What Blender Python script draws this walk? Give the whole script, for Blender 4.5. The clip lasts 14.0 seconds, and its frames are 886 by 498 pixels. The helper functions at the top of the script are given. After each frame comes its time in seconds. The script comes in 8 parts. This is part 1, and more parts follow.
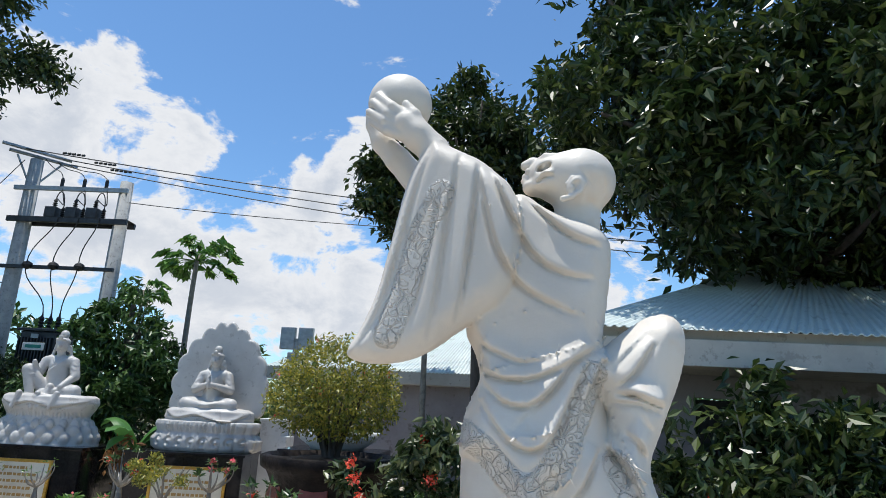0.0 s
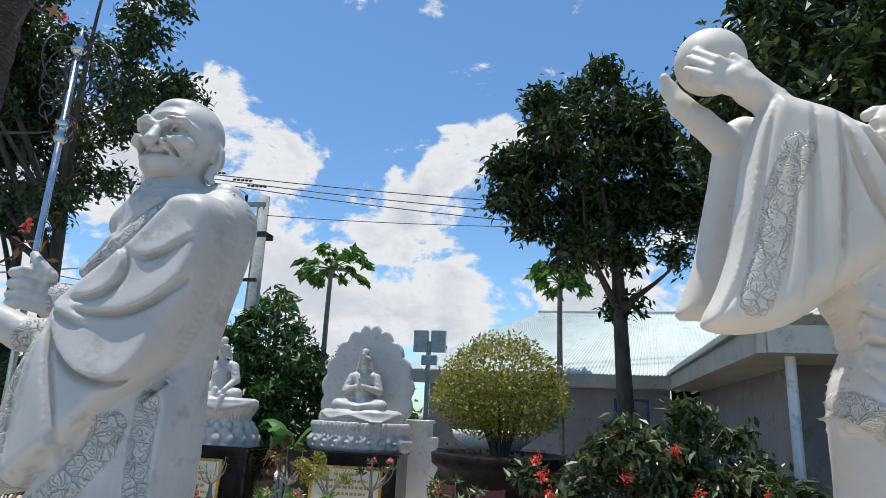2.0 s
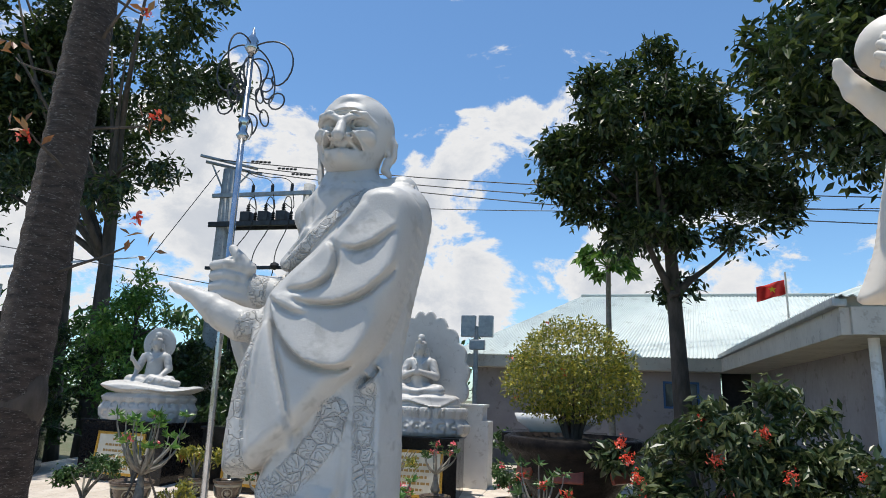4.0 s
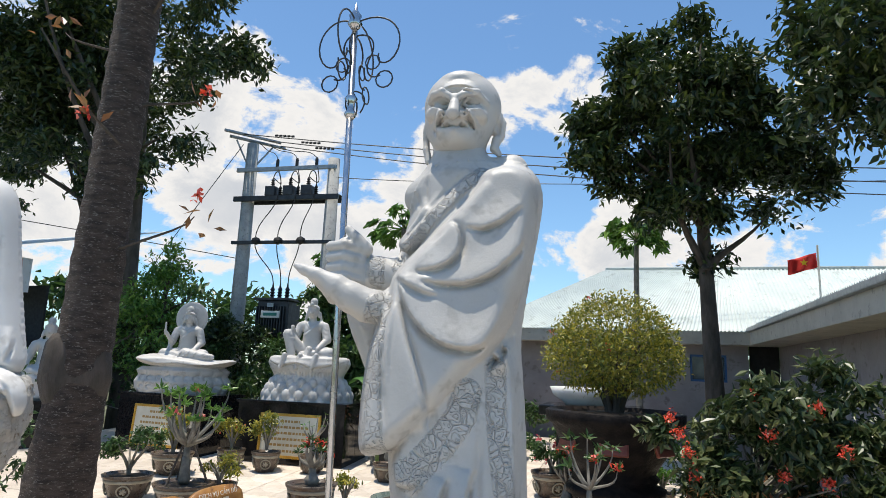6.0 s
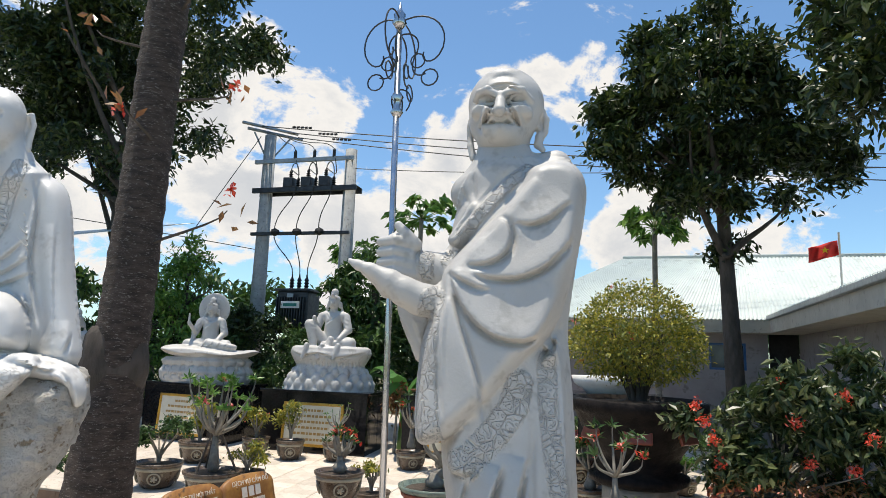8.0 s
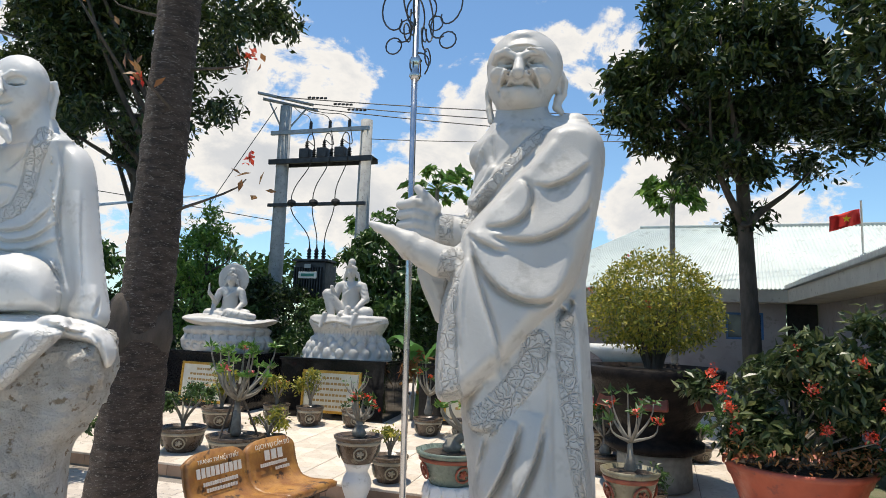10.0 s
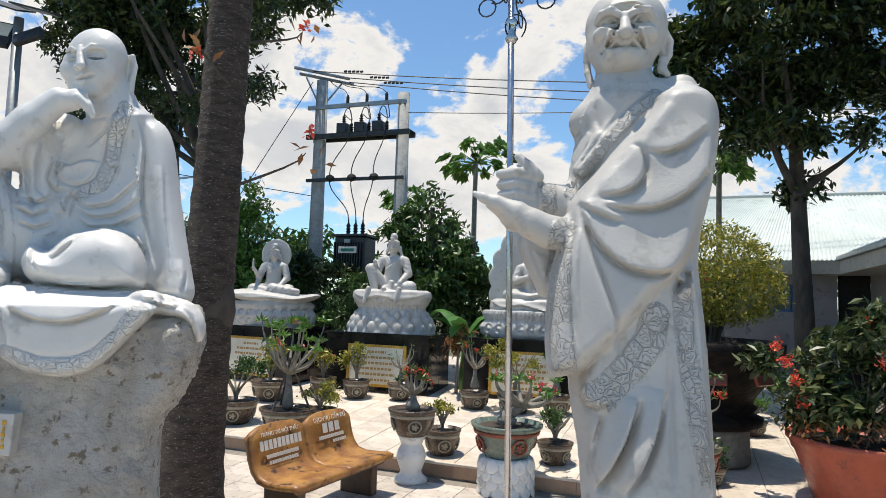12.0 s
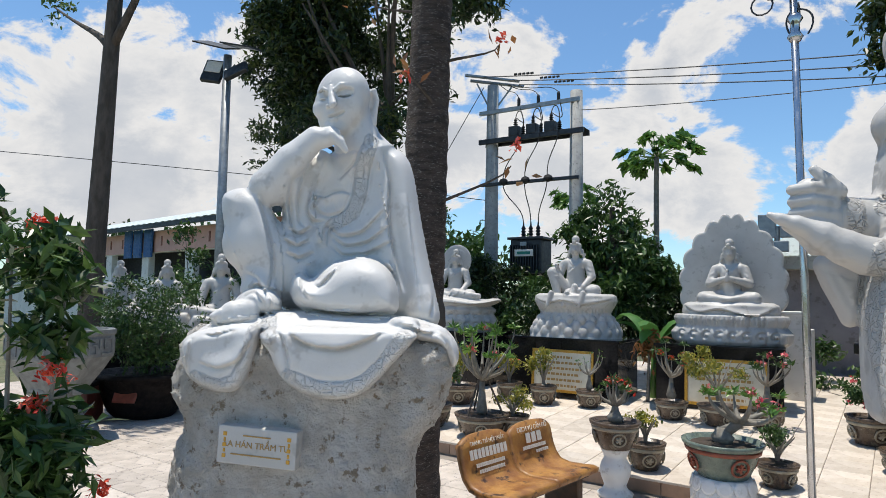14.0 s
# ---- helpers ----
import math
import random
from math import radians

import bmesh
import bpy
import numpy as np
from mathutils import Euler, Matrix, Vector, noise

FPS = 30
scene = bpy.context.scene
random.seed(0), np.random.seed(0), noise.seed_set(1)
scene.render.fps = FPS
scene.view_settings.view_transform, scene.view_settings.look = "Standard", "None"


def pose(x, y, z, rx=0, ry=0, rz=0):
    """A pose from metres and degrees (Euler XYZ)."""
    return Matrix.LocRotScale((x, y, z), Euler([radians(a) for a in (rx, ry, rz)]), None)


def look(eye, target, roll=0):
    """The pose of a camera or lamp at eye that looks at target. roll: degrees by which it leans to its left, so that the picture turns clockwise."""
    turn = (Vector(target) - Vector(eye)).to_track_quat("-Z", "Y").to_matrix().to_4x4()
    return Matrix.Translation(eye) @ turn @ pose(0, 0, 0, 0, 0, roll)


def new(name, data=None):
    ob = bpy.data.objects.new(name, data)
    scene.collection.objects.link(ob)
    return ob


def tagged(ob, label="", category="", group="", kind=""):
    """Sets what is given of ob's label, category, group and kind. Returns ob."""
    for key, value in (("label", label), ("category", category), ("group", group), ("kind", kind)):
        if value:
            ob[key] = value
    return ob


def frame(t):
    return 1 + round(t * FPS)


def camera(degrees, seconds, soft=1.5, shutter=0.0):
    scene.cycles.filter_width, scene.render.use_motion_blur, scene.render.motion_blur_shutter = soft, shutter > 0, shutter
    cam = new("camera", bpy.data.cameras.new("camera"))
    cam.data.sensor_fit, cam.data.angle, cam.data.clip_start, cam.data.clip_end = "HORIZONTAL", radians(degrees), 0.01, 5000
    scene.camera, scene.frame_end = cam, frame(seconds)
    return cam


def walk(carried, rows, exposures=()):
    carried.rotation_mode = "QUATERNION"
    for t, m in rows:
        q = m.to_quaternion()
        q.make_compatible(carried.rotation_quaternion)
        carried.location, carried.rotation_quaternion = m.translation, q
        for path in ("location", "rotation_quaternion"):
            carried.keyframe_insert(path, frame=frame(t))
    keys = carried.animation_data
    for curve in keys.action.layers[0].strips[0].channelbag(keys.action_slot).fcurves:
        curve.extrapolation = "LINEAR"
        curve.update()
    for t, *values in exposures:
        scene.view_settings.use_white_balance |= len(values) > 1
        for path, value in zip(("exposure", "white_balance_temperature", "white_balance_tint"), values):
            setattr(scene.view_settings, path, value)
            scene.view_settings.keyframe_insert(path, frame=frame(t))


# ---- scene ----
cam = camera(69.4, 14.0, 0.7)
PATH = [
    (0.0, (0.2326, 0.0897, 1.9059), (-0.1979, 4.9148, 3.1440), 2.853),
    (0.5, (0.1034, 0.1030, 1.8621), (-0.3145, 4.9240, 3.1203), 2.847),
    (1.0, (-0.0700, 0.1234, 1.8236), (-0.6301, 4.9297, 3.0826), 2.713),
    (1.5, (-0.2781, 0.1492, 1.8092), (-1.1610, 4.9094, 3.0583), 2.664),
    (2.0, (-0.4618, 0.1010, 1.7963), (-1.6149, 4.8042, 3.0417), 2.592),
    (2.5, (-0.6633, 0.0009, 1.8032), (-1.9089, 4.6816, 3.0440), 2.537),
    (3.0, (-0.7724, -0.0500, 1.7910), (-2.0409, 4.6271, 3.0221), 2.348),
    (5.5, (-1.2082, -0.0943, 1.7733), (-2.5847, 4.6211, 2.7064), 2.292),
    (6.0, (-1.2782, -0.1507, 1.7910), (-2.6679, 4.5646, 2.7046), 2.198),
    (6.5, (-1.3148, -0.1803, 1.8102), (-2.7299, 4.5308, 2.7065), 2.11),
    (7.0, (-1.3454, -0.2119, 1.8140), (-2.7827, 4.4934, 2.7051), 2.12),
    (9.5, (-1.3794, -0.2442, 1.7619), (-2.9475, 4.4584, 2.4145), 1.877),
    (10.0, (-1.3766, -0.2569, 1.7632), (-2.9760, 4.4419, 2.3662), 1.991),
    (10.5, (-1.4155, -0.2925, 1.7515), (-3.0372, 4.4057, 2.2971), 1.901),
    (11.0, (-1.4317, -0.2969, 1.7507), (-3.0896, 4.3972, 2.2165), 1.817),
    (11.5, (-1.4875, -0.2923, 1.7480), (-3.2084, 4.3833, 2.1688), 1.746),
    (12.0, (-1.6180, -0.2727, 1.7539), (-3.4247, 4.3726, 2.1498), 1.687),
    (12.5, (-1.7592, -0.2575, 1.7581), (-3.7478, 4.3138, 2.1435), 1.774),
    (13.0, (-1.8602, -0.2982, 1.8128), (-4.2622, 4.0726, 2.1686), 1.277),
    (13.5, (-1.9139, -0.3488, 1.8413), (-4.6411, 3.8277, 2.1866), 1.142),
    (14.0, (-1.9354, -0.3786, 1.8432), (-4.8365, 3.6785, 2.1963), 1.033),
]
walk(cam, [(t, look(eye, aim, roll)) for t, eye, aim, roll in PATH],
     [(0.0, -0.16, 6250, 10), (3.0, -0.2, 6350, 10), (6.5, -0.06, 6800, 10), (11.0, -0.05, 6950, 10), (14.0, -0.22, 6600, 10)])

# world
SUN_ELEV, SUN_AZ = radians(82), radians(183)   # azimuth counter-clockwise from +x
world = bpy.data.worlds.new("world")
scene.world = world
world.use_nodes = True
wn, wl = world.node_tree.nodes, world.node_tree.links
for n in list(wn):
    wn.remove(n)
sky = wn.new("ShaderNodeTexSky")
sky.sky_type, sky.sun_disc = "NISHITA", False
sky.sun_elevation, sky.sun_rotation = SUN_ELEV, radians(90) - SUN_AZ
sky.air_density, sky.dust_density, sky.ozone_density = 1.0, 0.3, 2.2
coord = wn.new("ShaderNodeTexCoord")


def wmath(op, a, b, clamp=False):
    n = wn.new("ShaderNodeMath")
    n.operation, n.use_clamp = op, clamp
    for i, v in enumerate((a, b)):
        if isinstance(v, (int, float)):
            n.inputs[i].default_value = v
        else:
            wl.new(v, n.inputs[i])
    return n.outputs[0]


def wrange(v, a, b, c, d):
    n = wn.new("ShaderNodeMapRange")
    n.interpolation_type = "SMOOTHSTEP"
    wl.new(v, n.inputs[0])
    for i, q in enumerate((a, b, c, d)):
        n.inputs[i + 1].default_value = q
    return n.outputs[0]


def wnoise(scale, detail, rough, offset, warp=0.0):
    m = wn.new("ShaderNodeMapping")
    m.inputs["Scale"].default_value = (1, 1, 1.5)
    m.inputs["Location"].default_value = offset
    wl.new(coord.outputs["Generated"], m.inputs[0])
    n = wn.new("ShaderNodeTexNoise")
    n.inputs["Scale"].default_value, n.inputs["Detail"].default_value = scale, detail
    n.inputs["Roughness"].default_value, n.inputs["Distortion"].default_value = rough, warp
    wl.new(m.outputs[0], n.inputs["Vector"])
    return n.outputs["Fac"]


# cumulus banks: yaw (ccw from +y) and height in degrees, angular radius, weight
BANKS = ((37.8, 25.3, 3.8, 0.36), (33.0, 22.6, 4.6, 0.4), (27.8, 21.4, 3.0, 0.36), (39.8, 19.5, 3.5, 0.34), (10.5, 23.3, 4.0, 0.36), (17.1, 20.2, 4.6, 0.4), (22.4, 14.1, 5.6, 0.4), (14.1, 10.0, 4.0, 0.36), (30.9, 12.4, 5.6, 0.38), (37.2, 11.8, 5.6, 0.36), (23.4, 7.2, 6.1, 0.4), (10.9, 7.2, 4.0, 0.36), (-24.1, 8.9, 6.1, 0.36), (5.0, 23.9, 3.5, 0.34), (-9.5, 12.1, 4.6, 0.34), (-3.5, 9.4, 5.6, 0.38), (67.5, 16.6, 8.1, 0.33), (59.1, 12.1, 7.6, 0.36), (65.1, 7.9, 7.6, 0.38), (1.9, 11, 4.6, 0.34), (48, 8, 9, 0.38), (46, 22, 6, 0.38), (53, 17, 6, 0.36), (80, 10, 10, 0.3))
field = wmath("ADD", wmath("MULTIPLY", wnoise(6.5, 14, 0.62, (0.3, 0.1, 0.7), 0.25), 1.9), -.36)
field = wmath("ADD", field, wmath("MULTIPLY", wnoise(2.0, 3, 0.5, (1.7, 0.4, 0.2)), 0.25))
for yaw, high, size, weight in BANKS:
    c = Vector((-math.sin(radians(yaw)) * math.cos(radians(high)), math.cos(radians(yaw)) * math.cos(radians(high)), math.sin(radians(high))))
    d = wn.new("ShaderNodeVectorMath")
    d.operation = "DISTANCE"
    wl.new(coord.outputs["Generated"], d.inputs[0])
    d.inputs[1].default_value = c
    field = wmath("ADD", field, wrange(d.outputs["Value"], 0.0, 1.75 * radians(size), weight * .9, 0.0))
mask = wrange(field, 0.92, 1.06, 0.0, 1.0)
body = wrange(field, 1.0, 1.4, 0.0, 1.0)
shade = wn.new("ShaderNodeMix")
shade.data_type = "RGBA"
wl.new(wmath("MULTIPLY", body, wnoise(7.0, 6, 0.6, (2.1, 0.9, 0.4))), shade.inputs["Factor"])
shade.inputs["A"].default_value, shade.inputs["B"].default_value = (1.0, 1.0, 1.0, 1), (0.50, 0.57, 0.68, 1)
tint = wn.new("ShaderNodeMix")
tint.data_type, tint.blend_type = "RGBA", "MULTIPLY"
tint.inputs["Factor"].default_value = 1.0
tint.inputs["B"].default_value = (0.76, 0.97, 1.08, 1)
wl.new(sky.outputs[0], tint.inputs["A"])
back_sky, back_cloud, mixw, wout = (wn.new(k) for k in ("ShaderNodeBackground", "ShaderNodeBackground", "ShaderNodeMixShader", "ShaderNodeOutputWorld"))
wl.new(tint.outputs["Result"], back_sky.inputs[0])
back_sky.inputs[1].default_value = 0.175
wl.new(shade.outputs["Result"], back_cloud.inputs[0])
back_cloud.inputs[1].default_value = 0.95
wl.new(mask, mixw.inputs[0])
wl.new(back_sky.outputs[0], mixw.inputs[1])
wl.new(back_cloud.outputs[0], mixw.inputs[2])
wl.new(mixw.outputs[0], wout.inputs[0])

sun = new("sun", bpy.data.lights.new("sun", "SUN"))
sun.data.energy, sun.data.angle, sun.data.color = 5.4, radians(0.53), (1.0, 0.95, 0.86)
sun_dir = Vector((math.cos(SUN_AZ) * math.cos(SUN_ELEV), math.sin(SUN_AZ) * math.cos(SUN_ELEV), math.sin(SUN_ELEV)))
sun.matrix_world = look(sun_dir * 40, (0, 0, 0))


# ---- materials ----
class Mat:
    """A node material: colour varied at two scales, bump, gloss."""

    def __init__(self, name, a, b, scale=6.0, rough=0.7, metal=0.0, bump=0.2, bscale=40.0, detail=6.0, spots=None, sscale=60.0, vary=0.0, dist=0.01, stretch=(1, 1, 1)):
        self.m = bpy.data.materials.new(name)
        self.m.use_nodes = True
        self.n, self.l = self.m.node_tree.nodes, self.m.node_tree.links
        self.bsdf = self.n["Principled BSDF"]
        self.bsdf.inputs["Metallic"].default_value = metal
        tc = self.n.new("ShaderNodeTexCoord")
        mp = self.n.new("ShaderNodeMapping")
        mp.inputs["Scale"].default_value = stretch
        self.l.new(tc.outputs["Object"], mp.inputs[0])
        self.vec = mp.outputs[0]
        big = self.noise(scale, detail, 0.6)
        col = self.mix(self.span(big, 0.35, 0.65), (*a, 1), (*b, 1))
        if spots:
            col = self.mix(self.span(self.noise(sscale, 3, 0.7), 0.56, 0.68), col, (*spots, 1))
        if vary:
            info = self.n.new("ShaderNodeObjectInfo")
            hsv = self.n.new("ShaderNodeHueSaturation")
            self.l.new(self.span(info.outputs["Random"], 0, 1, 1 - vary, 1 + vary, True), hsv.inputs["Value"])
            self.l.new(col, hsv.inputs["Color"])
            col = hsv.outputs[0]
        self.col = col
        self.l.new(col, self.bsdf.inputs["Base Color"])
        self.l.new(self.span(self.noise(bscale * 0.35, 4, 0.6), 0.3, 0.7, max(rough - 0.1, 0.03), min(rough + 0.1, 1)), self.bsdf.inputs["Roughness"])
        if bump:
            bn = self.n.new("ShaderNodeBump")
            bn.inputs["Strength"].default_value, bn.inputs["Distance"].default_value = bump, dist
            self.l.new(self.noise(bscale, 8, 0.65), bn.inputs["Height"])
            self.l.new(bn.outputs[0], self.bsdf.inputs["Normal"])
            self.bump = bn

    def noise(self, scale, detail, rough):
        n = self.n.new("ShaderNodeTexNoise")
        n.inputs["Scale"].default_value, n.inputs["Detail"].default_value, n.inputs["Roughness"].default_value = scale, detail, rough
        self.l.new(self.vec, n.inputs["Vector"])
        return n.outputs["Fac"]

    def span(self, v, a, b, c=0.0, d=1.0, linear=False):
        n = self.n.new("ShaderNodeMapRange")
        n.interpolation_type = "LINEAR" if linear else "SMOOTHSTEP"
        self.l.new(v, n.inputs[0])
        for i, q in enumerate((a, b, c, d)):
            n.inputs[i + 1].default_value = q
        return n.outputs[0]

    def mix(self, fac, a, b):
        n = self.n.new("ShaderNodeMix")
        n.data_type = "RGBA"
        self.l.new(fac, n.inputs["Factor"])
        for key, v in (("A", a), ("B", b)):
            if isinstance(v, tuple):
                n.inputs[key].default_value = v
            else:
                self.l.new(v, n.inputs[key])
        return n.outputs["Result"]


def leaf_mat(name, a, b, c):
    """Leaf colours differing leaf by leaf, with light passing through."""
    m = bpy.data.materials.new(name)
    m.use_nodes = True
    n, l = m.node_tree.nodes, m.node_tree.links
    bs = n["Principled BSDF"]
    geo = n.new("ShaderNodeNewGeometry")
    ramp = n.new("ShaderNodeValToRGB")
    ramp.color_ramp.elements[0].color, ramp.color_ramp.elements[1].color = (*a, 1), (*c, 1)
    ramp.color_ramp.elements.new(0.55).color = (*b, 1)
    l.new(geo.outputs["Random Per Island"], ramp.inputs[0])
    l.new(ramp.outputs[0], bs.inputs["Base Color"])
    bs.inputs["Roughness"].default_value = 0.38
    tr = n.new("ShaderNodeBsdfTranslucent")
    l.new(ramp.outputs[0], tr.inputs[0])
    mx = n.new("ShaderNodeMixShader")
    mx.inputs[0].default_value = 0.25
    l.new(bs.outputs[0], mx.inputs[1])
    l.new(tr.outputs[0], mx.inputs[2])
    l.new(mx.outputs[0], n["Material Output"].inputs[0])
    return m


marble_mat = Mat("white_marble", (.53, .51, .48), (.46, .44, .41), 2.5, .5, bump=.3, bscale=90, dist=.004, spots=(.39, .37, .34), sscale=9)
clean_marble_mat = Mat("clean_white_marble", (.68, .665, .64), (.60, .585, .56), 2.5, .5, bump=.3, bscale=90, dist=.004, spots=(.52, .50, .47), sscale=9)
cream_mat = Mat("cream_marble", (.68, .63, .55), (.61, .55, .47), 2.2, .55, bump=.22, bscale=70, dist=.004, spots=(.66, .58, .48), sscale=7)
rock_mat = Mat("hewn_marble_rock", (.82, .79, .74), (.66, .61, .54), 9, .8, bump=1.0, bscale=34, dist=.09, spots=(.36, .29, .21), sscale=19)


def carve(mat, scale):
    """Fine scrollwork relief where the border mark is set."""
    at = mat.n.new("ShaderNodeAttribute")
    at.attribute_name = "carved"
    swirl = mat.n.new("ShaderNodeTexNoise")
    swirl.inputs["Scale"].default_value, swirl.inputs["Detail"].default_value = scale * .5, 1.0
    dots = mat.n.new("ShaderNodeTexVoronoi")
    dots.inputs["Scale"].default_value = scale * 2.2
    cells = mat.n.new("ShaderNodeTexVoronoi")
    cells.feature, cells.inputs["Scale"].default_value = "DISTANCE_TO_EDGE", scale * .42
    for n in (swirl, dots, cells):
        mat.l.new(mat.vec, n.inputs["Vector"])
    turns = mat.n.new("ShaderNodeMath")
    turns.operation, turns.inputs[1].default_value = "MULTIPLY", 44.0
    mat.l.new(swirl.outputs["Fac"], turns.inputs[0])
    line = mat.n.new("ShaderNodeMath")
    line.operation = "SINE"
    mat.l.new(turns.outputs[0], line.inputs[0])
    both = mat.n.new("ShaderNodeMath")
    both.operation = "MULTIPLY"
    mat.l.new(mat.span(line.outputs[0], -1.0, -.55), both.inputs[0])
    mat.l.new(mat.span(dots.outputs["Distance"], .10, .24), both.inputs[1])
    add = mat.n.new("ShaderNodeMath")
    add.operation = "MULTIPLY"
    mat.l.new(both.outputs[0], add.inputs[0])
    mat.l.new(mat.span(cells.outputs["Distance"], .0, .05), add.inputs[1])
    msk = mat.n.new("ShaderNodeMath")
    msk.operation = "MULTIPLY"
    mat.l.new(add.outputs[0], msk.inputs[0])
    mat.l.new(at.outputs["Fac"], msk.inputs[1])
    bn = mat.n.new("ShaderNodeBump")
    bn.inputs["Strength"].default_value, bn.inputs["Distance"].default_value = 1.0, .006
    mat.l.new(msk.outputs[0], bn.inputs["Height"])
    mat.l.new(mat.bump.outputs[0], bn.inputs["Normal"])
    mat.l.new(bn.outputs[0], mat.bsdf.inputs["Normal"])


carve(marble_mat, 58.0)
carve(clean_marble_mat, 58.0)
carve(cream_mat, 58.0)
granite_mat = Mat("black_granite", (.008, .008, .009), (.015, .015, .016), 30, .10, bump=.02, bscale=20)
granite_mat.bsdf.inputs["Specular IOR Level"].default_value = .28
gold_mat = Mat("gold_paint", (.62, .36, .06), (.50, .27, .04), 20, .35, metal=.4, bump=.1, bscale=60)
plaque_mat = Mat("cream_plaque", (.72, .68, .56), (.64, .60, .48), 6, .4, bump=.03)
letter_mat = Mat("gold_letters", (.42, .26, .08), (.36, .21, .06), 20, .5, bump=0)
white_mat = Mat("white_paint", (.78, .77, .74), (.70, .69, .66), 3, .55, bump=.12, bscale=50, spots=(.58, .56, .52), sscale=8)
tile_mat = Mat("court_tile", (.70, .62, .53), (.58, .50, .41), 3.5, .5, bump=.25, bscale=70, spots=(.50, .41, .33), sscale=16, vary=.12)
grey_tile_mat = Mat("yard_tile", (.58, .51, .44), (.46, .40, .34), 4, .65, bump=.3, bscale=60, spots=(.25, .22, .2), sscale=14, vary=.14)
grout_mat = Mat("grout", (.30, .26, .22), (.22, .19, .16), 8, .9, bump=.4, bscale=60)
kerb_mat = Mat("kerb_tile", (.42, .27, .18), (.34, .22, .15), 8, .5, bump=.15, vary=.15)
earth_mat = Mat("ground_earth", (.16, .15, .09), (.09, .11, .05), 1.2, .95, bump=.6, bscale=12, dist=.05)
bark_mat = Mat("ringed_bark", (.12, .088, .068), (.055, .04, .032), 8, .9, bump=1.0, bscale=24, dist=.05, spots=(.30, .26, .22), sscale=30, stretch=(1, 1, 3.4))
dark_bark_mat = Mat("dark_bark", (.10, .08, .065), (.055, .045, .035), 9, .9, bump=.8, bscale=30, dist=.02, stretch=(1, 1, .35))
stem_mat = Mat("grey_stem", (.26, .24, .20), (.17, .155, .13), 14, .8, bump=.5, bscale=50)
concrete_mat = Mat("pole_concrete", (.40, .40, .38), (.31, .31, .30), 6, .85, bump=.3, bscale=60, spots=(.22, .22, .21), sscale=20)
steel_mat = Mat("polished_steel", (.60, .60, .60), (.50, .50, .50), 12, .22, metal=1, bump=.02)
gal_mat = Mat("galvanised_steel", (.36, .38, .39), (.28, .30, .31), 10, .5, metal=.6, bump=.1)
dark_metal_mat = Mat("dark_metal", (.045, .05, .055), (.028, .03, .034), 8, .5, metal=.3, bump=.1)
black_mat = Mat("black_rubber", (.012, .012, .013), (.02, .02, .02), 10, .6, bump=.1)
roof_mat = Mat("pale_metal_roof", (.66, .72, .69), (.58, .64, .62), 1.5, .4, bump=.05, spots=(.50, .55, .52), sscale=5)
wall_mat = Mat("lilac_wall", (.32, .30, .31), (.26, .24, .25), 1.4, .85, bump=.15, bscale=40, spots=(.20, .18, .18), sscale=4)
fascia_mat = Mat("fascia_paint", (.50, .47, .41), (.42, .39, .34), 2.5, .7, bump=.1, spots=(.34, .31, .27), sscale=8)
# near-black colour that stands in for the shade inside rooms
room_shade_mat = Mat("painted_room_shade", (.015, .014, .014), (.02, .02, .02), 3, .8, bump=.1)
blue_mat = Mat("blue_shutter", (.03, .12, .32), (.02, .09, .24), 6, .5, bump=.1)
pink_mat = Mat("pink_wall", (.66, .40, .34), (.60, .35, .30), 3, .8, bump=.1)
glass_mat = Mat("window_glass", (.03, .06, .10), (.02, .04, .07), 3, .06, bump=0)
pot_mat = Mat("brown_glaze", (.11, .075, .05), (.06, .042, .03), 10, .32, bump=.25, bscale=40, spots=(.18, .15, .11), sscale=18)
pot_band_mat = Mat("pale_pot_relief", (.34, .31, .24), (.26, .23, .17), 12, .5, bump=.3, bscale=50)
green_pot_mat = Mat("celadon_glaze", (.16, .20, .16), (.10, .13, .11), 9, .3, bump=.2)
red_band_mat = Mat("red_pot_panel", (.26, .06, .03), (.18, .045, .022), 12, .4, bump=.2)
terracotta_mat = Mat("red_plastic_terracotta", (.42, .09, .045), (.34, .07, .035), 6, .42, bump=.1, spots=(.25, .06, .04), sscale=10)
black_pot_mat = Mat("black_carved_stone", (.010, .009, .009), (.022, .018, .016), 9, .45, bump=.6, bscale=22, dist=.02)
black_pot_mat.bsdf.inputs["Specular IOR Level"].default_value = .06
soil_mat = Mat("soil", (.07, .05, .035), (.04, .03, .02), 20, .95, bump=.9, bscale=60)
bench_mat = Mat("ochre_terrazzo", (.44, .22, .06), (.24, .10, .03), 5, .42, bump=.2, bscale=50, spots=(.06, .032, .02), sscale=7, detail=9)
bench_leg_mat = Mat("bench_leg_stone", (.09, .045, .022), (.05, .03, .018), 8, .5, bump=.2)
text_white_mat = Mat("white_letters", (.78, .74, .66), (.70, .66, .58), 20, .6, bump=0)
grey_stone_mat = Mat("grey_carved_stone", (.22, .23, .22), (.16, .165, .16), 9, .75, bump=.4, bscale=50)
dark_stone_mat = Mat("dark_recess_stone", (.06, .06, .06), (.045, .045, .045), 9, .85, bump=.3)
red_mat = Mat("flag_cloth", (.62, .02, .015), (.50, .015, .012), 6, .7, bump=.1)
yellow_mat = Mat("star_yellow", (.80, .55, .02), (.75, .5, .02), 6, .7, bump=0)
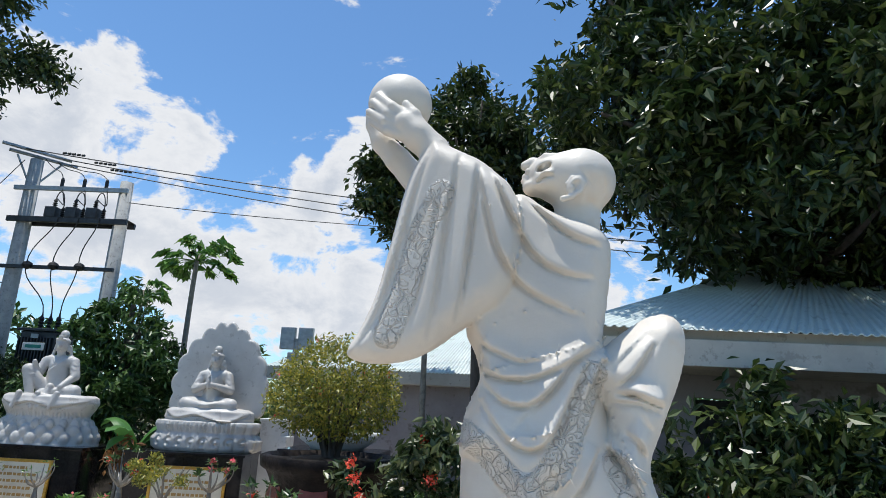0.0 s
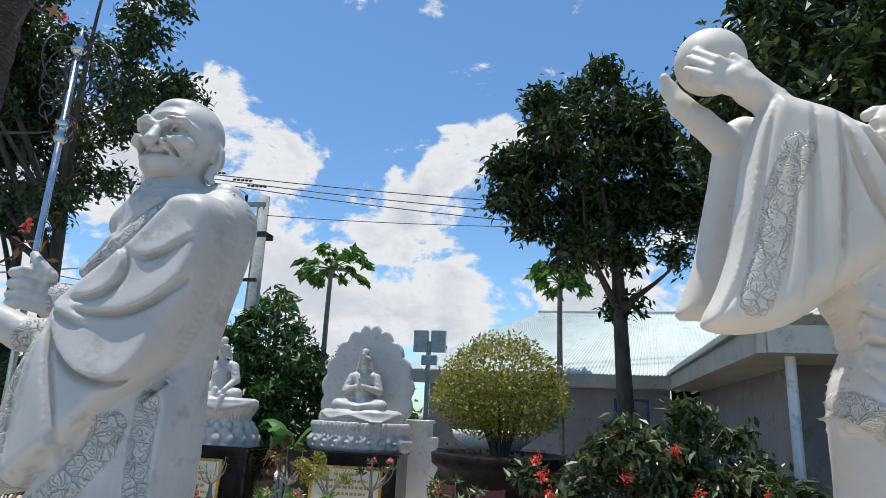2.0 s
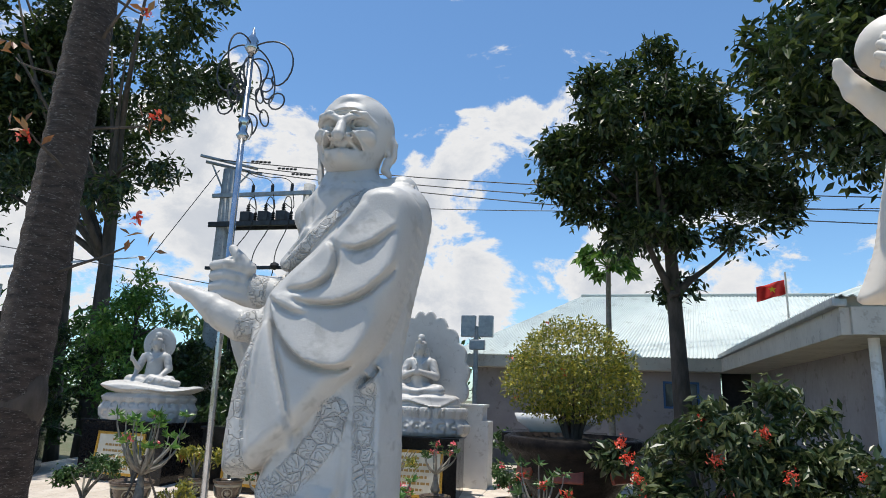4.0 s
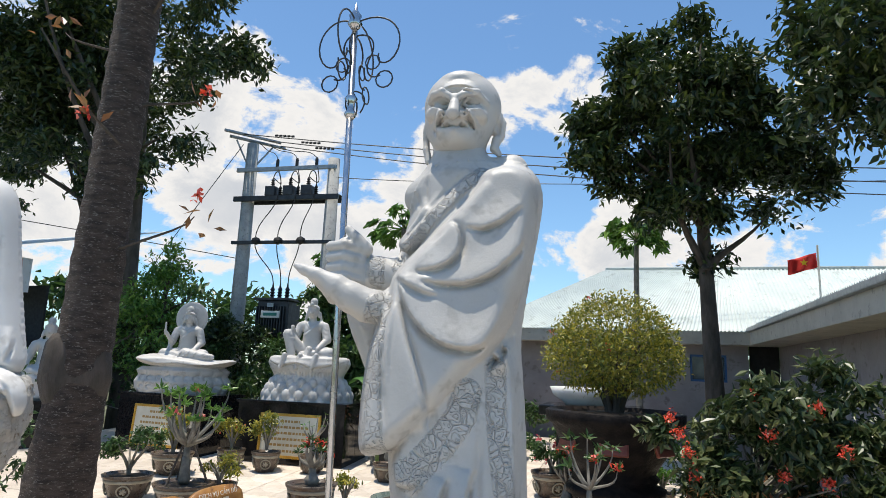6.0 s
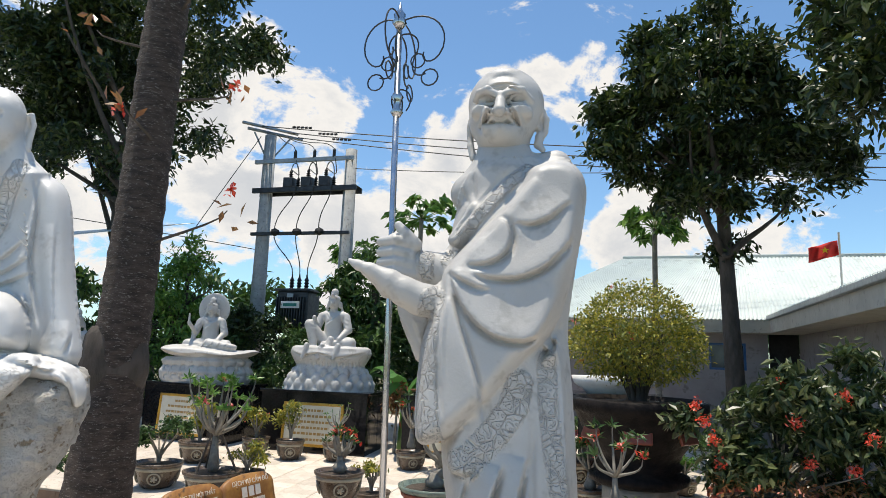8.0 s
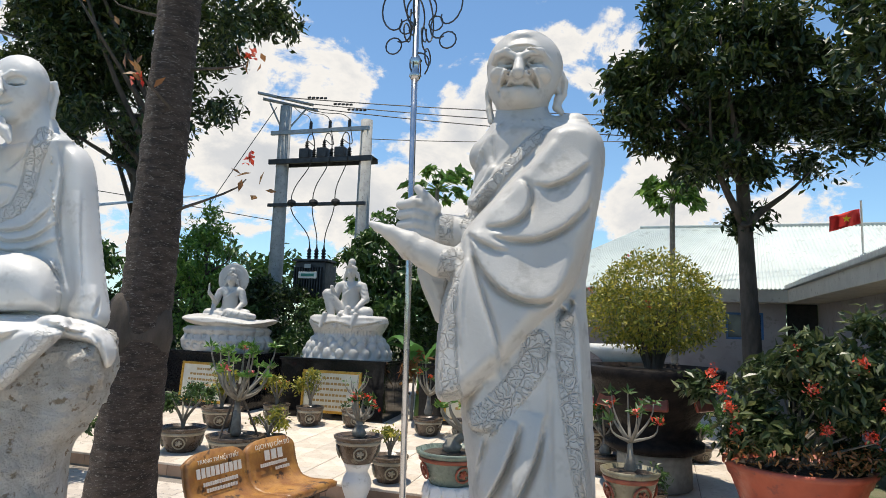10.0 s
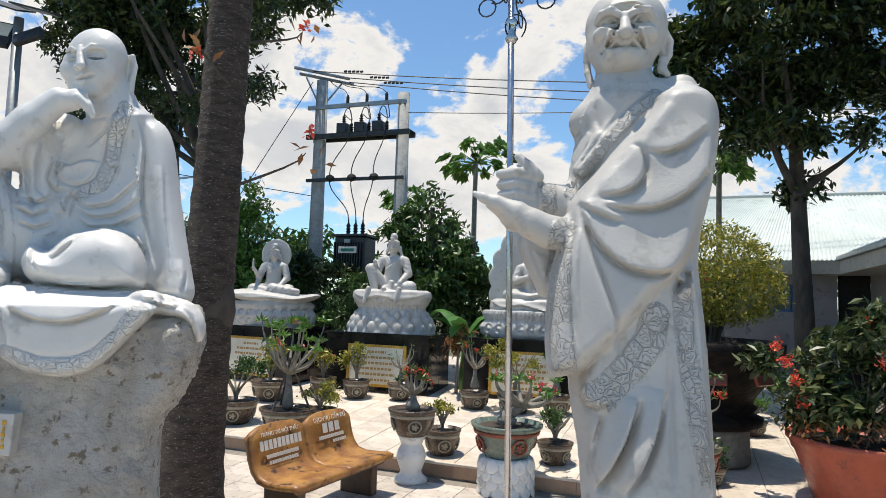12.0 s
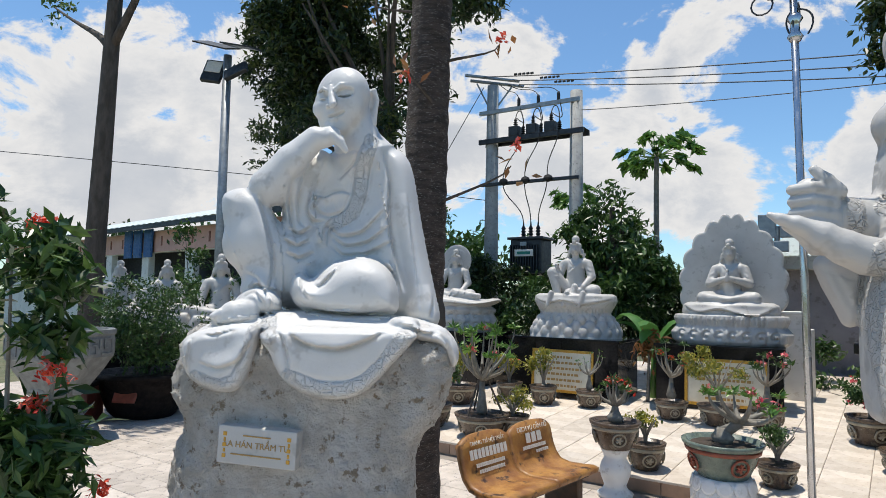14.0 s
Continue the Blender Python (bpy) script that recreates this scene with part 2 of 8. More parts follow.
flower_mat = leaf_mat("red_petals", (.60, .03, .02), (.78, .10, .04), (.80, .20, .16))
pink_flower_mat = leaf_mat("pink_petals", (.70, .06, .10), (.75, .14, .16), (.80, .30, .30))
leaf_dark = leaf_mat("dark_leaves", (.012, .026, .008), (.028, .055, .013), (.10, .13, .03))
leaf_mid = leaf_mat("green_leaves", (.022, .055, .014), (.045, .10, .022), (.10, .17, .04))
leaf_light = leaf_mat("fresh_leaves", (.05, .13, .02), (.10, .22, .035), (.20, .34, .06))
leaf_gold = leaf_mat("golden_leaves", (.08, .12, .02), (.26, .26, .04), (.48, .40, .05))
leaf_hedge = leaf_mat("hedge_leaves", (.018, .036, .012), (.045, .075, .022), (.16, .18, .07))
leaf_banana = leaf_mat("banana_leaves", (.04, .12, .03), (.08, .20, .05), (.12, .26, .06))
leaf_brown = leaf_mat("dry_leaves", (.20, .08, .03), (.30, .14, .05), (.36, .20, .08))


# ---- building blocks ----
def mesh_of(name, verts, faces, mat, smooth=False):
    me = bpy.data.meshes.new(name)
    me.from_pydata(verts, [], faces)
    me.materials.append(mat.m if isinstance(mat, Mat) else mat)
    if smooth:
        me.shade_smooth()
    return me


def thing(name, at, label, category, rz=0.0, group="", kind=""):
    ob = new(name)
    ob.matrix_world = pose(*at, 0, 0, rz)
    return tagged(ob, label, category, group, kind)


def part(name, bm, mat, parent=None, label="", smooth=False):
    me = bpy.data.meshes.new(name)
    bm.to_mesh(me)
    bm.free()
    me.materials.append(mat.m if isinstance(mat, Mat) else mat)
    if smooth:
        me.shade_smooth()
    ob = new(name, me)
    ob.parent = parent
    return tagged(ob, label)


def part_mesh(name, me, parent=None, label="", at=None):
    ob = new(name, me)
    ob.parent = parent
    if at is not None:
        ob.matrix_basis = at
    return tagged(ob, label)


def box(bm, lo, hi, bevel=0.0, turn=None):
    lo, hi = Vector(lo), Vector(hi)
    made = bmesh.ops.create_cube(bm, size=1.0, matrix=Matrix.Translation((lo + hi) / 2) @ (turn or Matrix()) @ Matrix.Diagonal((*(hi - lo), 1)))["verts"]
    if bevel:
        edges = list({e for v in made for e in v.link_edges})
        bmesh.ops.bevel(bm, geom=edges, offset=bevel, segments=2, affect="EDGES", profile=0.6)
    return bm


def boxes(*args, bevel=0.0):
    bm = bmesh.new()
    for lo, hi in args:
        box(bm, lo, hi, bevel)
    return bm


def lathe(profile, seg=32, bm=None, squash=(1, 1), wave=None):
    """A turned shape from (radius, z) pairs; wave(angle, z) may scale the radius."""
    bm = bm or bmesh.new()
    rings = []
    for r, z in profile:
        ring = []
        for i in range(seg):
            a = 2 * math.pi * i / seg
            q = r * (wave(a, z) if wave else 1)
            ring.append(bm.verts.new((q * math.cos(a) * squash[0], q * math.sin(a) * squash[1], z)))
        rings.append(ring)
    for lo, hi in zip(rings, rings[1:]):
        for i in range(seg):
            j = (i + 1) % seg
            bm.faces.new((lo[i], lo[j], hi[j], hi[i]))
    if profile[0][0] > 1e-5:
        bm.faces.new(rings[0][::-1])
    if profile[-1][0] > 1e-5:
        bm.faces.new(rings[-1])
    return bm


def tube(bm, pts, radii, seg=8):
    """A tapered tube along points, closed at the ends."""
    pts = [Vector(p) for p in pts]
    if isinstance(radii, (int, float)):
        radii = [radii] * len(pts)
    rings = []
    side = None
    for i, p in enumerate(pts):
        d = (pts[min(i + 1, len(pts) - 1)] - pts[max(i - 1, 0)]).normalized()
        if side is None:
            side = d.orthogonal().normalized()
        side = (side - d * side.dot(d)).normalized()
        other = d.cross(side)
        rings.append([bm.verts.new(p + (side * math.cos(2 * math.pi * k / seg) + other * math.sin(2 * math.pi * k / seg)) * radii[i]) for k in range(seg)])
    for lo, hi in zip(rings, rings[1:]):
        for k in range(seg):
            bm.faces.new((lo[k], lo[(k + 1) % seg], hi[(k + 1) % seg], hi[k]))
    bm.faces.new(rings[0][::-1])
    bm.faces.new(rings[-1])
    return bm


def curve_pts(a, b, c, d, n):
    a, b, c, d = (Vector(q) for q in (a, b, c, d))
    out = []
    for i in range(n + 1):
        t = i / n
        out.append(a * (1 - t) ** 3 + b * 3 * t * (1 - t) ** 2 + c * 3 * t * t * (1 - t) + d * t ** 3)
    return out


def leaf_mesh(name, centres, outward, size, mat, rng, width=0.42, droop=0.3):
    """Folded pointed leaves, one island each, at the centres."""
    n = len(centres)
    length = size * rng.uniform(0.7, 1.25, n)
    d = outward * 0.7 + rng.normal(0, 0.75, (n, 3))
    d[:, 2] -= droop
    d /= np.linalg.norm(d, axis=1)[:, None]
    up = rng.normal(0, 0.6, (n, 3)) + [0, 0, 1]
    s = np.cross(d, up)
    s /= np.linalg.norm(s, axis=1)[:, None] + 1e-9
    nrm = np.cross(s, d)
    L, W = length[:, None], (length * width)[:, None]
    base = centres - d * L * 0.5
    mid = centres - d * L * 0.05 - nrm * W * 0.12
    tip = centres + d * L * 0.5 - nrm * W * 0.2
    l1, r1 = mid + s * W * 0.5 + nrm * W * 0.22, mid - s * W * 0.5 + nrm * W * 0.22
    verts = np.stack([base, l1, tip, r1], 1).reshape(-1, 3)
    k = np.arange(n)[:, None] * 4
    faces = np.concatenate([k + [0, 1, 2], k + [0, 2, 3]], 0)
    return mesh_of(name, verts.tolist(), faces.tolist(), mat)


def blob_points(rng, blobs, count, shell=0.55):
    """Points in the outer part of overlapping ellipsoids, and the way out of them; each blob is broken into tufts."""
    weights = np.array([b[3] * b[4] * b[5] for b in blobs]) ** 0.75
    pick = rng.choice(len(blobs), count, p=weights / weights.sum())
    B = np.array(blobs)[pick]
    d = rng.normal(0, 1, (count, 3))
    d /= np.linalg.norm(d, axis=1)[:, None]
    r = shell + (1 - shell) * rng.random(count) ** 0.6
    p = B[:, :3] + d * B[:, 3:6] * r[:, None]
    return p, d


def tufts(rng, blobs, n_tufts, per, spread):
    """Leaves gathered in tufts, and tufts in boughs, over the blobs, for an uneven outline with gaps."""
    n_bough = max(6, n_tufts // 13)
    size = float(np.mean([b[3] for b in blobs])) * .30 + spread * .6
    bc, bd = blob_points(rng, blobs, n_bough, 0.45)
    pick = rng.integers(0, n_bough, n_tufts)
    d = rng.normal(0, 1, (n_tufts, 3)) + bd[pick] * .5 + [0, 0, .35]
    d /= np.linalg.norm(d, axis=1)[:, None]
    c = bc[pick] + d * size * rng.uniform(.35, 1.0, n_tufts)[:, None] * [1, 1, .62]
    c = np.repeat(c, per, 0) + rng.normal(0, spread * .72, (n_tufts * per, 3))
    return c, np.repeat(d, per, 0)


def limb_tree(bm, base, top, radius, targets, rng, seg=8):
    """A trunk from base to top with bent limbs to the targets."""
    base, top = Vector(base), Vector(top)
    side = Vector((rng.normal(0, .06), rng.normal(0, .06), 0))
    trunk = curve_pts(base, base.lerp(top, .33) + side, base.lerp(top, .66) - side, top, 8)
    tube(bm, trunk, [radius * (1.25 if i == 0 else 1) * (1 - .55 * i / 8) for i in range(9)], seg + 4)
    for tgt in targets:
        tgt = Vector(tgt)
        f = rng.uniform(.62, .98)
        a = trunk[int(f * 8)]
        r = radius * .42
        mid = a.lerp(tgt, .5) + Vector((rng.normal(0, .15), rng.normal(0, .15), -.1))
        tube(bm, curve_pts(a, a.lerp(mid, .6) + Vector((0, 0, .2)), mid, tgt, 6), [r * (1 - .8 * i / 6) for i in range(7)], seg)
    return bm


def text_mesh(name, body, size, mat, parent, at, depth=0.003, align="CENTER"):
    cu = bpy.data.curves.new(name, "FONT")
    cu.body, cu.size, cu.align_x, cu.align_y, cu.extrude = body, size, align, "CENTER", depth
    tmp = bpy.data.objects.new(name, cu)
    me = bpy.data.meshes.new_from_object(tmp)
    bpy.data.objects.remove(tmp)
    me.materials.clear()
    me.materials.append(mat.m)
    return part_mesh(name, me, parent, "", at)


# ---- setting ----
COURT_Y, COURT_L, COURT_R = 5.80, -11.0, -0.2


def court_z(y):
    """The court falls gently towards its kerb."""
    return 0.15 + 0.052 * (y - COURT_Y)


ground = part("ground", boxes(((-400, -400, -0.5), (400, 400, -0.03))), earth_mat)
tagged(ground, "dull green and brown earth reaching the horizon", "ground", kind="structure")


# house: far wing along x, near wing along y
def corrugated(u0, u1, n, p0, p1, amp):
    """A ribbed sheet between a lower and an upper edge, each given by two ends."""
    a0, b0 = Vector(p0[0]), Vector(p0[1])
    a1, b1 = Vector(p1[0]), Vector(p1[1])
    verts, faces = [], []
    up = Vector((0, 0, 1))
    for i in range(n + 1):
        f = u0 + (u1 - u0) * i / n
        lift = up * (amp if i % 4 in (1, 2) else 0.0)
        verts += [a0.lerp(b0, f) + lift, a1.lerp(b1, f) + lift]
    for i in range(n):
        faces.append((2 * i, 2 * i + 2, 2 * i + 3, 2 * i + 1))
    return verts, faces


def roof_slope(name, p0, p1, n, parent):
    v, f = corrugated(0, 1, n, p0, p1, 0.018)
    me = mesh_of(name, v, f, roof_mat)
    ob = part_mesh(name, me, parent)
    sol = ob.modifiers.new("thick", "SOLIDIFY")
    sol.thickness = 0.01
    return ob


house = thing("house", (0, 0, 0), "single-storey house with pale ribbed metal roof and lilac-grey walls", "house")
bm = boxes(((-3.9, 13.5, 0), (-0.14, 13.7, 2.62)), ((-0.14, 13.5, 0), (0.53, 13.7, 1.72)), ((-0.14, 13.5, 2.24), (0.53, 13.7, 2.62)), ((0.53, 13.5, 0), (0.92, 13.7, 2.62)),
           ((0.92, 13.5, 2.45), (1.5, 13.7, 2.62)), ((-3.9, 13.7, 0), (-3.7, 18.5, 2.62)))
part("wall", bm, wall_mat, house)
bm = boxes(((1.5, 7.4, 0), (1.7, 13.7, 2.75)), ((1.7, 7.4, 0), (2.4, 7.6, 2.75)), ((3.4, 7.4, 0), (9.0, 7.6, 2.75)), ((2.4, 7.4, 2.2), (3.4, 7.6, 2.75)))
part("wall", bm, wall_mat, house)
# black sheets set in both doorways, their colour painting the indoor shade
part("doorway_shade_sheet", boxes(((0.96, 13.62, 0), (1.48, 13.66, 2.43))), room_shade_mat, house, "doorway closed by a near-black sheet painted as indoor shade")
part("doorway_shade_sheet", boxes(((2.42, 7.52, 0), (3.38, 7.56, 2.18))), room_shade_mat, house, "doorway closed by a near-black sheet painted as indoor shade")
win = part("window", boxes(((-0.14, 13.60, 1.72), (0.53, 13.62, 2.24))), glass_mat, house, "dark glazed window in a blue frame")
part("window_frame", boxes(((-0.14, 13.52, 1.72), (0.53, 13.58, 1.76)), ((-0.14, 13.52, 2.20), (0.53, 13.58, 2.24)), ((-0.14, 13.52, 1.76), (-0.10, 13.58, 2.20)),
                           ((0.49, 13.52, 1.76), (0.53, 13.58, 2.20)), ((0.17, 13.52, 1.76), (0.21, 13.58, 2.20))), blue_mat, win)
# fascias and soffits
part("fascia", boxes(((-4.4, 12.98, 2.42), (0.95, 13.06, 2.66)), ((-4.4, 13.06, 2.42), (1.5, 13.5, 2.46)), bevel=.006), fascia_mat, house)
part("fascia", boxes(((0.88, 6.10, 2.42), (0.96, 13.0, 2.66)), ((0.96, 6.10, 2.42), (1.5, 13.0, 2.46)), ((0.96, 6.06, 2.42), (9.4, 6.14, 2.66)), ((1.5, 6.14, 2.44), (9.4, 7.4, 2.48)), bevel=.006), fascia_mat, house)
part("gutter", boxes(((0.82, 6.06, 2.66), (0.94, 13.0, 2.74)), bevel=.015), gal_mat, house)
part("downpipe", tube(bmesh.new(), [(1.2, 6.35, 0), (1.2, 6.35, 2.44)], 0.045, 12), white_mat, house, "white downpipe post")
roof_slope("roof", ((-4.4, 12.96, 2.66), (1.0, 12.96, 2.66)), ((-1.75, 15.3, 4.22), (1.0, 15.3, 4.22)), 300, house)
roof_slope("roof", ((1.0, 12.96, 2.66), (9.4, 12.96, 2.66)), ((1.0, 15.3, 4.22), (9.4, 15.3, 4.22)), 440, house)
roof_slope("roof", ((-4.4, 18.6, 2.66), (-4.4, 12.96, 2.66)), ((-1.75, 15.9, 4.22), (-1.75, 15.3, 4.22)), 90, house)
roof_slope("roof", ((9.4, 18.6, 2.66), (-4.4, 18.6, 2.66)), ((9.4, 15.9, 4.22), (-1.75, 15.9, 4.22)), 200, house)
roof_slope("roof", ((0.84, 13.2, 2.74), (0.84, 6.0, 2.74)), ((4.4, 14.4, 4.3), (4.4, 9.6, 4.3)), 400, house)
roof_slope("roof", ((9.4, 6.0, 2.74), (9.4, 14.4, 2.74)), ((5.8, 9.6, 4.3), (5.8, 14.4, 4.3)), 300, house)
roof_slope("roof", ((0.84, 6.0, 2.74), (9.4, 6.0, 2.74)), ((4.4, 9.6, 4.3), (5.8, 9.6, 4.3)), 400, house)
part("ridge_cap", boxes(((-1.8, 15.25, 4.2), (9.4, 15.95, 4.27)), bevel=.02), roof_mat, house)
part("gable", boxes(((0.96, 6.16, 2.66), (9.3, 6.2, 2.76))), fascia_mat, house)

# left building
lb = thing("long_building", (-15.8, 9.3, 0), "long white and pink building with blue shutters and metal roof", "building", -6.6)
part("wall", boxes(((-22, 0.9, 0), (2.5, 1.1, 2.15)), ((-22, 0.9, 3.0), (2.5, 1.1, 3.7))), white_mat, lb)
part("frieze", boxes(((-22, 0.84, 3.02), (2.5, 0.9, 3.66))), pink_mat, lb, "pink painted band under the eaves")
for i in range(22):
    part("vent_slot", boxes(((-20 + i * 1.0, 0.82, 3.2), (-19.93 + i * 1.0, 0.84, 3.5))), red_band_mat, lb)
for i in range(8):
    x = -21.5 + i * 3.0
    part("pier", boxes(((x, 0.9, 2.15), (x + 0.5, 1.1, 3.0))), white_mat, lb)
# black sheet behind the open band, painted shade in place of a room
part("interior_shade_sheet", boxes(((-22, 1.5, 1.9), (2.5, 1.55, 3.2))), room_shade_mat, lb)
for x in (-7.6, -6.85, -6.05):
    sh = part("shutter", boxes(((x, 0.74, 2.85), (x + 0.6, 0.78, 3.75)), bevel=.005), blue_mat, lb, "blue louvred shutter")
    for k in range(6):
        part("slat", boxes(((x + .05, 0.72, 2.91 + k * .14), (x + .55, 0.74, 3.0 + k * .14))), blue_mat, sh)
part("fascia", boxes(((-22.3, 0.3, 3.68), (2.8, 0.38, 3.82))), dark_metal_mat, lb)
roof_slope("roof", ((-22.3, 0.28, 3.82), (2.8, 0.28, 3.82)), ((-22.3, 4.5, 5.0), (2.8, 4.5, 5.0)), 240, lb)
tube_bm = tube(bmesh.new(), [(-3.6, 4.2, 4.9), (-3.6, 4.2, 6.6)], 0.02, 6)
part("aerial", tube_bm, gal_mat, lb)


# ---- trees ----
def tree(name, base, top, radius, blobs, n_tufts, per, spread, size, leafmat, seed, label, bark=dark_bark_mat, limbs=9, kind_cat="tree", shell_leaves=0, width=.42):
    rng = np.random.default_rng(seed)
    ob = thing(name, base, label, kind_cat)
    b = Vector(base)
    blobs = [(x - b.x, y - b.y, z - b.z, p, q, r) for x, y, z, p, q, r in blobs]
    targets = [tuple(v) for v in blob_points(rng, blobs, limbs, 0.3)[0]]
    part("trunk", limb_tree(bmesh.new(), (0, 0, 0), Vector(top) - b, radius, targets, rng), bark, ob, smooth=True)
    c, d = tufts(rng, blobs, n_tufts, per, spread)
    if shell_leaves:
        c2, d2 = blob_points(rng, blobs, shell_leaves, 0.2)
        c, d = np.concatenate([c, c2]), np.concatenate([d, d2])
    part_mesh("crown", leaf_mesh("crown", c, d, size, leafmat, rng, width), ob)
    return ob


tree("shade_tree", (4.4, 9.0, 0), (4.1, 8.6, 6.0), .24,
     [(2.9, 7.9, 6.0, 2.3, 2.2, 2.1), (4.9, 8.2, 5.4, 2.3, 2.2, 2.1), (2.2, 8.2, 7.2, 1.7, 1.8, 1.6), (3.5, 7.4, 4.5, 1.7, 1.4, .8), (4.9, 6.4, 4.3, 1.3, .9, .7), (6.4, 8.6, 6.0, 2.2, 2.2, 2.4), (1.7, 7.6, 5.2, 1.0, 1.0, 1.0), (3.0, 5.9, 5.4, 1.2, 1.0, .8), (4.6, 5.4, 5.3, 1.8, 1.2, .9), (2.6, 6.5, 4.4, .9, .8, .5), (4.0, 8.0, 7.8, 2.6, 2.2, 1.6)],
     2900, 26, .17, .17, leaf_dark, 3, "broad dark green shade tree beside the house", limbs=18, shell_leaves=1500)
tree("shade_tree", (0.04, 10.8, 0), (-.15, 10.8, 5.6), .17,
     [(-.35, 10.7, 6.2, 1.5, 1.5, 1.3), (-1.2, 10.6, 5.6, .95, .9, .8), (.7, 10.9, 5.4, 1.0, 1.0, .9), (-.2, 10.8, 7.1, 1.0, 1.0, .8), (-.5, 10.5, 4.8, .8, .8, .6), (1.1, 10.8, 4.5, .6, .6, .5), (-.1, 10.8, 3.5, .35, .35, .25)],
     1050, 24, .14, .16, leaf_dark, 5, "slender tree with dark glossy crown over the court", limbs=14, shell_leaves=1500)
tree("shade_tree", (-11.6, 11.3, 0), (-11.8, 11.1, 7.0), .22,
     [(-12.2, 10.9, 8.6, 2.4, 2.2, 2.4), (-13.5, 10.3, 7.1, 1.5, 1.5, 1.3), (-10.8, 11.4, 8.0, 1.3, 1.3, 1.8), (-12.0, 10.9, 6.0, 1.8, 1.3, .9), (-14.5, 11.2, 8.8, 2.2, 2.2, 2.2), (-16.0, 11.2, 7.0, 1.6, 1.6, 1.9), (-12.3, 10.6, 10.7, 3.0, 2.4, 1.6)],
     1150, 26, .18, .19, leaf_dark, 7, "dark leafy tree with several stems behind the statues", limbs=16)
tree("shade_tree", (-13.2, 12.0, 0), (-13.7, 11.9, 6.6), .17, [(-14.3, 11.9, 7.5, 1.8, 1.8, 1.8), (-15.6, 11.6, 9.0, 1.8, 1.5, 1.5)], 420, 24, .2, .21, leaf_dark, 8, "dark leafy tree with a forked grey stem", limbs=8)
tree("bare_tree", (-13.3, 5.05, 0), (-12.75, 5.05, 9.6), .20,
     [(-13.6, 5.0, 8.4, 1.8, 1.2, .8), (-11.7, 5.0, 8.2, 1.5, 1.2, .7), (-15.3, 5.3, 7.6, 1.0, 1.0, .4)],
     150, 14, .12, .14, leaf_mid, 11, "thin lopped tree with sparse leaves", limbs=7)
tree("mango_tree", (-6.2, 10.9, 0.3), (-6.2, 10.9, 3.5), .1,
     [(-6.2, 10.9, 3.55, .42, .42, .5), (-6.2, 10.9, 2.9, .85, .8, .65), (-6.15, 10.9, 2.1, 1.15, 1.0, .75), (-6.2, 10.9, 1.4, 1.1, .9, .6)],
     420, 20, .10, .17, leaf_mid, 13, "dense conical green tree behind the pedestals", limbs=8, shell_leaves=3000, width=.36)
tree("leafy_tree", (-10.3, 10.6, 0.2), (-10.2, 10.6, 3.4), .09,
     [(-10.2, 10.6, 3.5, .6, .6, .5), (-10.2, 10.5, 2.8, .9, .8, .6), (-10.6, 10.6, 2.1, 1.2, .9, .7)],
     300, 18, .11, .12, leaf_light, 17, "light green leafy tree beyond the pedestals", limbs=8, shell_leaves=1500)


def papaya(base, height, spread, seed):
    rng = np.random.default_rng(seed)
    ob = thing("papaya_tree", base, "papaya tree with bare stem and umbrella of lobed leaves", "tree", group="papaya trees")
    part("trunk", tube(bmesh.new(), curve_pts((0, 0, 0), (.04, 0, height * .3), (-.05, 0, height * .6), (0, 0, height), 8), [.07 - .003 * i for i in range(9)], 10), stem_mat, ob, smooth=True)
    stalks = bmesh.new()
    cs, ds = [], []
    for i in range(26):
        a = i * 2.4
        el = rng.uniform(-.5, .9)
        d = Vector((math.cos(a) * math.cos(el), math.sin(a) * math.cos(el), math.sin(el)))
        end = Vector((0, 0, height - .1)) + d * spread * rng.uniform(.65, 1)
        tube(stalks, [(0, 0, height - .15), Vector((0, 0, height - .12)) + d * spread * .5 + Vector((0, 0, .05)), end], [.012, .009, .005], 5)
        for k in range(17):
            b = rng.normal(0, .55) + a
            q = end + Vector((math.cos(b), math.sin(b), -.45)) * rng.uniform(.02, .2)
            cs.append(q)
            ds.append((math.cos(b), math.sin(b), -.3))
    part("stalk", stalks, leaf_light, ob)
    part_mesh("crown", leaf_mesh("crown", np.array([tuple(c) for c in cs]), np.array(ds) * 2.4, .27, leaf_light, rng, .42, .6), ob)
    return ob


papaya((-5.75, 12.1, 0), 4.75, .62, 1)
papaya((-1.12, 12.5, 0), 4.5, .52, 2)
papaya((-9.9, 17.5, 0), 4.9, .6, 4)

# ringed trunk close to the bench
rng = np.random.default_rng(21)
t1 = thing("ringed_tree", (-4.98, 3.42, 0), "tall tree trunk with ringed rough bark beside the bench", "tree")
bm = bmesh.new()
prof = []
for i in range(90):
    z = i * 0.09
    r = 0.135 + 0.125 * math.exp(-z * .62) + 0.05 * math.exp(-z * 4) + 0.009 * (i % 2)
    prof.append((r, z))
lathe(prof, 28, bm, wave=lambda a, z: 1 + .05 * noise.noise(Vector((math.cos(a) * 2, math.sin(a) * 2, z * 2.2))))
for v in bm.verts:
    v.co.x += .052 * v.co.z + .03 * math.sin(v.co.z)
part("trunk", bm, bark_mat, t1, smooth=True)
bm = bmesh.new()
lathe([(.15, 1.42), (.19, 1.50), (.215, 1.62), (.21, 1.74), (.185, 1.86), (.15, 1.92)], 24, bm, wave=lambda a, z: 1 + .12 * math.sin(3 * a + 1) + .1 * noise.noise(Vector((a, z * 5, 1))))
for v in bm.verts:
    v.co.x += .09
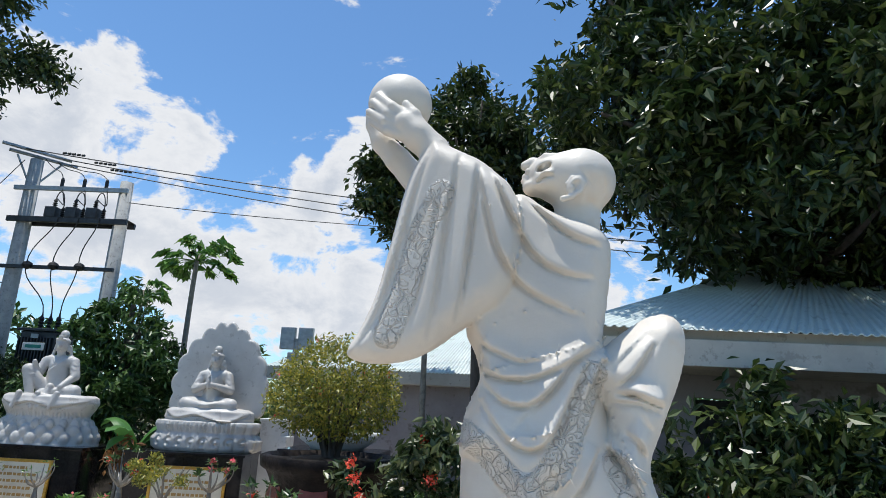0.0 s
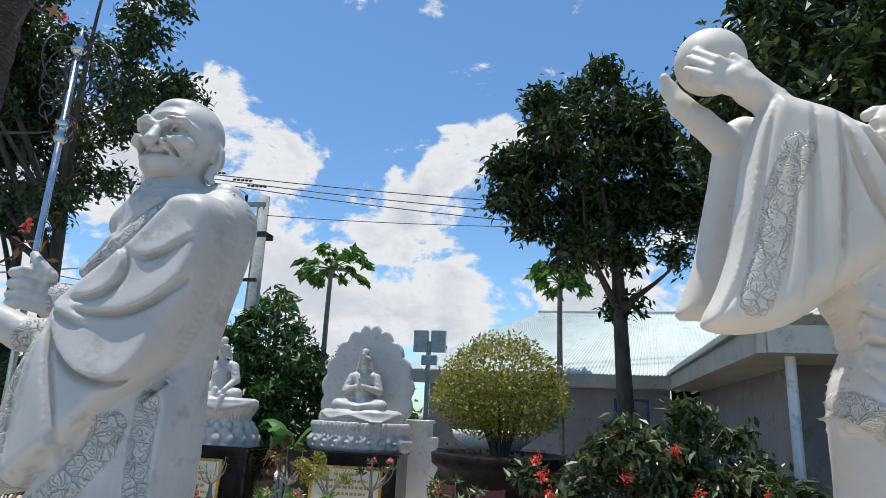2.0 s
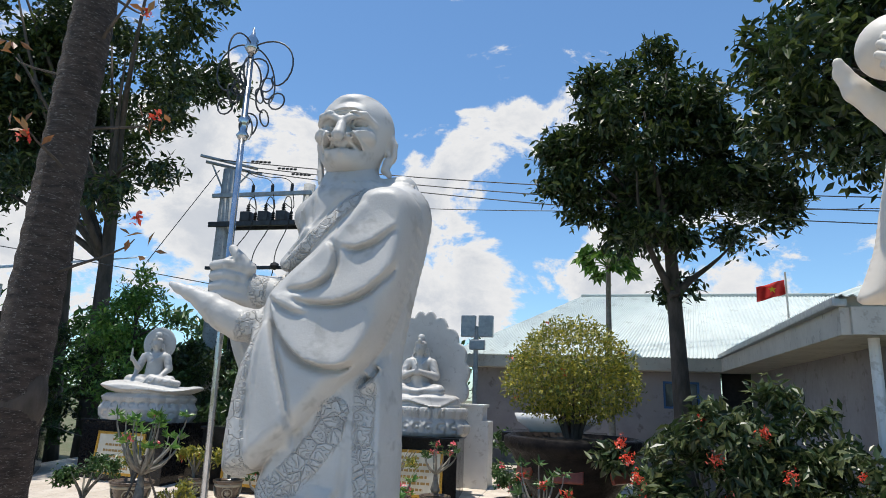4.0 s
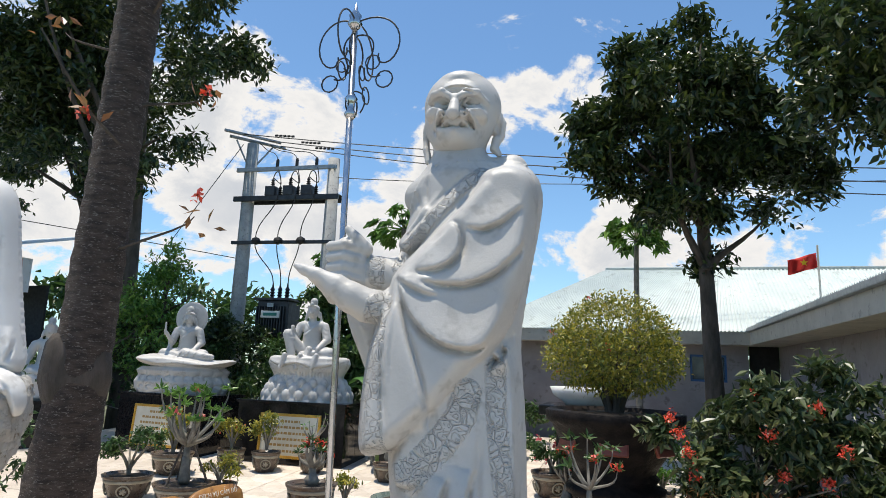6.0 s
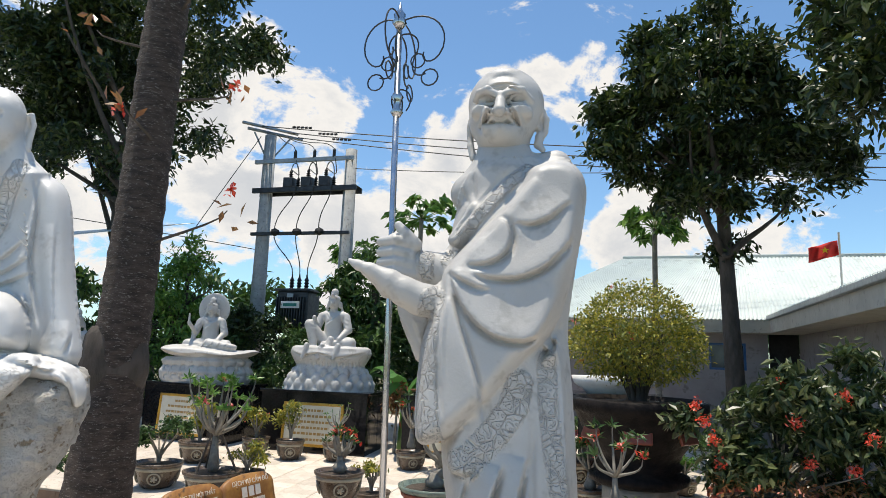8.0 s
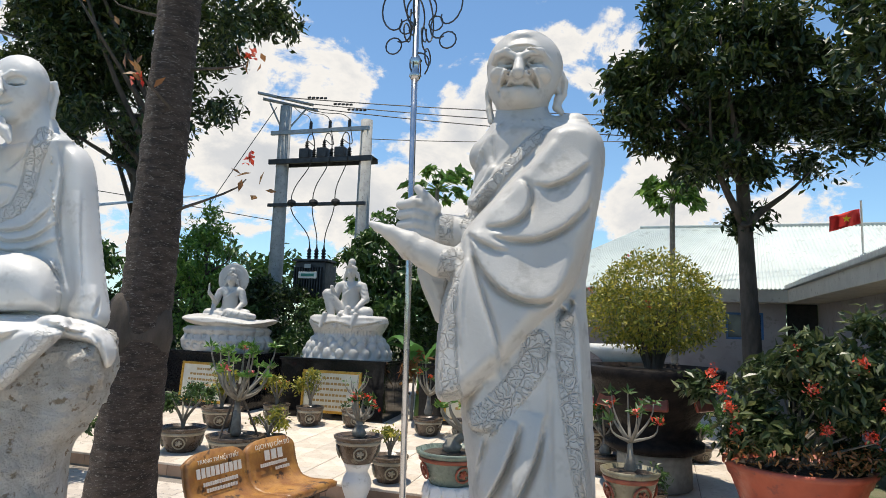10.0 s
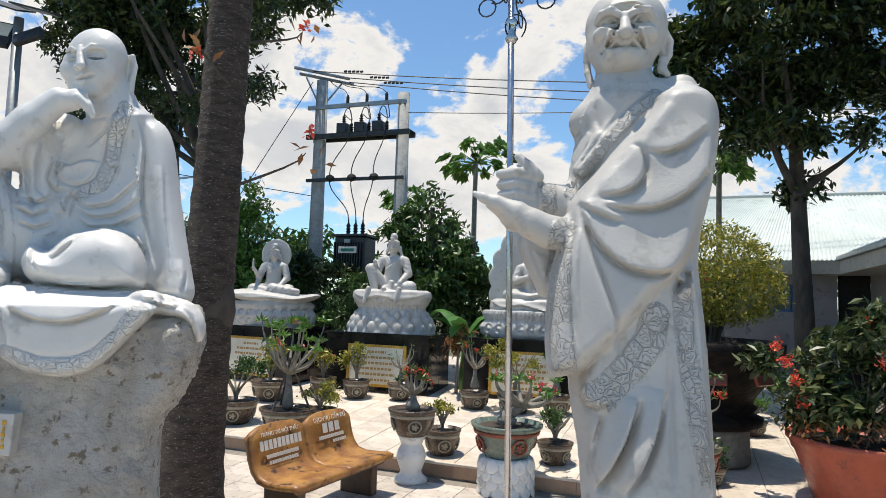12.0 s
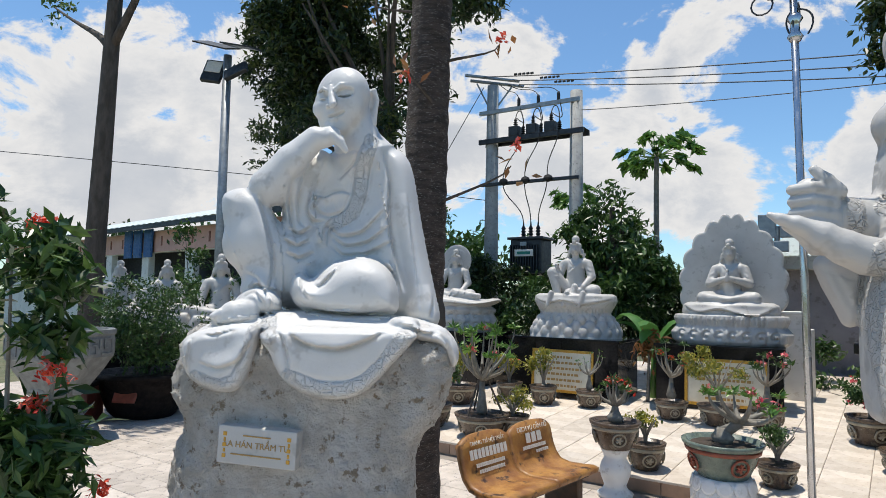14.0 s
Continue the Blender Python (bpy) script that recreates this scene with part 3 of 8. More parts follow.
part("bark_collar", bm, dark_bark_mat, t1, "dark swollen scar round the trunk", smooth=True)
bm = bmesh.new()
cs = []
for i in range(14):
    a, z = i * 2.4, 2.5 + .36 * i
    p0 = Vector((.052 * z + .1, 0, z))
    d = Vector((math.cos(a), math.sin(a) * .8, .35))
    tip = p0 + d * rng.uniform(.35, .75)
    tube(bm, curve_pts(p0, p0 + d * .2, tip - Vector((0, 0, .08)), tip, 5), [.014, .012, .01, .008, .006, .004], 5)
    cs += [tip + Vector(rng.normal(0, .07, 3)) for _ in range(7)]
part("twig", bm, dark_bark_mat, t1)
cs = np.array([tuple(c) for c in cs])
part_mesh("leaves", leaf_mesh("leaves", cs, rng.normal(0, 1, cs.shape), .11, leaf_brown, rng), t1)
fl = cs[::9]
fl = np.repeat(fl, 16, 0) + rng.normal(0, .025, (len(fl) * 16, 3))
part_mesh("red_blossom", leaf_mesh("red_blossom", fl, rng.normal(0, 1, fl.shape), .05, flower_mat, rng, .6), t1, "round red blossoms on the trunk twigs")


# shrubs and far green behind the pedestals
def shrub(name, at, blobs, n, per, spread, size, mat, seed, label, cat="shrub", width=.42, flowers=0, fmat=None, stems=6, kind=""):
    rng = np.random.default_rng(seed)
    ob = thing(name, at, label, cat, kind=kind)
    bm = bmesh.new()
    tg = blob_points(rng, blobs, stems, .3)[0]
    for t in tg:
        tube(bm, curve_pts((rng.normal(0, .04), rng.normal(0, .04), 0), (0, 0, t[2] * .3), (t[0] * .7, t[1] * .7, t[2] * .6), t, 5), [.022, .02, .016, .012, .009, .005], 6)
    part("stem", bm, stem_mat, ob)
    c, d = tufts(rng, blobs, n, per, spread)
    part_mesh("foliage", leaf_mesh("foliage", c, d, size, mat, rng, width), ob)
    if flowers:
        c, d = blob_points(rng, blobs, flowers, .96)
        for k in range(flowers):
            q = c[k] + rng.normal(0, .022, (46, 3)) + d[k] * .02
            part_mesh("flower_head", leaf_mesh("flower_head", q, np.repeat(d[k:k + 1], 46, 0), .035, fmat, rng, .5, 0), ob)
    return ob


shrub("hedge", (-8.3, 10.6, .2), [(-1.6, 0, 1.2, 1.0, .5, .9), (0, .2, 1.3, 1.0, .5, 1.0), (.9, 0, 1.1, .8, .5, .8), (-3.2, .2, 1.3, 1.2, .6, 1.1), (1.6, -.2, 1.0, .7, .4, .8)], 520, 18, .10, .12, leaf_mid, 31, "dark green hedge behind the black pedestals", "hedge", kind="stuff")
shrub("hedge", (-8.0, 11.0, .2), [(0, 0, 1.5, 1.0, .4, .9), (-1.3, 0, 1.4, 1.0, .4, 1.0), (-2.8, 0, 1.6, 1.2, .4, 1.0), (.9, .1, 1.5, .7, .4, .9), (-4.2, 0, 1.6, 1.2, .5, 1.1)], 700, 18, .10, .12, leaf_dark, 35, "dense dark green hedge behind the statues", "hedge", kind="stuff")
shrub("hedge", (-4.6, 11.8, .2), [(0, 0, 1.3, .8, .4, .8), (-.8, 0, 1.2, .7, .4, .8)], 180, 16, .1, .12, leaf_dark, 36, "dense dark green hedge behind the statues", "hedge", kind="stuff")
shrub("hedge", (-4.3, 11.6, .2), [(0, 0, .9, .9, .4, .7), (.9, .2, .8, .8, .4, .6)], 140, 16, .1, .12, leaf_mid, 32, "low green hedge beside the white pillar", "hedge", kind="stuff")
shrub("red_flower_shrub", (-7.7, 5.0, 0), [(0, 0, 1.1, .5, .45, .5), (-.6, .3, 1.4, .6, .5, .6), (.3, .2, .6, .5, .4, .4), (-1.1, .2, .9, .5, .5, .6)], 240, 12, .08, .09, leaf_mid, 34, "leafy shrub with small red flowers behind the trunk", flowers=16, fmat=flower_mat, stems=14)
shrub("hedge", (-13.3, 7.2, 0), [(0, 0, 1.3, 1.4, .6, 1.0), (-1.6, .5, 2.0, 1.0, .6, 1.2), (1.5, .4, 1.2, 1.0, .6, 1.0)], 260, 18, .12, .13, leaf_mid, 33, "green shrubs in front of the long building", "hedge", kind="stuff")
far = []
rng = np.random.default_rng(41)
for i in range(46):
    a = radians(60 + i * 3.4)
    rr = rng.uniform(46, 62)
    far.append((rr * math.cos(a), rr * math.sin(a), rng.uniform(1.5, 4.0), rng.uniform(4, 6), 3, rng.uniform(3, 4.6)))
ob = new("far_woods", leaf_mesh("far_woods", *tufts(rng, far, 4200, 9, .5), .75, leaf_mid, rng))
tagged(ob, "distant belt of green trees along the horizon", "woods", kind="stuff")


# ---- power pole frame ----
frame_h = thing("power_pole_frame", (-9.3, 11.75, 0), "twin concrete poles with crossarms, fuses and a dark transformer", "power pole", 2.5)
part("pole", lathe([(.17, 0), (.155, 3), (.125, 6.55)], 20), concrete_mat, frame_h, smooth=True)
p2 = part("pole", lathe([(.165, 0), (.15, 3), (.125, 6.12)], 20), concrete_mat, frame_h, smooth=True)
p2.location = (1.98, 0, 0)
part("main_beam", boxes(((-.25, -.19, 5.19), (2.2, -.13, 5.29)), ((-.25, .13, 5.19), (2.2, .19, 5.29)), ((-.25, -.19, 5.29), (2.2, .19, 5.30)), bevel=.006), dark_metal_mat, frame_h)
part("upper_arm", boxes(((-.25, -.17, 5.86), (2.1, -.11, 5.95)), bevel=.006), gal_mat, frame_h)
part("lower_arm", boxes(((-.2, -.19, 4.24), (2.1, -.13, 4.31)), bevel=.006), dark_metal_mat, frame_h)
for s, z in ((-.11, 6.72), (.11, 6.66)):
    part("top_arm", tube(bmesh.new(), [(-.42, -.4 + s, z + .0), (.46, .5 + s, z - .02)], .038, 6), gal_mat, frame_h)
part("brace", tube(bmesh.new(), [(-.3, -.2, 6.6), (-.06, 0, 6.0)], .02, 6), gal_mat, frame_h)
part("brace", tube(bmesh.new(), [(.35, .3, 6.6), (.06, 0, 6.0)], .02, 6), gal_mat, frame_h)
insul = [(.02, 0), (.05, .02), (.02, .04), (.05, .06), (.02, .08), (.05, .10), (.02, .12), (.04, .15), (.012, .2)]
for i in range(3):
    x = .62 + i * .42
    f = part("fuse_switch", boxes(((x - .13, -.19, 5.30), (x + .1, .1, 5.52)), bevel=.02), dark_metal_mat, frame_h, "dark fuse switch on the beam")
    ins = part("insulator", lathe(insul, 14), black_mat, f)
    ins.location = (x - .02, -.05, 5.52)
    ins = part("insulator", lathe(insul, 14), black_mat, f)
    ins.location = (x + .17, -.05, 5.34)
    x2 = .72 + i * .46
    ins = part("insulator", lathe([(.02, 0), (.035, .01), (.035, .16), (.02, .2)], 14), black_mat, frame_h)
    ins.location = (x2, -.14, 5.93)
    ins = part("insulator", lathe([(.0, -.09), (.08, -.05), (.1, 0), (.08, .05), (.0, .09)], 14), black_mat, frame_h)
    ins.location = (.4 + i * .52, -.2, 4.3)
tr = part("transformer", boxes(((.66, -.35, 2.3), (1.36, .2, 3.02)), bevel=.03), dark_metal_mat, frame_h, "dark ribbed transformer tank with a white badge")
for k in range(11):
    part("fin", boxes(((.68 + k * .06, -.42, 2.36), (.70 + k * .06, -.35, 2.9))), dark_metal_mat, tr)
part("lid", boxes(((.6, -.4, 3.02), (1.42, .25, 3.07)), bevel=.01), dark_metal_mat, tr)
part("badge", boxes(((.80, -.44, 2.66), (1.22, -.425, 2.80)), bevel=.006), text_white_mat, tr, "white badge with a green mark")
part("badge_mark", boxes(((.86, -.446, 2.70), (1.16, -.441, 2.76))), Mat("green_mark", (.02, .22, .16), (.02, .18, .13), 8, .5, bump=0), tr)
part("rating_plate", boxes(((.93, -.44, 2.88), (1.07, -.43, 2.96))), gal_mat, tr)
for i in range(3):
    b = part("bushing", lathe([(.05, 0), (.06, .02), (.03, .05), (.055, .08), (.03, .11), (.055, .14), (.03, .17), (.05, .2), (.02, .26), (.012, .34)], 14), black_mat, tr)
    b.location = (.84 + i * .17, -.1, 3.07)
part("pole_bracket", boxes(((.1, -.2, 2.16), (1.9, .2, 2.3))), dark_metal_mat, frame_h)
wires = bmesh.new()
for i in range(3):
    x, xf = .84 + i * .17, .62 + i * .42
    tube(wires, curve_pts((x, -.1, 3.4), (x, -.12, 3.8), (.4 + i * .52, -.26, 3.9), (.4 + i * .52, -.24, 4.3), 8), .011, 5)
    tube(wires, curve_pts((.4 + i * .52, -.24, 4.3), (.4 + i * .5, -.24, 4.8), (xf + .2, -.22, 4.9), (xf + .2, -.2, 5.3), 8), .011, 5)
    tube(wires, curve_pts((xf - .02, -.05, 5.72), (xf + .05, -.1, 5.95), (xf + .2, -.1, 5.9), (xf + .17, -.05, 5.52), 8), .011, 5)
    tube(wires, curve_pts((xf + .0, -.05, 5.72), (xf + .4, -.2, 5.4), (.72 + i * .46 + .1, -.2, 5.6), (.72 + i * .46, -.14, 6.1), 10), .010, 5)
    tube(wires, curve_pts((.72 + i * .46, -.14, 6.12), (.6 + i * .4, -.1, 6.4), (.35 + i * .3, .2, 6.3), (.1 + i * .16, .1 + i * .15, 6.62), 8), .009, 5)
part("jumper_wires", wires, black_mat, frame_h)
lines = thing("power_lines", (0, 0, 0), "black overhead power lines sagging towards the poles", "power line")
for i, (x, y, z) in enumerate(((-9.5, 11.5, 6.72), (-9.1, 11.95, 6.70), (-8.85, 12.15, 6.62))):
    bm = tube(bmesh.new(), curve_pts((x, y, z), (x + 7, y + 1.0, z - .8 - .12 * i), (x + 16, y + 2.4, z - 1.3 - .2 * i), (x + 34, y + 5, z - .6 - .2 * i), 24), .012, 5)
    part("wire", bm, dark_metal_mat, lines)
    bm = bmesh.new()
    for k in range(5):
        f = .8 + .09 * k
        tube(bm, [(x + f * 1.0, y + f * .2, z - f * .05), (x + f * 1.0 + .06, y + f * .2, z - f * .05)], .026, 8)
    part("strain_insulator", bm, black_mat, lines)
for a, b, c in (((-9.4, 11.7, 3.95), (-14, 9.2, 4.6), (-24, 4.0, 5.6)), ((-7.3, 11.8, 5.7), (-2, 12.4, 5.3), (8, 13.2, 5.5)), ((-9.45, 11.6, 6.5), (-10.3, 11.0, 4.6), (-11.2, 10.3, 2.4))):
    a, b, c = Vector(a), Vector(b), Vector(c)
    part("wire", tube(bmesh.new(), curve_pts(a, a.lerp(b, .66), c.lerp(b, .66), c, 16), .009, 5), dark_metal_mat, lines)

# flood lamps and solar lamp
fp = thing("floodlight_post", (-3.75, 12.7, 0), "grey post with two square flood lamps seen from behind", "floodlight")
part("post", tube(bmesh.new(), [(0, 0, 0), (0, 0, 3.2)], .05, 12), gal_mat, fp)
for dx in (-.16, .2):
    l = part("lamp_head", boxes(((dx - .15, -.08, 2.98), (dx + .15, .04, 3.42)), bevel=.02), gal_mat, fp)
part("lamp_head", boxes(((-.12, -.12, 2.72), (.2, -.02, 2.92)), bevel=.02), gal_mat, fp)
sl = thing("solar_street_lamp", (-12.7, 7.2, 0), "grey street lamp post with solar panels and two flood heads", "street lamp")
part("post", tube(bmesh.new(), [(0, 0, 0), (0, 0, 6.5)], [.10, .08], 14), gal_mat, sl, smooth=True)
pan = part("solar_panel", boxes(((-.5, -.3, -.015), (.22, .3, .015)), bevel=.004), dark_metal_mat, sl, "tilted solar panel")
pan.matrix_basis = pose(-.16, 0, 6.72, 22, 14, 30)
pan = part("solar_panel", boxes(((-.25, -.3, -.015), (.35, .3, .015)), bevel=.004), dark_metal_mat, sl, "tilted solar panel")
pan.matrix_basis = pose(.34, 0, 6.62, 14, 10, 30)
hd = part("lamp_head", boxes(((-.2, -.05, -.25), (.2, .05, .25)), bevel=.02), dark_metal_mat, sl)
hd.matrix_basis = pose(-.3, -.1, 6.2, -20, 8, 30)
part("lens", boxes(((-.16, -.065, -.05), (.16, -.052, .21))), text_white_mat, hd)
hd = part("lamp_head", boxes(((-.25, -.05, -.12), (.25, .05, .12)), bevel=.02), dark_metal_mat, sl)
hd.matrix_basis = pose(.35, -.05, 6.1, -25, -20, 20)

# flag
fg = thing("flag", (1.9, 12.2, 2.7), "red flag with a yellow star on a thin pole", "flag")
part("pole", tube(bmesh.new(), [(0, 0, 0), (0, 0, 1.45)], .018, 8), white_mat, fg)
verts, faces = [], []
for i in range(13):
    for j in range(7):
        verts.append((-.012 - .48 * i / 12, .05 * math.sin(i * .8 + j * .3), 1.06 + .26 * j / 6 - .012 * i))
for i in range(12):
    for j in range(6):
        k = i * 7 + j
        faces.append((k, k + 1, k + 8, k + 7))
cl = part_mesh("cloth", mesh_of("cloth", verts, faces, red_mat, True), fg)
cl.modifiers.new("thick", "SOLIDIFY").thickness = .004
star = bmesh.new()
sv = [star.verts.new((-.24 + (.07 if k % 2 == 0 else .028) * math.sin(k * math.pi / 5), -.062, 1.13 + (.07 if k % 2 == 0 else .028) * math.cos(k * math.pi / 5))) for k in range(10)]
star.faces.new(sv)
part("star", star, yellow_mat, fg)


# ---- pedestals ----
def pedestal(at, w, d, h, rz, label, plaque_x, plaque_w):
    ob = thing("pedestal", at, label, "pedestal", rz, "black granite pedestals")
    part("core", boxes(((-w / 2 + .012, .012, 0), (w / 2 - .012, d - .012, h - .03))), granite_mat, ob)
    n = max(2, round(w / .45))
    for i in range(n):
        for j in range(2):
            x0, x1 = -w / 2 + w * i / n, -w / 2 + w * (i + 1) / n
            z0, z1 = (h - .04) * j / 2, (h - .04) * (j + 1) / 2
            part("granite_panel", boxes(((x0 + .002, 0, z0 + .002), (x1 - .002, .012, z1 - .002))), granite_mat, ob)
    for sx in (-1, 1):
        for k in range(2):
            x = sx * w / 2
            part("granite_panel", boxes(((min(x, x - sx * .012), .014 + k * (d - .014) / 2, 0), (max(x, x - sx * .012), (k + 1) * d / 2 - .003, h - .04))), granite_mat, ob)
    part("top_slab", boxes(((-w / 2 - .03, -.03, h - .04), (w / 2 + .03, d + .02, h)), bevel=.006), granite_mat, ob)
    pl = thing("plaque", (0, 0, 0), "gold-framed cream plaque with gold writing on black granite", "plaque", group="plaques")
    pl.matrix_world = pose(*at, 0, 0, rz) @ pose(plaque_x, -.012, h - .16 - .34, -4, 0, 0)
    part("board", boxes(((-plaque_w / 2, -.02, -.30), (plaque_w / 2, 0, .30)), bevel=.004), plaque_mat, pl)
    a, b = plaque_w / 2, .32
    part("gold_frame", boxes(((-a - .02, -.032, b - .04), (a + .02, 0, b)), ((-a - .02, -.032, -b), (a + .02, 0, -b + .04)), ((-a - .02, -.032, -b + .04), (-a + .02, 0, b - .04)), ((a - .02, -.032, -b + .04), (a + .02, 0, b - .04)), bevel=.004), gold_mat, pl, "gilt frame")
    for r in range(6):
        half = (.16, .30, .33, .28, .32, .24)[r] * plaque_w / .95
        bm = bmesh.new()
        x = -half
        rr = np.random.default_rng(r)
        while x < half:
            wd = rr.uniform(.03, .07)
            box(bm, (x, -.0235, .19 - r * .085), (min(x + wd, half), -.0205, .225 - r * .085))
            x += wd + .016
        part("writing", bm, letter_mat, pl)
    return ob


PED_H = .90
pedestal((-4.02, 9.08, .30), 1.62, .95, PED_H, 7, "black polished granite pedestal under a seated statue", 0.1, 1.0)
pedestal((-6.18, 8.72, .30), 1.75, .95, PED_H + .01, 2, "black polished granite pedestal under a seated statue", 0.02, .95)
pedestal((-8.55, 8.75, .30), 1.75, .95, PED_H + .02, -6, "black polished granite pedestal under a reclining statue", 0.0, .95)
pl = thing("white_pillar", (-3.24, 10.55, .3), "white painted square gate pillar with a flat cap", "pillar")
part("shaft", boxes(((-.2, -.2, 0), (.24, .2, 1.12)), ((-.2, -.2, 1.12), (.14, .2, 1.33)), bevel=.008), white_mat, pl)
part("cap", boxes(((-.22, -.22, 1.33), (.17, .22, 1.38)), bevel=.01), white_mat, pl)


# ---- carved statues: solids blended on a grid ----
class Clay:
    """A solid blended from round cones, ellipsoids and slabs, carved with grooves, then meshed."""

    def __init__(self, lo, hi, step):
        self.lo, self.step = np.array(lo, float), step
        self.n = [int(math.ceil((b - a) / step)) + 1 for a, b in zip(lo, hi)]
        self.ax = [self.lo[i] + step * np.arange(self.n[i]) for i in range(3)]
        self.d = np.full(self.n, 9.0, np.float32)
        self.bands = []

    def _cut(self, lo, hi):
        s = []
        for i in range(3):
            a = int(np.clip(math.floor((lo[i] - self.lo[i]) / self.step), 0, self.n[i] - 1))
            b = int(np.clip(math.ceil((hi[i] - self.lo[i]) / self.step) + 1, a + 1, self.n[i]))
            s.append(slice(a, b))
        return tuple(s)

    def _grid(self, s):
        return np.meshgrid(*[self.ax[i][s[i]] for i in range(3)], indexing="ij", sparse=True)

    def _blend(self, s, v, k, carve):
        old = self.d[s]
        if carve:
            h = np.clip(.5 - .5 * (old + v) / k, 0, 1)
            self.d[s] = old * (1 - h) - v * h + k * h * (1 - h)
        else:
            h = np.clip(.5 + .5 * (old - v) / k, 0, 1)
            self.d[s] = old * (1 - h) + v * h - k * h * (1 - h)

    def cap(self, a, b, ra, rb, k=.03, carve=False):
        a, b = np.array(a, float), np.array(b, float)
        m = max(ra, rb) + 2.5 * k + 2 * self.step
        s = self._cut(np.minimum(a, b) - m, np.maximum(a, b) + m)
        X, Y, Z = self._grid(s)
        ab = b - a
        t = np.clip(((X - a[0]) * ab[0] + (Y - a[1]) * ab[1] + (Z - a[2]) * ab[2]) / max(ab @ ab, 1e-9), 0, 1)
        v = np.sqrt((X - a[0] - t * ab[0]) ** 2 + (Y - a[1] - t * ab[1]) ** 2 + (Z - a[2] - t * ab[2]) ** 2) - (ra + (rb - ra) * t)
        self._blend(s, v, k, carve)

    def ell(self, c, r, turn=0.0, k=.03, carve=False):
        m = max(r) + 2.5 * k + 2 * self.step
        s = self._cut([q - m for q in c], [q + m for q in c])
        X, Y, Z = self._grid(s)
        ca, sa = math.cos(radians(turn)), math.sin(radians(turn))
        x, z = X - c[0], Z - c[2]
        u, w, y = x * ca + z * sa, -x * sa + z * ca, Y - c[1]
        q = np.sqrt((u / r[0]) ** 2 + (y / r[1]) ** 2 + (w / r[2]) ** 2)
        g = np.sqrt((u / r[0] ** 2) ** 2 + (y / r[1] ** 2) ** 2 + (w / r[2] ** 2) ** 2) + 1e-9
        self._blend(s, q * (q - 1) / g, k, carve)

    def slab(self, pts, y, half, rnd, k=.03, lean=0.0, carve=False):
        """An outline in x and z, thick in y about a plane that leans with z, with rounded rims."""
        P = np.array(pts, float)
        m = rnd + 2.5 * k + 2 * self.step
        zm = P[:, 1].mean()
        ext = abs(lean) * (P[:, 1].max() - P[:, 1].min())
        s = self._cut((P[:, 0].min() - m, y - half - m - ext, P[:, 1].min() - m), (P[:, 0].max() + m, y + half + m + ext, P[:, 1].max() + m))
        x, z = np.meshgrid(self.ax[0][s[0]], self.ax[2][s[2]], indexing="ij")
        d2, sign = np.full(x.shape, 1e9), np.ones(x.shape)
        for (x1, z1), (x0, z0) in zip(P, np.roll(P, 1, 0)):
            ex, ez, wx, wz = x0 - x1, z0 - z1, x - x1, z - z1
            t = np.clip((wx * ex + wz * ez) / (ex * ex + ez * ez + 1e-12), 0, 1)
            d2 = np.minimum(d2, (wx - ex * t) ** 2 + (wz - ez * t) ** 2)
            c1, c2, c3 = z >= z1, z < z0, ex * wz > ez * wx
            sign = np.where((c1 & c2 & c3) | (~c1 & ~c2 & ~c3), -sign, sign)
        flat = (sign * np.sqrt(d2) + rnd)[:, None, :]
        Y = self.ax[1][s[1]][None, :, None]
        deep = np.abs(Y - y - lean * (z - zm)[:, None, :]) - half + rnd
        v = np.minimum(np.maximum(flat, deep), 0) + np.sqrt(np.maximum(flat, 0) ** 2 + np.maximum(deep, 0) ** 2) - rnd
        self._blend(s, v, k, carve)

    def _flat(self, P, m):
        """Columns near an outline or line in x and z, as a cut and two flat grids."""
        s = self._cut((P[:, 0].min() - m, self.ax[1][0], P[:, 1].min() - m), (P[:, 0].max() + m, self.ax[1][-1], P[:, 1].max() + m))
        x, z = np.meshgrid(self.ax[0][s[0]], self.ax[2][s[2]], indexing="ij")
        return s, x, z

    def inflate(self, pts, y, thick, rim, k=.012, lx=0.0, lz=0.0):
        """An outline in x and z swollen to a rounded body: full thickness at the rim's width inside the edge."""
        P = np.array(pts, float)
        for _ in range(2):
            P = np.stack([P * .75 + np.roll(P, -1, 0) * .25, P * .25 + np.roll(P, -1, 0) * .75], 1).reshape(-1, 2)
        s, x, z = self._flat(P, 2.5 * k + 3 * self.step)
        d2, odd = np.full(x.shape, 1e9), np.zeros(x.shape, bool)
        for (x1, z1), (x0, z0) in zip(P, np.roll(P, 1, 0)):
            ex, ez, wx, wz = x0 - x1, z0 - z1, x - x1, z - z1
            t = np.clip((wx * ex + wz * ez) / (ex * ex + ez * ez + 1e-12), 0, 1)
            d2 = np.minimum(d2, (wx - ex * t) ** 2 + (wz - ez * t) ** 2)
            if z0 != z1:
                odd ^= ((z1 > z) != (z0 > z)) & (x < (x0 - x1) * (z - z1) / (z0 - z1) + x1)
        dist = np.sqrt(d2)
        q = np.clip(dist / rim, 0, 1)
        round_ = np.sqrt(np.maximum(1 - (1 - q) ** 2, 1e-6))
        half = np.where(odd, thick * round_, 0)
        slope = np.where(q < 1, thick / rim * (1 - q) / round_, 0)
        soft = (1 / np.sqrt(1 + slope ** 2))[:, None, :]
        mid = y + lx * (x - P[:, 0].mean()) + lz * (z - (P[:, 1].min() + P[:, 1].max()) / 2)
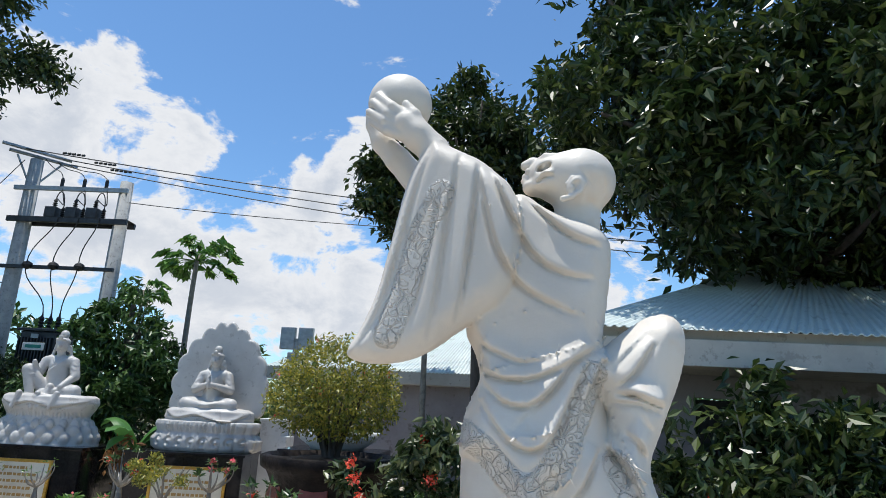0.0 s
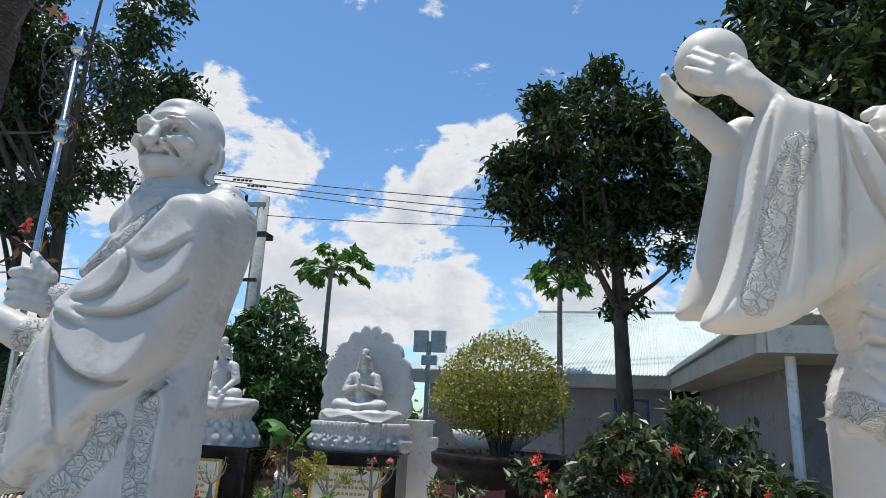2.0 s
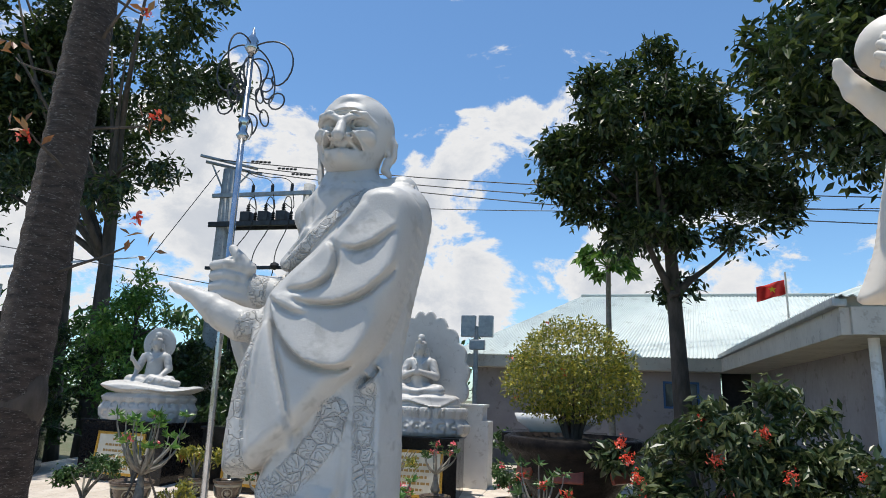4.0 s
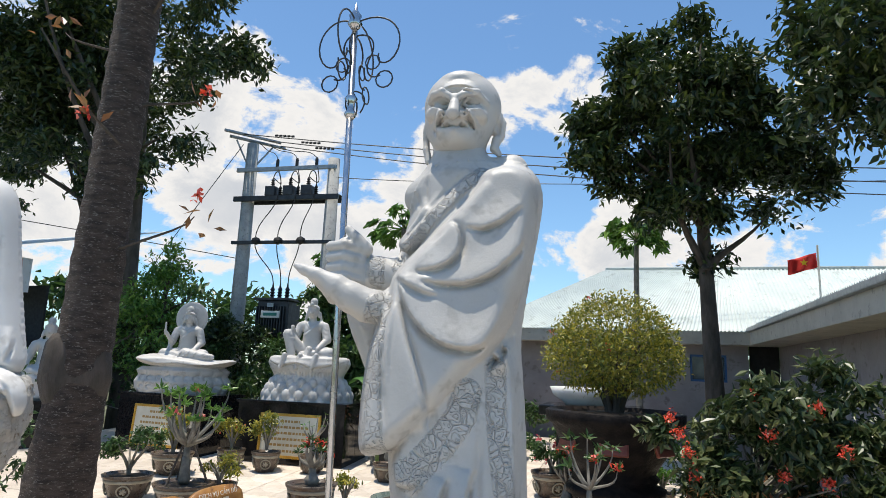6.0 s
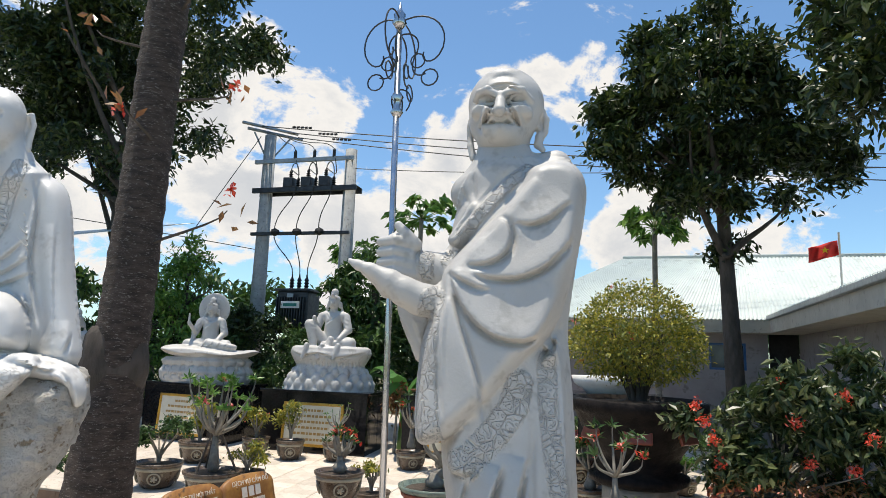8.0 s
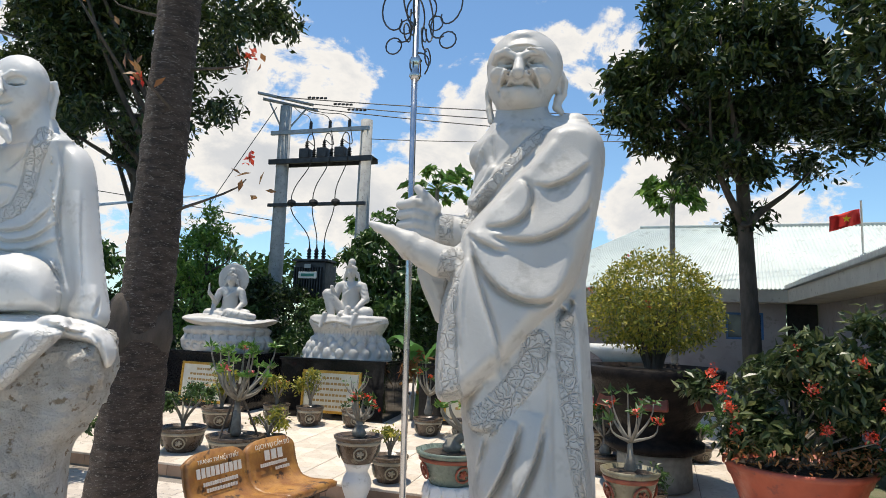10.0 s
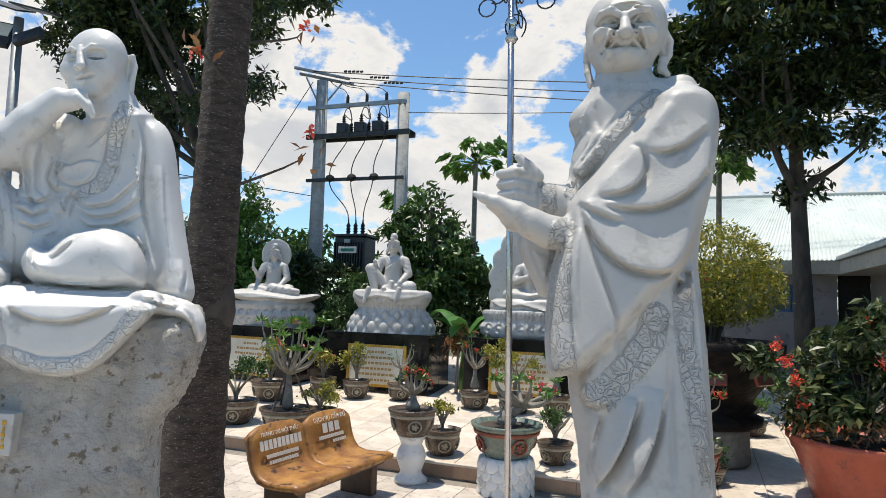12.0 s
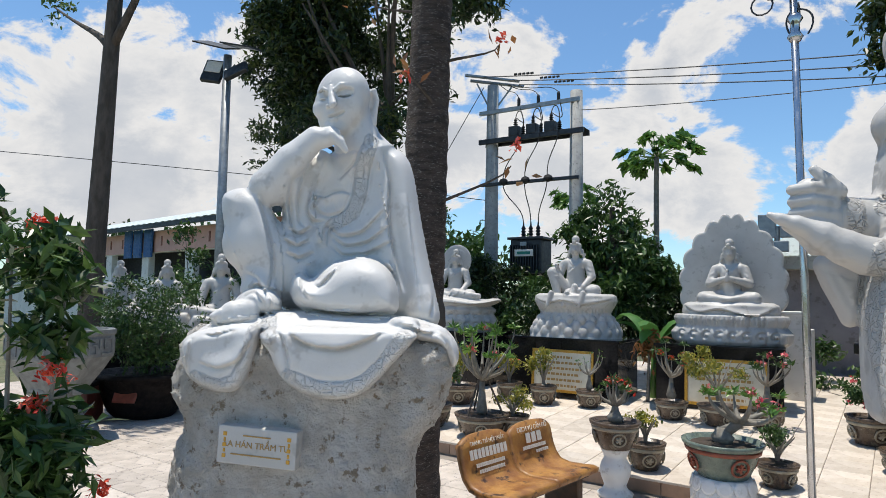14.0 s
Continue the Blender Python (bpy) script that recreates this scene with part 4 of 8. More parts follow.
        off = np.abs(self.ax[1][s[1]][None, :, None] - mid[:, None, :])
        v = np.where(odd[:, None, :], (off - half[:, None, :]) * soft, np.sqrt(dist[:, None, :] ** 2 + off ** 2))
        self._blend(s, v.astype(np.float32), k, False)

    def _press(self, s, push):
        """Moves the front of the solid outwards by an amount for each column."""
        neg = self.d[s] < 0
        hit = neg.any(1)
        first = np.where(hit, np.argmax(neg, 1), np.argmin(self.d[s], 1))
        front = self.ax[1][s[1]][first]
        slope, even = 0, front
        if min(front.shape) > 4:
            for _ in range(3):
                even = (even + np.roll(even, 1, 0) + np.roll(even, -1, 0) + np.roll(even, 1, 1) + np.roll(even, -1, 1)) / 5
            slope = np.hypot(*np.gradient(even, self.step))
        push = push * np.clip((2.1 - slope) / 1.1, 0, 1) * np.where(hit, 1, np.clip(1 - self.d[s].min(1) / .012, 0, 1))
        Y = self.ax[1][s[1]][None, :, None]
        w = np.clip((front[:, None, :] + .07 - Y) / .04, 0, 1)
        self.d[s] -= (push[:, None, :] * w).astype(np.float32)

    def _stroke(self, pts, m, n=26):
        """Distance, side (left of the way drawn is positive) and run along a smoothed line."""
        P = np.array(pts, float)
        seg = np.r_[0, np.cumsum(np.linalg.norm(np.diff(P, axis=0), axis=1))]
        u = np.linspace(0, seg[-1], n)
        P = np.stack([np.interp(u, seg, P[:, 0]), np.interp(u, seg, P[:, 1])], 1)
        for _ in range(4):
            P[1:-1] = (P[:-2] + 2 * P[1:-1] + P[2:]) / 4
        s, x, z = self._flat(P, m)
        best, side, run = np.full(x.shape, 1e9), np.zeros(x.shape), np.zeros(x.shape)
        for i, (p, e) in enumerate(zip(P, np.diff(P, axis=0))):
            wx, wz = x - p[0], z - p[1]
            t = np.clip((wx * e[0] + wz * e[1]) / (e @ e + 1e-12), 0, 1)
            dd = np.hypot(wx - e[0] * t, wz - e[1] * t)
            near = dd < best
            best = np.where(near, dd, best)
            side = np.where(near, np.sign(e[0] * wz - e[1] * wx), side)
            run = np.where(near, (i + t) / (n - 1), run)
        return s, best * side, run

    def lip(self, pts, high=.012, wide=.05, groove=.5):
        """A cloth fold: proud along the left of the line, dropping to a crease on its right."""
        s, d, run = self._stroke(pts, 2.2 * wide)
        taper = np.clip(np.sin(np.pi * run), 0, 1) ** .6
        e = self.step * .7
        up = np.clip(.5 + d / (2 * e), 0, 1)
        roll = np.exp(-(np.maximum(d, 0) / wide) ** 2) * up
        sink = groove * np.exp(-(np.minimum(d + e, 0) / max(.008, .18 * wide)) ** 2) * (1 - up)
        self._press(s, high * taper * (roll - sink))

    def crease(self, pts, deep=.006, wide=.008):
        """A narrow groove along a line."""
        s, d, run = self._stroke(pts, 3 * wide)
        taper = np.clip(4 * np.minimum(run, 1 - run), 0, 1)
        self._press(s, -deep * taper * np.exp(-(d / max(wide, .8 * self.step)) ** 2))

    def drum(self, profile, sx=1.0, sy=1.0, lobes=0, depth=0.0, k=.02):
        """A turned body from (radius, z) pairs, oval in plan, with lobes round it."""
        s = tuple(slice(0, q) for q in self.n)
        X, Y, Z = self._grid(s)
        r = np.interp(self.ax[2], [q[1] for q in profile], [q[0] for q in profile])[None, None, :]
        out = np.hypot(X / sx, Y / sy)
        if lobes:
            r = r * (1 + depth * np.abs(np.sin(np.arctan2(Y / sy, X / sx) * lobes / 2)))
        zz = np.maximum(profile[0][1] - Z, Z - profile[-1][1])
        self._blend(s, np.maximum((out - r) * .8 * min(sx, sy), zz).astype(np.float32), k, False)

    def scrolls(self, pts, wide):
        """Marks a carved border along a line on the front, for the marble's relief."""
        self.bands.append((np.array(pts, float), wide))

    def rough(self, amp, scale, below=None, seed=0.0):
        """Breaks the surface like hewn stone."""
        s = tuple(slice(0, q) for q in self.n)
        X, Y, Z = self._grid(s)
        v = np.zeros(self.n, np.float32)
        for i, (f, a) in enumerate(((1, 1.0), (2.1, .55), (4.3, .32))):
            f = f * scale
            v += a * (np.sin(X * f + 1.7 * np.sin(Z * f * .9 + seed + i) + .8 * np.sin(Y * f * 1.3)) * np.sin(Z * f * 1.1 + 1.3 * np.sin(Y * f + seed) + i) * np.cos(Y * f * .9 + 1.1 * np.sin(X * f * 1.2 + seed)))
        if below is not None:
            v = v * np.clip((below - Z) / .05, 0, 1)
        self.d += (amp * v).astype(np.float32)

    def hull(self):
        d = self.d.copy()
        for a in range(3):
            for e in (0, -1):
                ix = [slice(None)] * 3
                ix[a] = e
                d[tuple(ix)] = np.maximum(d[tuple(ix)], .001)
        neg = d < 0
        nx, ny, nz = self.n
        sl = [(slice(0, nx - 1), slice(1, nx)), (slice(0, ny - 1), slice(1, ny)), (slice(0, nz - 1), slice(1, nz))]
        count = np.zeros((nx - 1, ny - 1, nz - 1), np.int8)
        for i in (0, 1):
            for j in (0, 1):
                for q in (0, 1):
                    count += neg[sl[0][i], sl[1][j], sl[2][q]]
        cells = np.argwhere((count > 0) & (count < 8))
        index = np.full(count.shape, -1, np.int64)
        index[tuple(cells.T)] = np.arange(len(cells))
        pos, hits = np.zeros((len(cells), 3)), np.zeros(len(cells))
        corner = [np.array(c) for c in ((0, 0, 0), (1, 0, 0), (0, 1, 0), (0, 0, 1), (1, 1, 0), (1, 0, 1), (0, 1, 1), (1, 1, 1))]
        for a in corner:
            for b in corner:
                if (b - a).sum() == 1 and (b - a).min() == 0:
                    va, vb = d[tuple((cells + a).T)], d[tuple((cells + b).T)]
                    cross = (va < 0) != (vb < 0)
                    t = np.where(cross, va / np.where(cross, va - vb, 1), 0)
                    pos += np.where(cross[:, None], a + (b - a) * t[:, None], 0)
                    hits += cross
        verts = self.lo + (cells + pos / hits[:, None]) * self.step
        faces = []
        for ax in range(3):
            o1, o2 = [(1, 2), (2, 0), (0, 1)][ax]
            lo = [slice(1, q - 1) for q in self.n]
            hi = list(lo)
            lo[ax], hi[ax] = slice(0, self.n[ax] - 1), slice(1, self.n[ax])
            na, nb = neg[tuple(lo)], neg[tuple(hi)]
            e = np.argwhere(na != nb)
            inside = na[tuple(e.T)]
            e = e + np.array([0 if q == ax else 1 for q in range(3)])
            u1, u2 = np.zeros(3, int), np.zeros(3, int)
            u1[o1], u2[o2] = 1, 1
            quad = np.stack([index[tuple((e - s).T)] for s in (u1 + u2, u2, 0 * u1, u1)], 1)
            quad[~inside] = quad[~inside][:, ::-1]
            faces.append(quad)
        F = np.concatenate(faces)
        F = F[(F >= 0).all(1)]
        return verts, F

    def mesh(self, name, mat, more=(), skew=(0.0, 0.0)):
        """One mesh of this solid and more of them; skew shifts y by an amount and by a share of x."""
        verts, F = self.hull()
        for other in more:
            v, f = other.hull()
            F = np.concatenate([F, f + len(verts)])
            verts = np.concatenate([verts, v])
        flat = verts[:, [0, 2]].copy()
        verts[:, 1] += skew[0] + skew[1] * verts[:, 0]
        me = bpy.data.meshes.new(name)
        me.vertices.add(len(verts))
        me.vertices.foreach_set("co", verts.ravel())
        me.loops.add(F.size)
        me.loops.foreach_set("vertex_index", F.ravel())
        me.polygons.add(len(F))
        me.polygons.foreach_set("loop_start", np.arange(0, F.size, 4))
        me.update(calc_edges=True)
        me.validate()
        me.materials.append(mat.m)
        me.shade_smooth()
        mark = np.zeros(len(verts))
        for P, wide in self.bands:
            for p, q in zip(P, P[1:]):
                e = q - p
                w = flat - p
                t = np.clip((w @ e) / (e @ e), 0, 1)
                mark = np.maximum(mark, np.clip((wide / 2 - np.linalg.norm(w - t[:, None] * e, axis=1)) / .006, 0, 1))
        attr = me.attributes.new("carved", "FLOAT", "POINT")
        attr.data.foreach_set("value", mark.astype(np.float32))
        return me


# Kneeling figure that lifts a bowl
kneel = Clay((-0.8, -0.42, 1.0), (0.52, 0.42, 3.05), 0.0062)
kneel.inflate(((-0.068, 2.596), (0.046, 2.507), (0.173, 2.473), (0.212, 2.43), (0.216, 2.38), (0.207, 2.281), (0.186, 2.13), (0.173, 2.0), (0.082, 1.878), (-0.051, 1.842), (-0.141, 1.867), (-0.164, 1.941), (-0.162, 2.01), (-0.188, 2.088), (-0.221, 2.14), (-0.211, 2.241), (-0.165, 2.377), (-0.133, 2.498)), -0.02, 0.16, 0.075, 0.02, 0.0, 0.0)
kneel.inflate(((-0.159, 2.021), (-0.197, 1.941), (-0.215, 1.879), (-0.22, 1.789), (-0.217, 1.655), (-0.231, 1.489), (-0.236, 1.356), (0.413, 1.412), (0.368, 1.535), (0.334, 1.69), (0.244, 1.799), (0.191, 1.943), (0.186, 2.135), (0.105, 2.093)), -0.0, 0.17, 0.13, 0.03, 0.0, 0.0)
kneel.inflate(((-0.315, 2.709), (-0.268, 2.689), (-0.231, 2.671), (-0.168, 2.641), (-0.126, 2.603), (-0.078, 2.564), (-0.042, 2.457), (-0.054, 2.309), (-0.092, 2.221), (-0.16, 2.172), (-0.228, 2.128), (-0.281, 2.084), (-0.357, 2.043), (-0.45, 2.029), (-0.522, 2.036), (-0.549, 2.057), (-0.501, 2.137), (-0.462, 2.241), (-0.441, 2.354), (-0.424, 2.439), (-0.404, 2.544), (-0.378, 2.629), (-0.335, 2.691)), -0.16, 0.085, 0.07, 0.012, 0.0, 0.0)
kneel.inflate(((-0.414, 2.753), (-0.45, 2.674), (-0.475, 2.532), (-0.503, 2.414), (-0.525, 2.298), (-0.562, 2.194), (-0.606, 2.099), (-0.468, 2.114), (-0.289, 2.174), (-0.22, 2.285), (-0.229, 2.673), (-0.327, 2.777)), 0.1, 0.06, 0.05, 0.03, 0.0, 0.0)
kneel.inflate(((-0.195, 1.939), (-0.212, 1.878), (-0.221, 1.798), (-0.177, 1.785), (-0.133, 1.78), (-0.107, 1.732), (-0.069, 1.668), (-0.064, 1.606), (0.026, 1.613), (0.033, 1.677), (0.045, 1.727), (0.076, 1.74), (0.093, 1.766), (0.139, 1.895), (0.174, 2.013), (0.195, 2.1), (0.174, 2.18), (0.04, 2.208), (-0.114, 2.173), (-0.167, 2.077), (-0.158, 2.016)), -0.05, 0.15, 0.09, 0.03, 0, 0.2)
kneel.inflate(((0.103, 2.029), (0.18, 2.102), (0.208, 2.129), (0.257, 2.167), (0.311, 2.204), (0.357, 2.213), (0.393, 2.197), (0.413, 2.155), (0.411, 2.101), (0.397, 2.033), (0.363, 1.947), (0.333, 1.869), (0.306, 1.803), (0.312, 1.748), (0.337, 1.691), (0.379, 1.538), (0.203, 1.524), (0.192, 1.797), (0.2, 1.913), (0.176, 1.971)), -0.05, 0.125, 0.1, 0.025, 0.0, 0.0)
brow = Clay((-0.12, -0.22, 2.4), (0.32, 0.26, 2.82), 0.004)
brow.ell((0.124, -0.02, 2.632), (0.1114, 0.118, 0.104), 0, 0.02)
brow.ell((0.043, -0.02, 2.646), (0.0853, 0.095, 0.0686), 0, 0.03)
brow.cap((0.121, -0.01, 2.576), (0.114, -0.01, 2.483), 0.0702, 0.0728, 0.02)
brow.cap((0.004, -0.02, 2.701), (-0.024, -0.02, 2.697), 0.015, 0.0168, 0.01)
brow.cap((-0.024, -0.02, 2.697), (-0.045, -0.02, 2.688), 0.0168, 0.0168, 0.01)
brow.ell((-0.033, -0.045, 2.658), (0.0147, 0.02, 0.011), 0, 0.006)
brow.cap((0.041, -0.085, 2.695), (0.018, -0.075, 2.696), 0.0091, 0.0109, 0.01)
brow.cap((0.018, -0.075, 2.696), (0.001, -0.05, 2.695), 0.0109, 0.0111, 0.01)
brow.ell((0.012, -0.1, 2.651), (0.025, 0.04, 0.0143), 25, 0.006, True)
brow.ell((0.018, -0.075, 2.664), (0.0181, 0.022, 0.0109), 25, 0.004)
brow.cap((-0.046, -0.03, 2.647), (-0.033, -0.045, 2.637), 0.011, 0.0091, 0.004)
brow.cap((-0.049, -0.03, 2.631), (-0.029, -0.045, 2.623), 0.011, 0.0091, 0.004)
brow.ell((-0.021, -0.03, 2.608), (0.0329, 0.05, 0.022), 0, 0.015)
brow.ell((0.029, -0.075, 2.617), (0.036, 0.035, 0.0288), 20, 0.02)
brow.ell((0.105, -0.125, 2.582), (0.0245, 0.02, 0.0351), -35, 0.006)
brow.ell((0.106, -0.148, 2.576), (0.0156, 0.02, 0.0225), -35, 0.004, True)
brow.cap((0.079, -0.13, 2.587), (0.095, -0.13, 2.605), 0.0052, 0.006, 0.004)
brow.cap((0.095, -0.13, 2.605), (0.121, -0.13, 2.606), 0.006, 0.006, 0.004)
brow.cap((0.121, -0.13, 2.606), (0.134, -0.13, 2.588), 0.006, 0.006, 0.004)
brow.cap((0.134, -0.13, 2.588), (0.12, -0.13, 2.562), 0.006, 0.0063, 0.004)
brow.cap((0.12, -0.13, 2.562), (0.094, -0.13, 2.546), 0.0063, 0.0078, 0.004)
brow.cap((0.094, -0.13, 2.546), (0.068, -0.13, 2.539), 0.0078, 0.0095, 0.004)
brow.ell((0.094, -0.132, 2.572), (0.0087, 0.01, 0.0105), 0, 0.003)
brow.lip(((-0.013, 2.606), (0.011, 2.624), (0.044, 2.624)), 0.012, 0.014, 1.0)
brow.lip(((-0.023, 2.599), (0.0, 2.588), (0.017, 2.563)), 0.01, 0.014, 1.0)
brow.crease(((0.11, 2.638), (0.145, 2.598), (0.128, 2.53)), 0.0045, 0.0045)
brow.crease(((0.12, 2.641), (0.152, 2.59), (0.135, 2.523)), 0.0045, 0.0045)
brow.crease(((0.13, 2.645), (0.158, 2.583), (0.143, 2.516)), 0.0045, 0.0045)
brow.crease(((0.14, 2.648), (0.164, 2.576), (0.151, 2.509)), 0.0045, 0.0045)
brow.crease(((0.15, 2.645), (0.171, 2.569), (0.159, 2.502)), 0.0045, 0.0045)
brow.crease(((0.16, 2.641), (0.177, 2.562), (0.167, 2.495)), 0.0045, 0.0045)
brow.crease(((0.169, 2.637), (0.183, 2.555), (0.175, 2.488)), 0.0045, 0.0045)
brow.crease(((0.179, 2.634), (0.189, 2.548), (0.182, 2.481)), 0.0045, 0.0045)
brow.crease(((0.189, 2.63), (0.195, 2.54), (0.19, 2.474)), 0.0045, 0.0045)
kneel.ell((-0.461, -0.07, 2.886), (0.1056, 0.105, 0.1018), 0, 0.004)
kneel.cap((-0.322, -0.17, 2.682), (-0.372, -0.18, 2.725), 0.0489, 0.0458, 0.015)
kneel.cap((-0.372, -0.18, 2.725), (-0.408, -0.185, 2.761), 0.0458, 0.0426, 0.015)
kneel.cap((-0.407, -0.195, 2.783), (-0.456, -0.198, 2.817), 0.0177, 0.017, 0.004)
kneel.cap((-0.456, -0.198, 2.817), (-0.511, -0.165, 2.874), 0.017, 0.013, 0.004)
kneel.cap((-0.42, -0.195, 2.762), (-0.469, -0.198, 2.794), 0.0177, 0.017, 0.004)
kneel.cap((-0.469, -0.198, 2.794), (-0.528, -0.165, 2.852), 0.017, 0.0129, 0.004)
kneel.cap((-0.426, -0.195, 2.742), (-0.476, -0.198, 2.768), 0.0176, 0.0169, 0.004)
kneel.cap((-0.476, -0.198, 2.768), (-0.537, -0.165, 2.817), 0.0169, 0.0128, 0.004)
kneel.cap((-0.418, -0.195, 2.719), (-0.466, -0.198, 2.737), 0.0175, 0.0167, 0.004)
kneel.cap((-0.466, -0.198, 2.737), (-0.524, -0.165, 2.782), 0.0167, 0.0127, 0.004)
kneel.cap((-0.366, -0.19, 2.748), (-0.383, -0.195, 2.79), 0.0246, 0.0177, 0.008)
kneel.cap((-0.383, -0.195, 2.79), (-0.414, -0.19, 2.83), 0.0177, 0.0126, 0.008)
kneel.cap((-0.42, 0.06, 2.674), (-0.485, 0.05, 2.743), 0.0504, 0.0432, 0.012)
kneel.cap((-0.485, 0.05, 2.743), (-0.544, 0.05, 2.807), 0.0432, 0.0379, 0.012)
kneel.cap((-0.544, 0.05, 2.807), (-0.579, 0.045, 2.87), 0.0379, 0.0263, 0.012)
kneel.cap((-0.579, 0.045, 2.87), (-0.592, 0.03, 2.904), 0.0263, 0.0162, 0.012)
kneel.lip(((-0.04, 2.54), (-0.005, 2.498), (0.042, 2.45), (0.103, 2.407), (0.179, 2.385)), 0.018, 0.05, 1.0)
kneel.lip(((-0.143, 2.6), (-0.121, 2.554), (-0.077, 2.46), (-0.022, 2.36), (0.039, 2.312), (0.099, 2.295), (0.159, 2.291)), 0.018, 0.055, 1.0)
kneel.lip(((-0.17, 2.586), (-0.141, 2.447), (-0.108, 2.343), (-0.053, 2.266), (0.038, 2.216), (0.112, 2.185)), 0.018, 0.06, 1.0)
kneel.lip(((-0.307, 2.088), (-0.284, 2.221), (-0.274, 2.35), (-0.259, 2.484), (-0.245, 2.57), (-0.236, 2.654)), 0.012, 0.04, 0.9)
kneel.lip(((-0.232, 2.141), (-0.213, 2.222), (-0.2, 2.351), (-0.187, 2.501), (-0.18, 2.625)), 0.016, 0.045, 1.0)
kneel.lip(((-0.508, 2.056), (-0.451, 2.154), (-0.412, 2.299), (-0.379, 2.45), (-0.357, 2.553), (-0.319, 2.666)), 0.011, 0.035, 0.9)
kneel.crease(((-0.254, 2.58), (-0.289, 2.475), (-0.301, 2.35), (-0.322, 2.236), (-0.353, 2.091)), 0.007, 0.007)
kneel.crease(((-0.294, 2.522), (-0.353, 2.416), (-0.388, 2.3), (-0.422, 2.186), (-0.465, 2.072), (-0.44, 2.055), (-0.356, 2.091)), 0.007, 0.007)
kneel.scrolls(((-0.278, 2.515), (-0.329, 2.403), (-0.349, 2.316), (-0.374, 2.211), (-0.412, 2.108)), 0.0815)
kneel.lip(((-0.205, 2.143), (-0.144, 2.091), (-0.052, 2.051), (0.024, 2.06)), 0.012, 0.04, 0.9)
kneel.lip(((-0.208, 2.162), (-0.178, 2.076), (-0.159, 2.025), (-0.09, 2.0), (-0.008, 2.006), (0.082, 2.051), (0.157, 2.102)), 0.018, 0.045, 0.9)
kneel.lip(((-0.15, 1.999), (-0.105, 1.947), (-0.031, 1.927), (0.035, 1.974), (0.095, 2.065), (0.154, 2.1)), 0.022, 0.05, 0.8)
kneel.lip(((-0.157, 1.951), (-0.119, 1.894), (-0.068, 1.834), (-0.01, 1.815), (0.036, 1.847), (0.081, 1.949), (0.129, 2.054)), 0.022, 0.05, 0.8)
kneel.lip(((-0.068, 1.871), (0.005, 1.946), (0.072, 2.022)), 0.008, 0.04, 0.4)
kneel.lip(((0.128, 1.951), (0.159, 2.025), (0.182, 2.085)), 0.012, 0.03, 0.5)
kneel.crease(((-0.189, 1.897), (-0.149, 1.874), (-0.108, 1.84), (-0.075, 1.792), (-0.046, 1.756), (-0.003, 1.762), (0.033, 1.819), (0.077, 1.906), (0.122, 2.009), (0.153, 2.085)), 0.007, 0.007)
kneel.scrolls(((-0.2, 1.857), (-0.14, 1.817), (-0.089, 1.764), (-0.032, 1.712), (0.018, 1.749), (0.061, 1.807), (0.103, 1.907), (0.151, 2.025)), 0.0747)
kneel.lip(((0.207, 1.982), (0.255, 1.978), (0.297, 1.96), (0.35, 1.946)), 0.028, 0.04, 1.0)
kneel.lip(((0.197, 1.959), (0.257, 1.958), (0.34, 1.933)), 0.018, 0.03, 1.0)
kneel.lip(((0.201, 1.992), (0.251, 2.031), (0.313, 2.123)), 0.02, 0.05, 0.8)
kneel.lip(((0.185, 2.029), (0.239, 2.091), (0.3, 2.154)), 0.01, 0.05, 0.4)
kneel.lip(((0.231, 1.882), (0.267, 1.856), (0.297, 1.804)), 0.018, 0.04, 0.9)
kneel.lip(((0.179, 1.847), (0.227, 1.801), (0.277, 1.695)), 0.02, 0.05, 0.9)
kneel.lip(((0.261, 1.944), (0.294, 1.895), (0.318, 1.882)), 0.008, 0.03, 0.5)
kneel.lip(((0.076, 1.682), (0.12, 1.739), (0.165, 1.839)), 0.02, 0.05, 0.9)
kneel.scrolls(((0.206, 1.799), (0.256, 1.693)), 0.074)
kneel.ell((0.09, 0.02, 1.28), (0.4, 0.24, 0.24), 0, .04)
ob = new("kneeling_statue", kneel.mesh("kneeling_statue", cream_mat, (brow,)))
ob.matrix_world = pose(0.36, 2.05, 0, 0, 0, -3.72)
tagged(ob, "cream marble kneeling robed statue holding up a bowl", "statue")

# Standing figure with staff
stand = Clay((-0.6, -0.5, 0.86), (0.36, 0.3, 2.56), 0.006)
stand.inflate(((-0.086, 2.437), (-0.135, 2.35), (-0.166, 2.235), (-0.178, 2.12), (-0.187, 2.025), (-0.196, 1.838), (-0.185, 1.692), (-0.167, 1.512), (-0.154, 1.424), (-0.135, 1.338), (-0.125, 1.196), (-0.118, 1.064), (-0.111, 0.93), (0.253, 0.963), (0.25, 1.094), (0.246, 1.223), (0.241, 1.429), (0.235, 1.637), (0.222, 1.814), (0.215, 1.885), (0.23, 1.994), (0.247, 2.104), (0.274, 2.253), (0.288, 2.365), (0.264, 2.436), (0.201, 2.471), (0.11, 2.463), (0.017, 2.436)), -0.11, 0.19, 0.19, 0.03, 0, 0.15)
stand.cap((0.002, -0.01, 2.493), (0.004, -0.05, 2.369), 0.0944, 0.131, 0.03)
stand.cap((-0.069, -0.02, 2.403), (-0.096, -0.05, 2.346), 0.0525, 0.0714, 0.03)
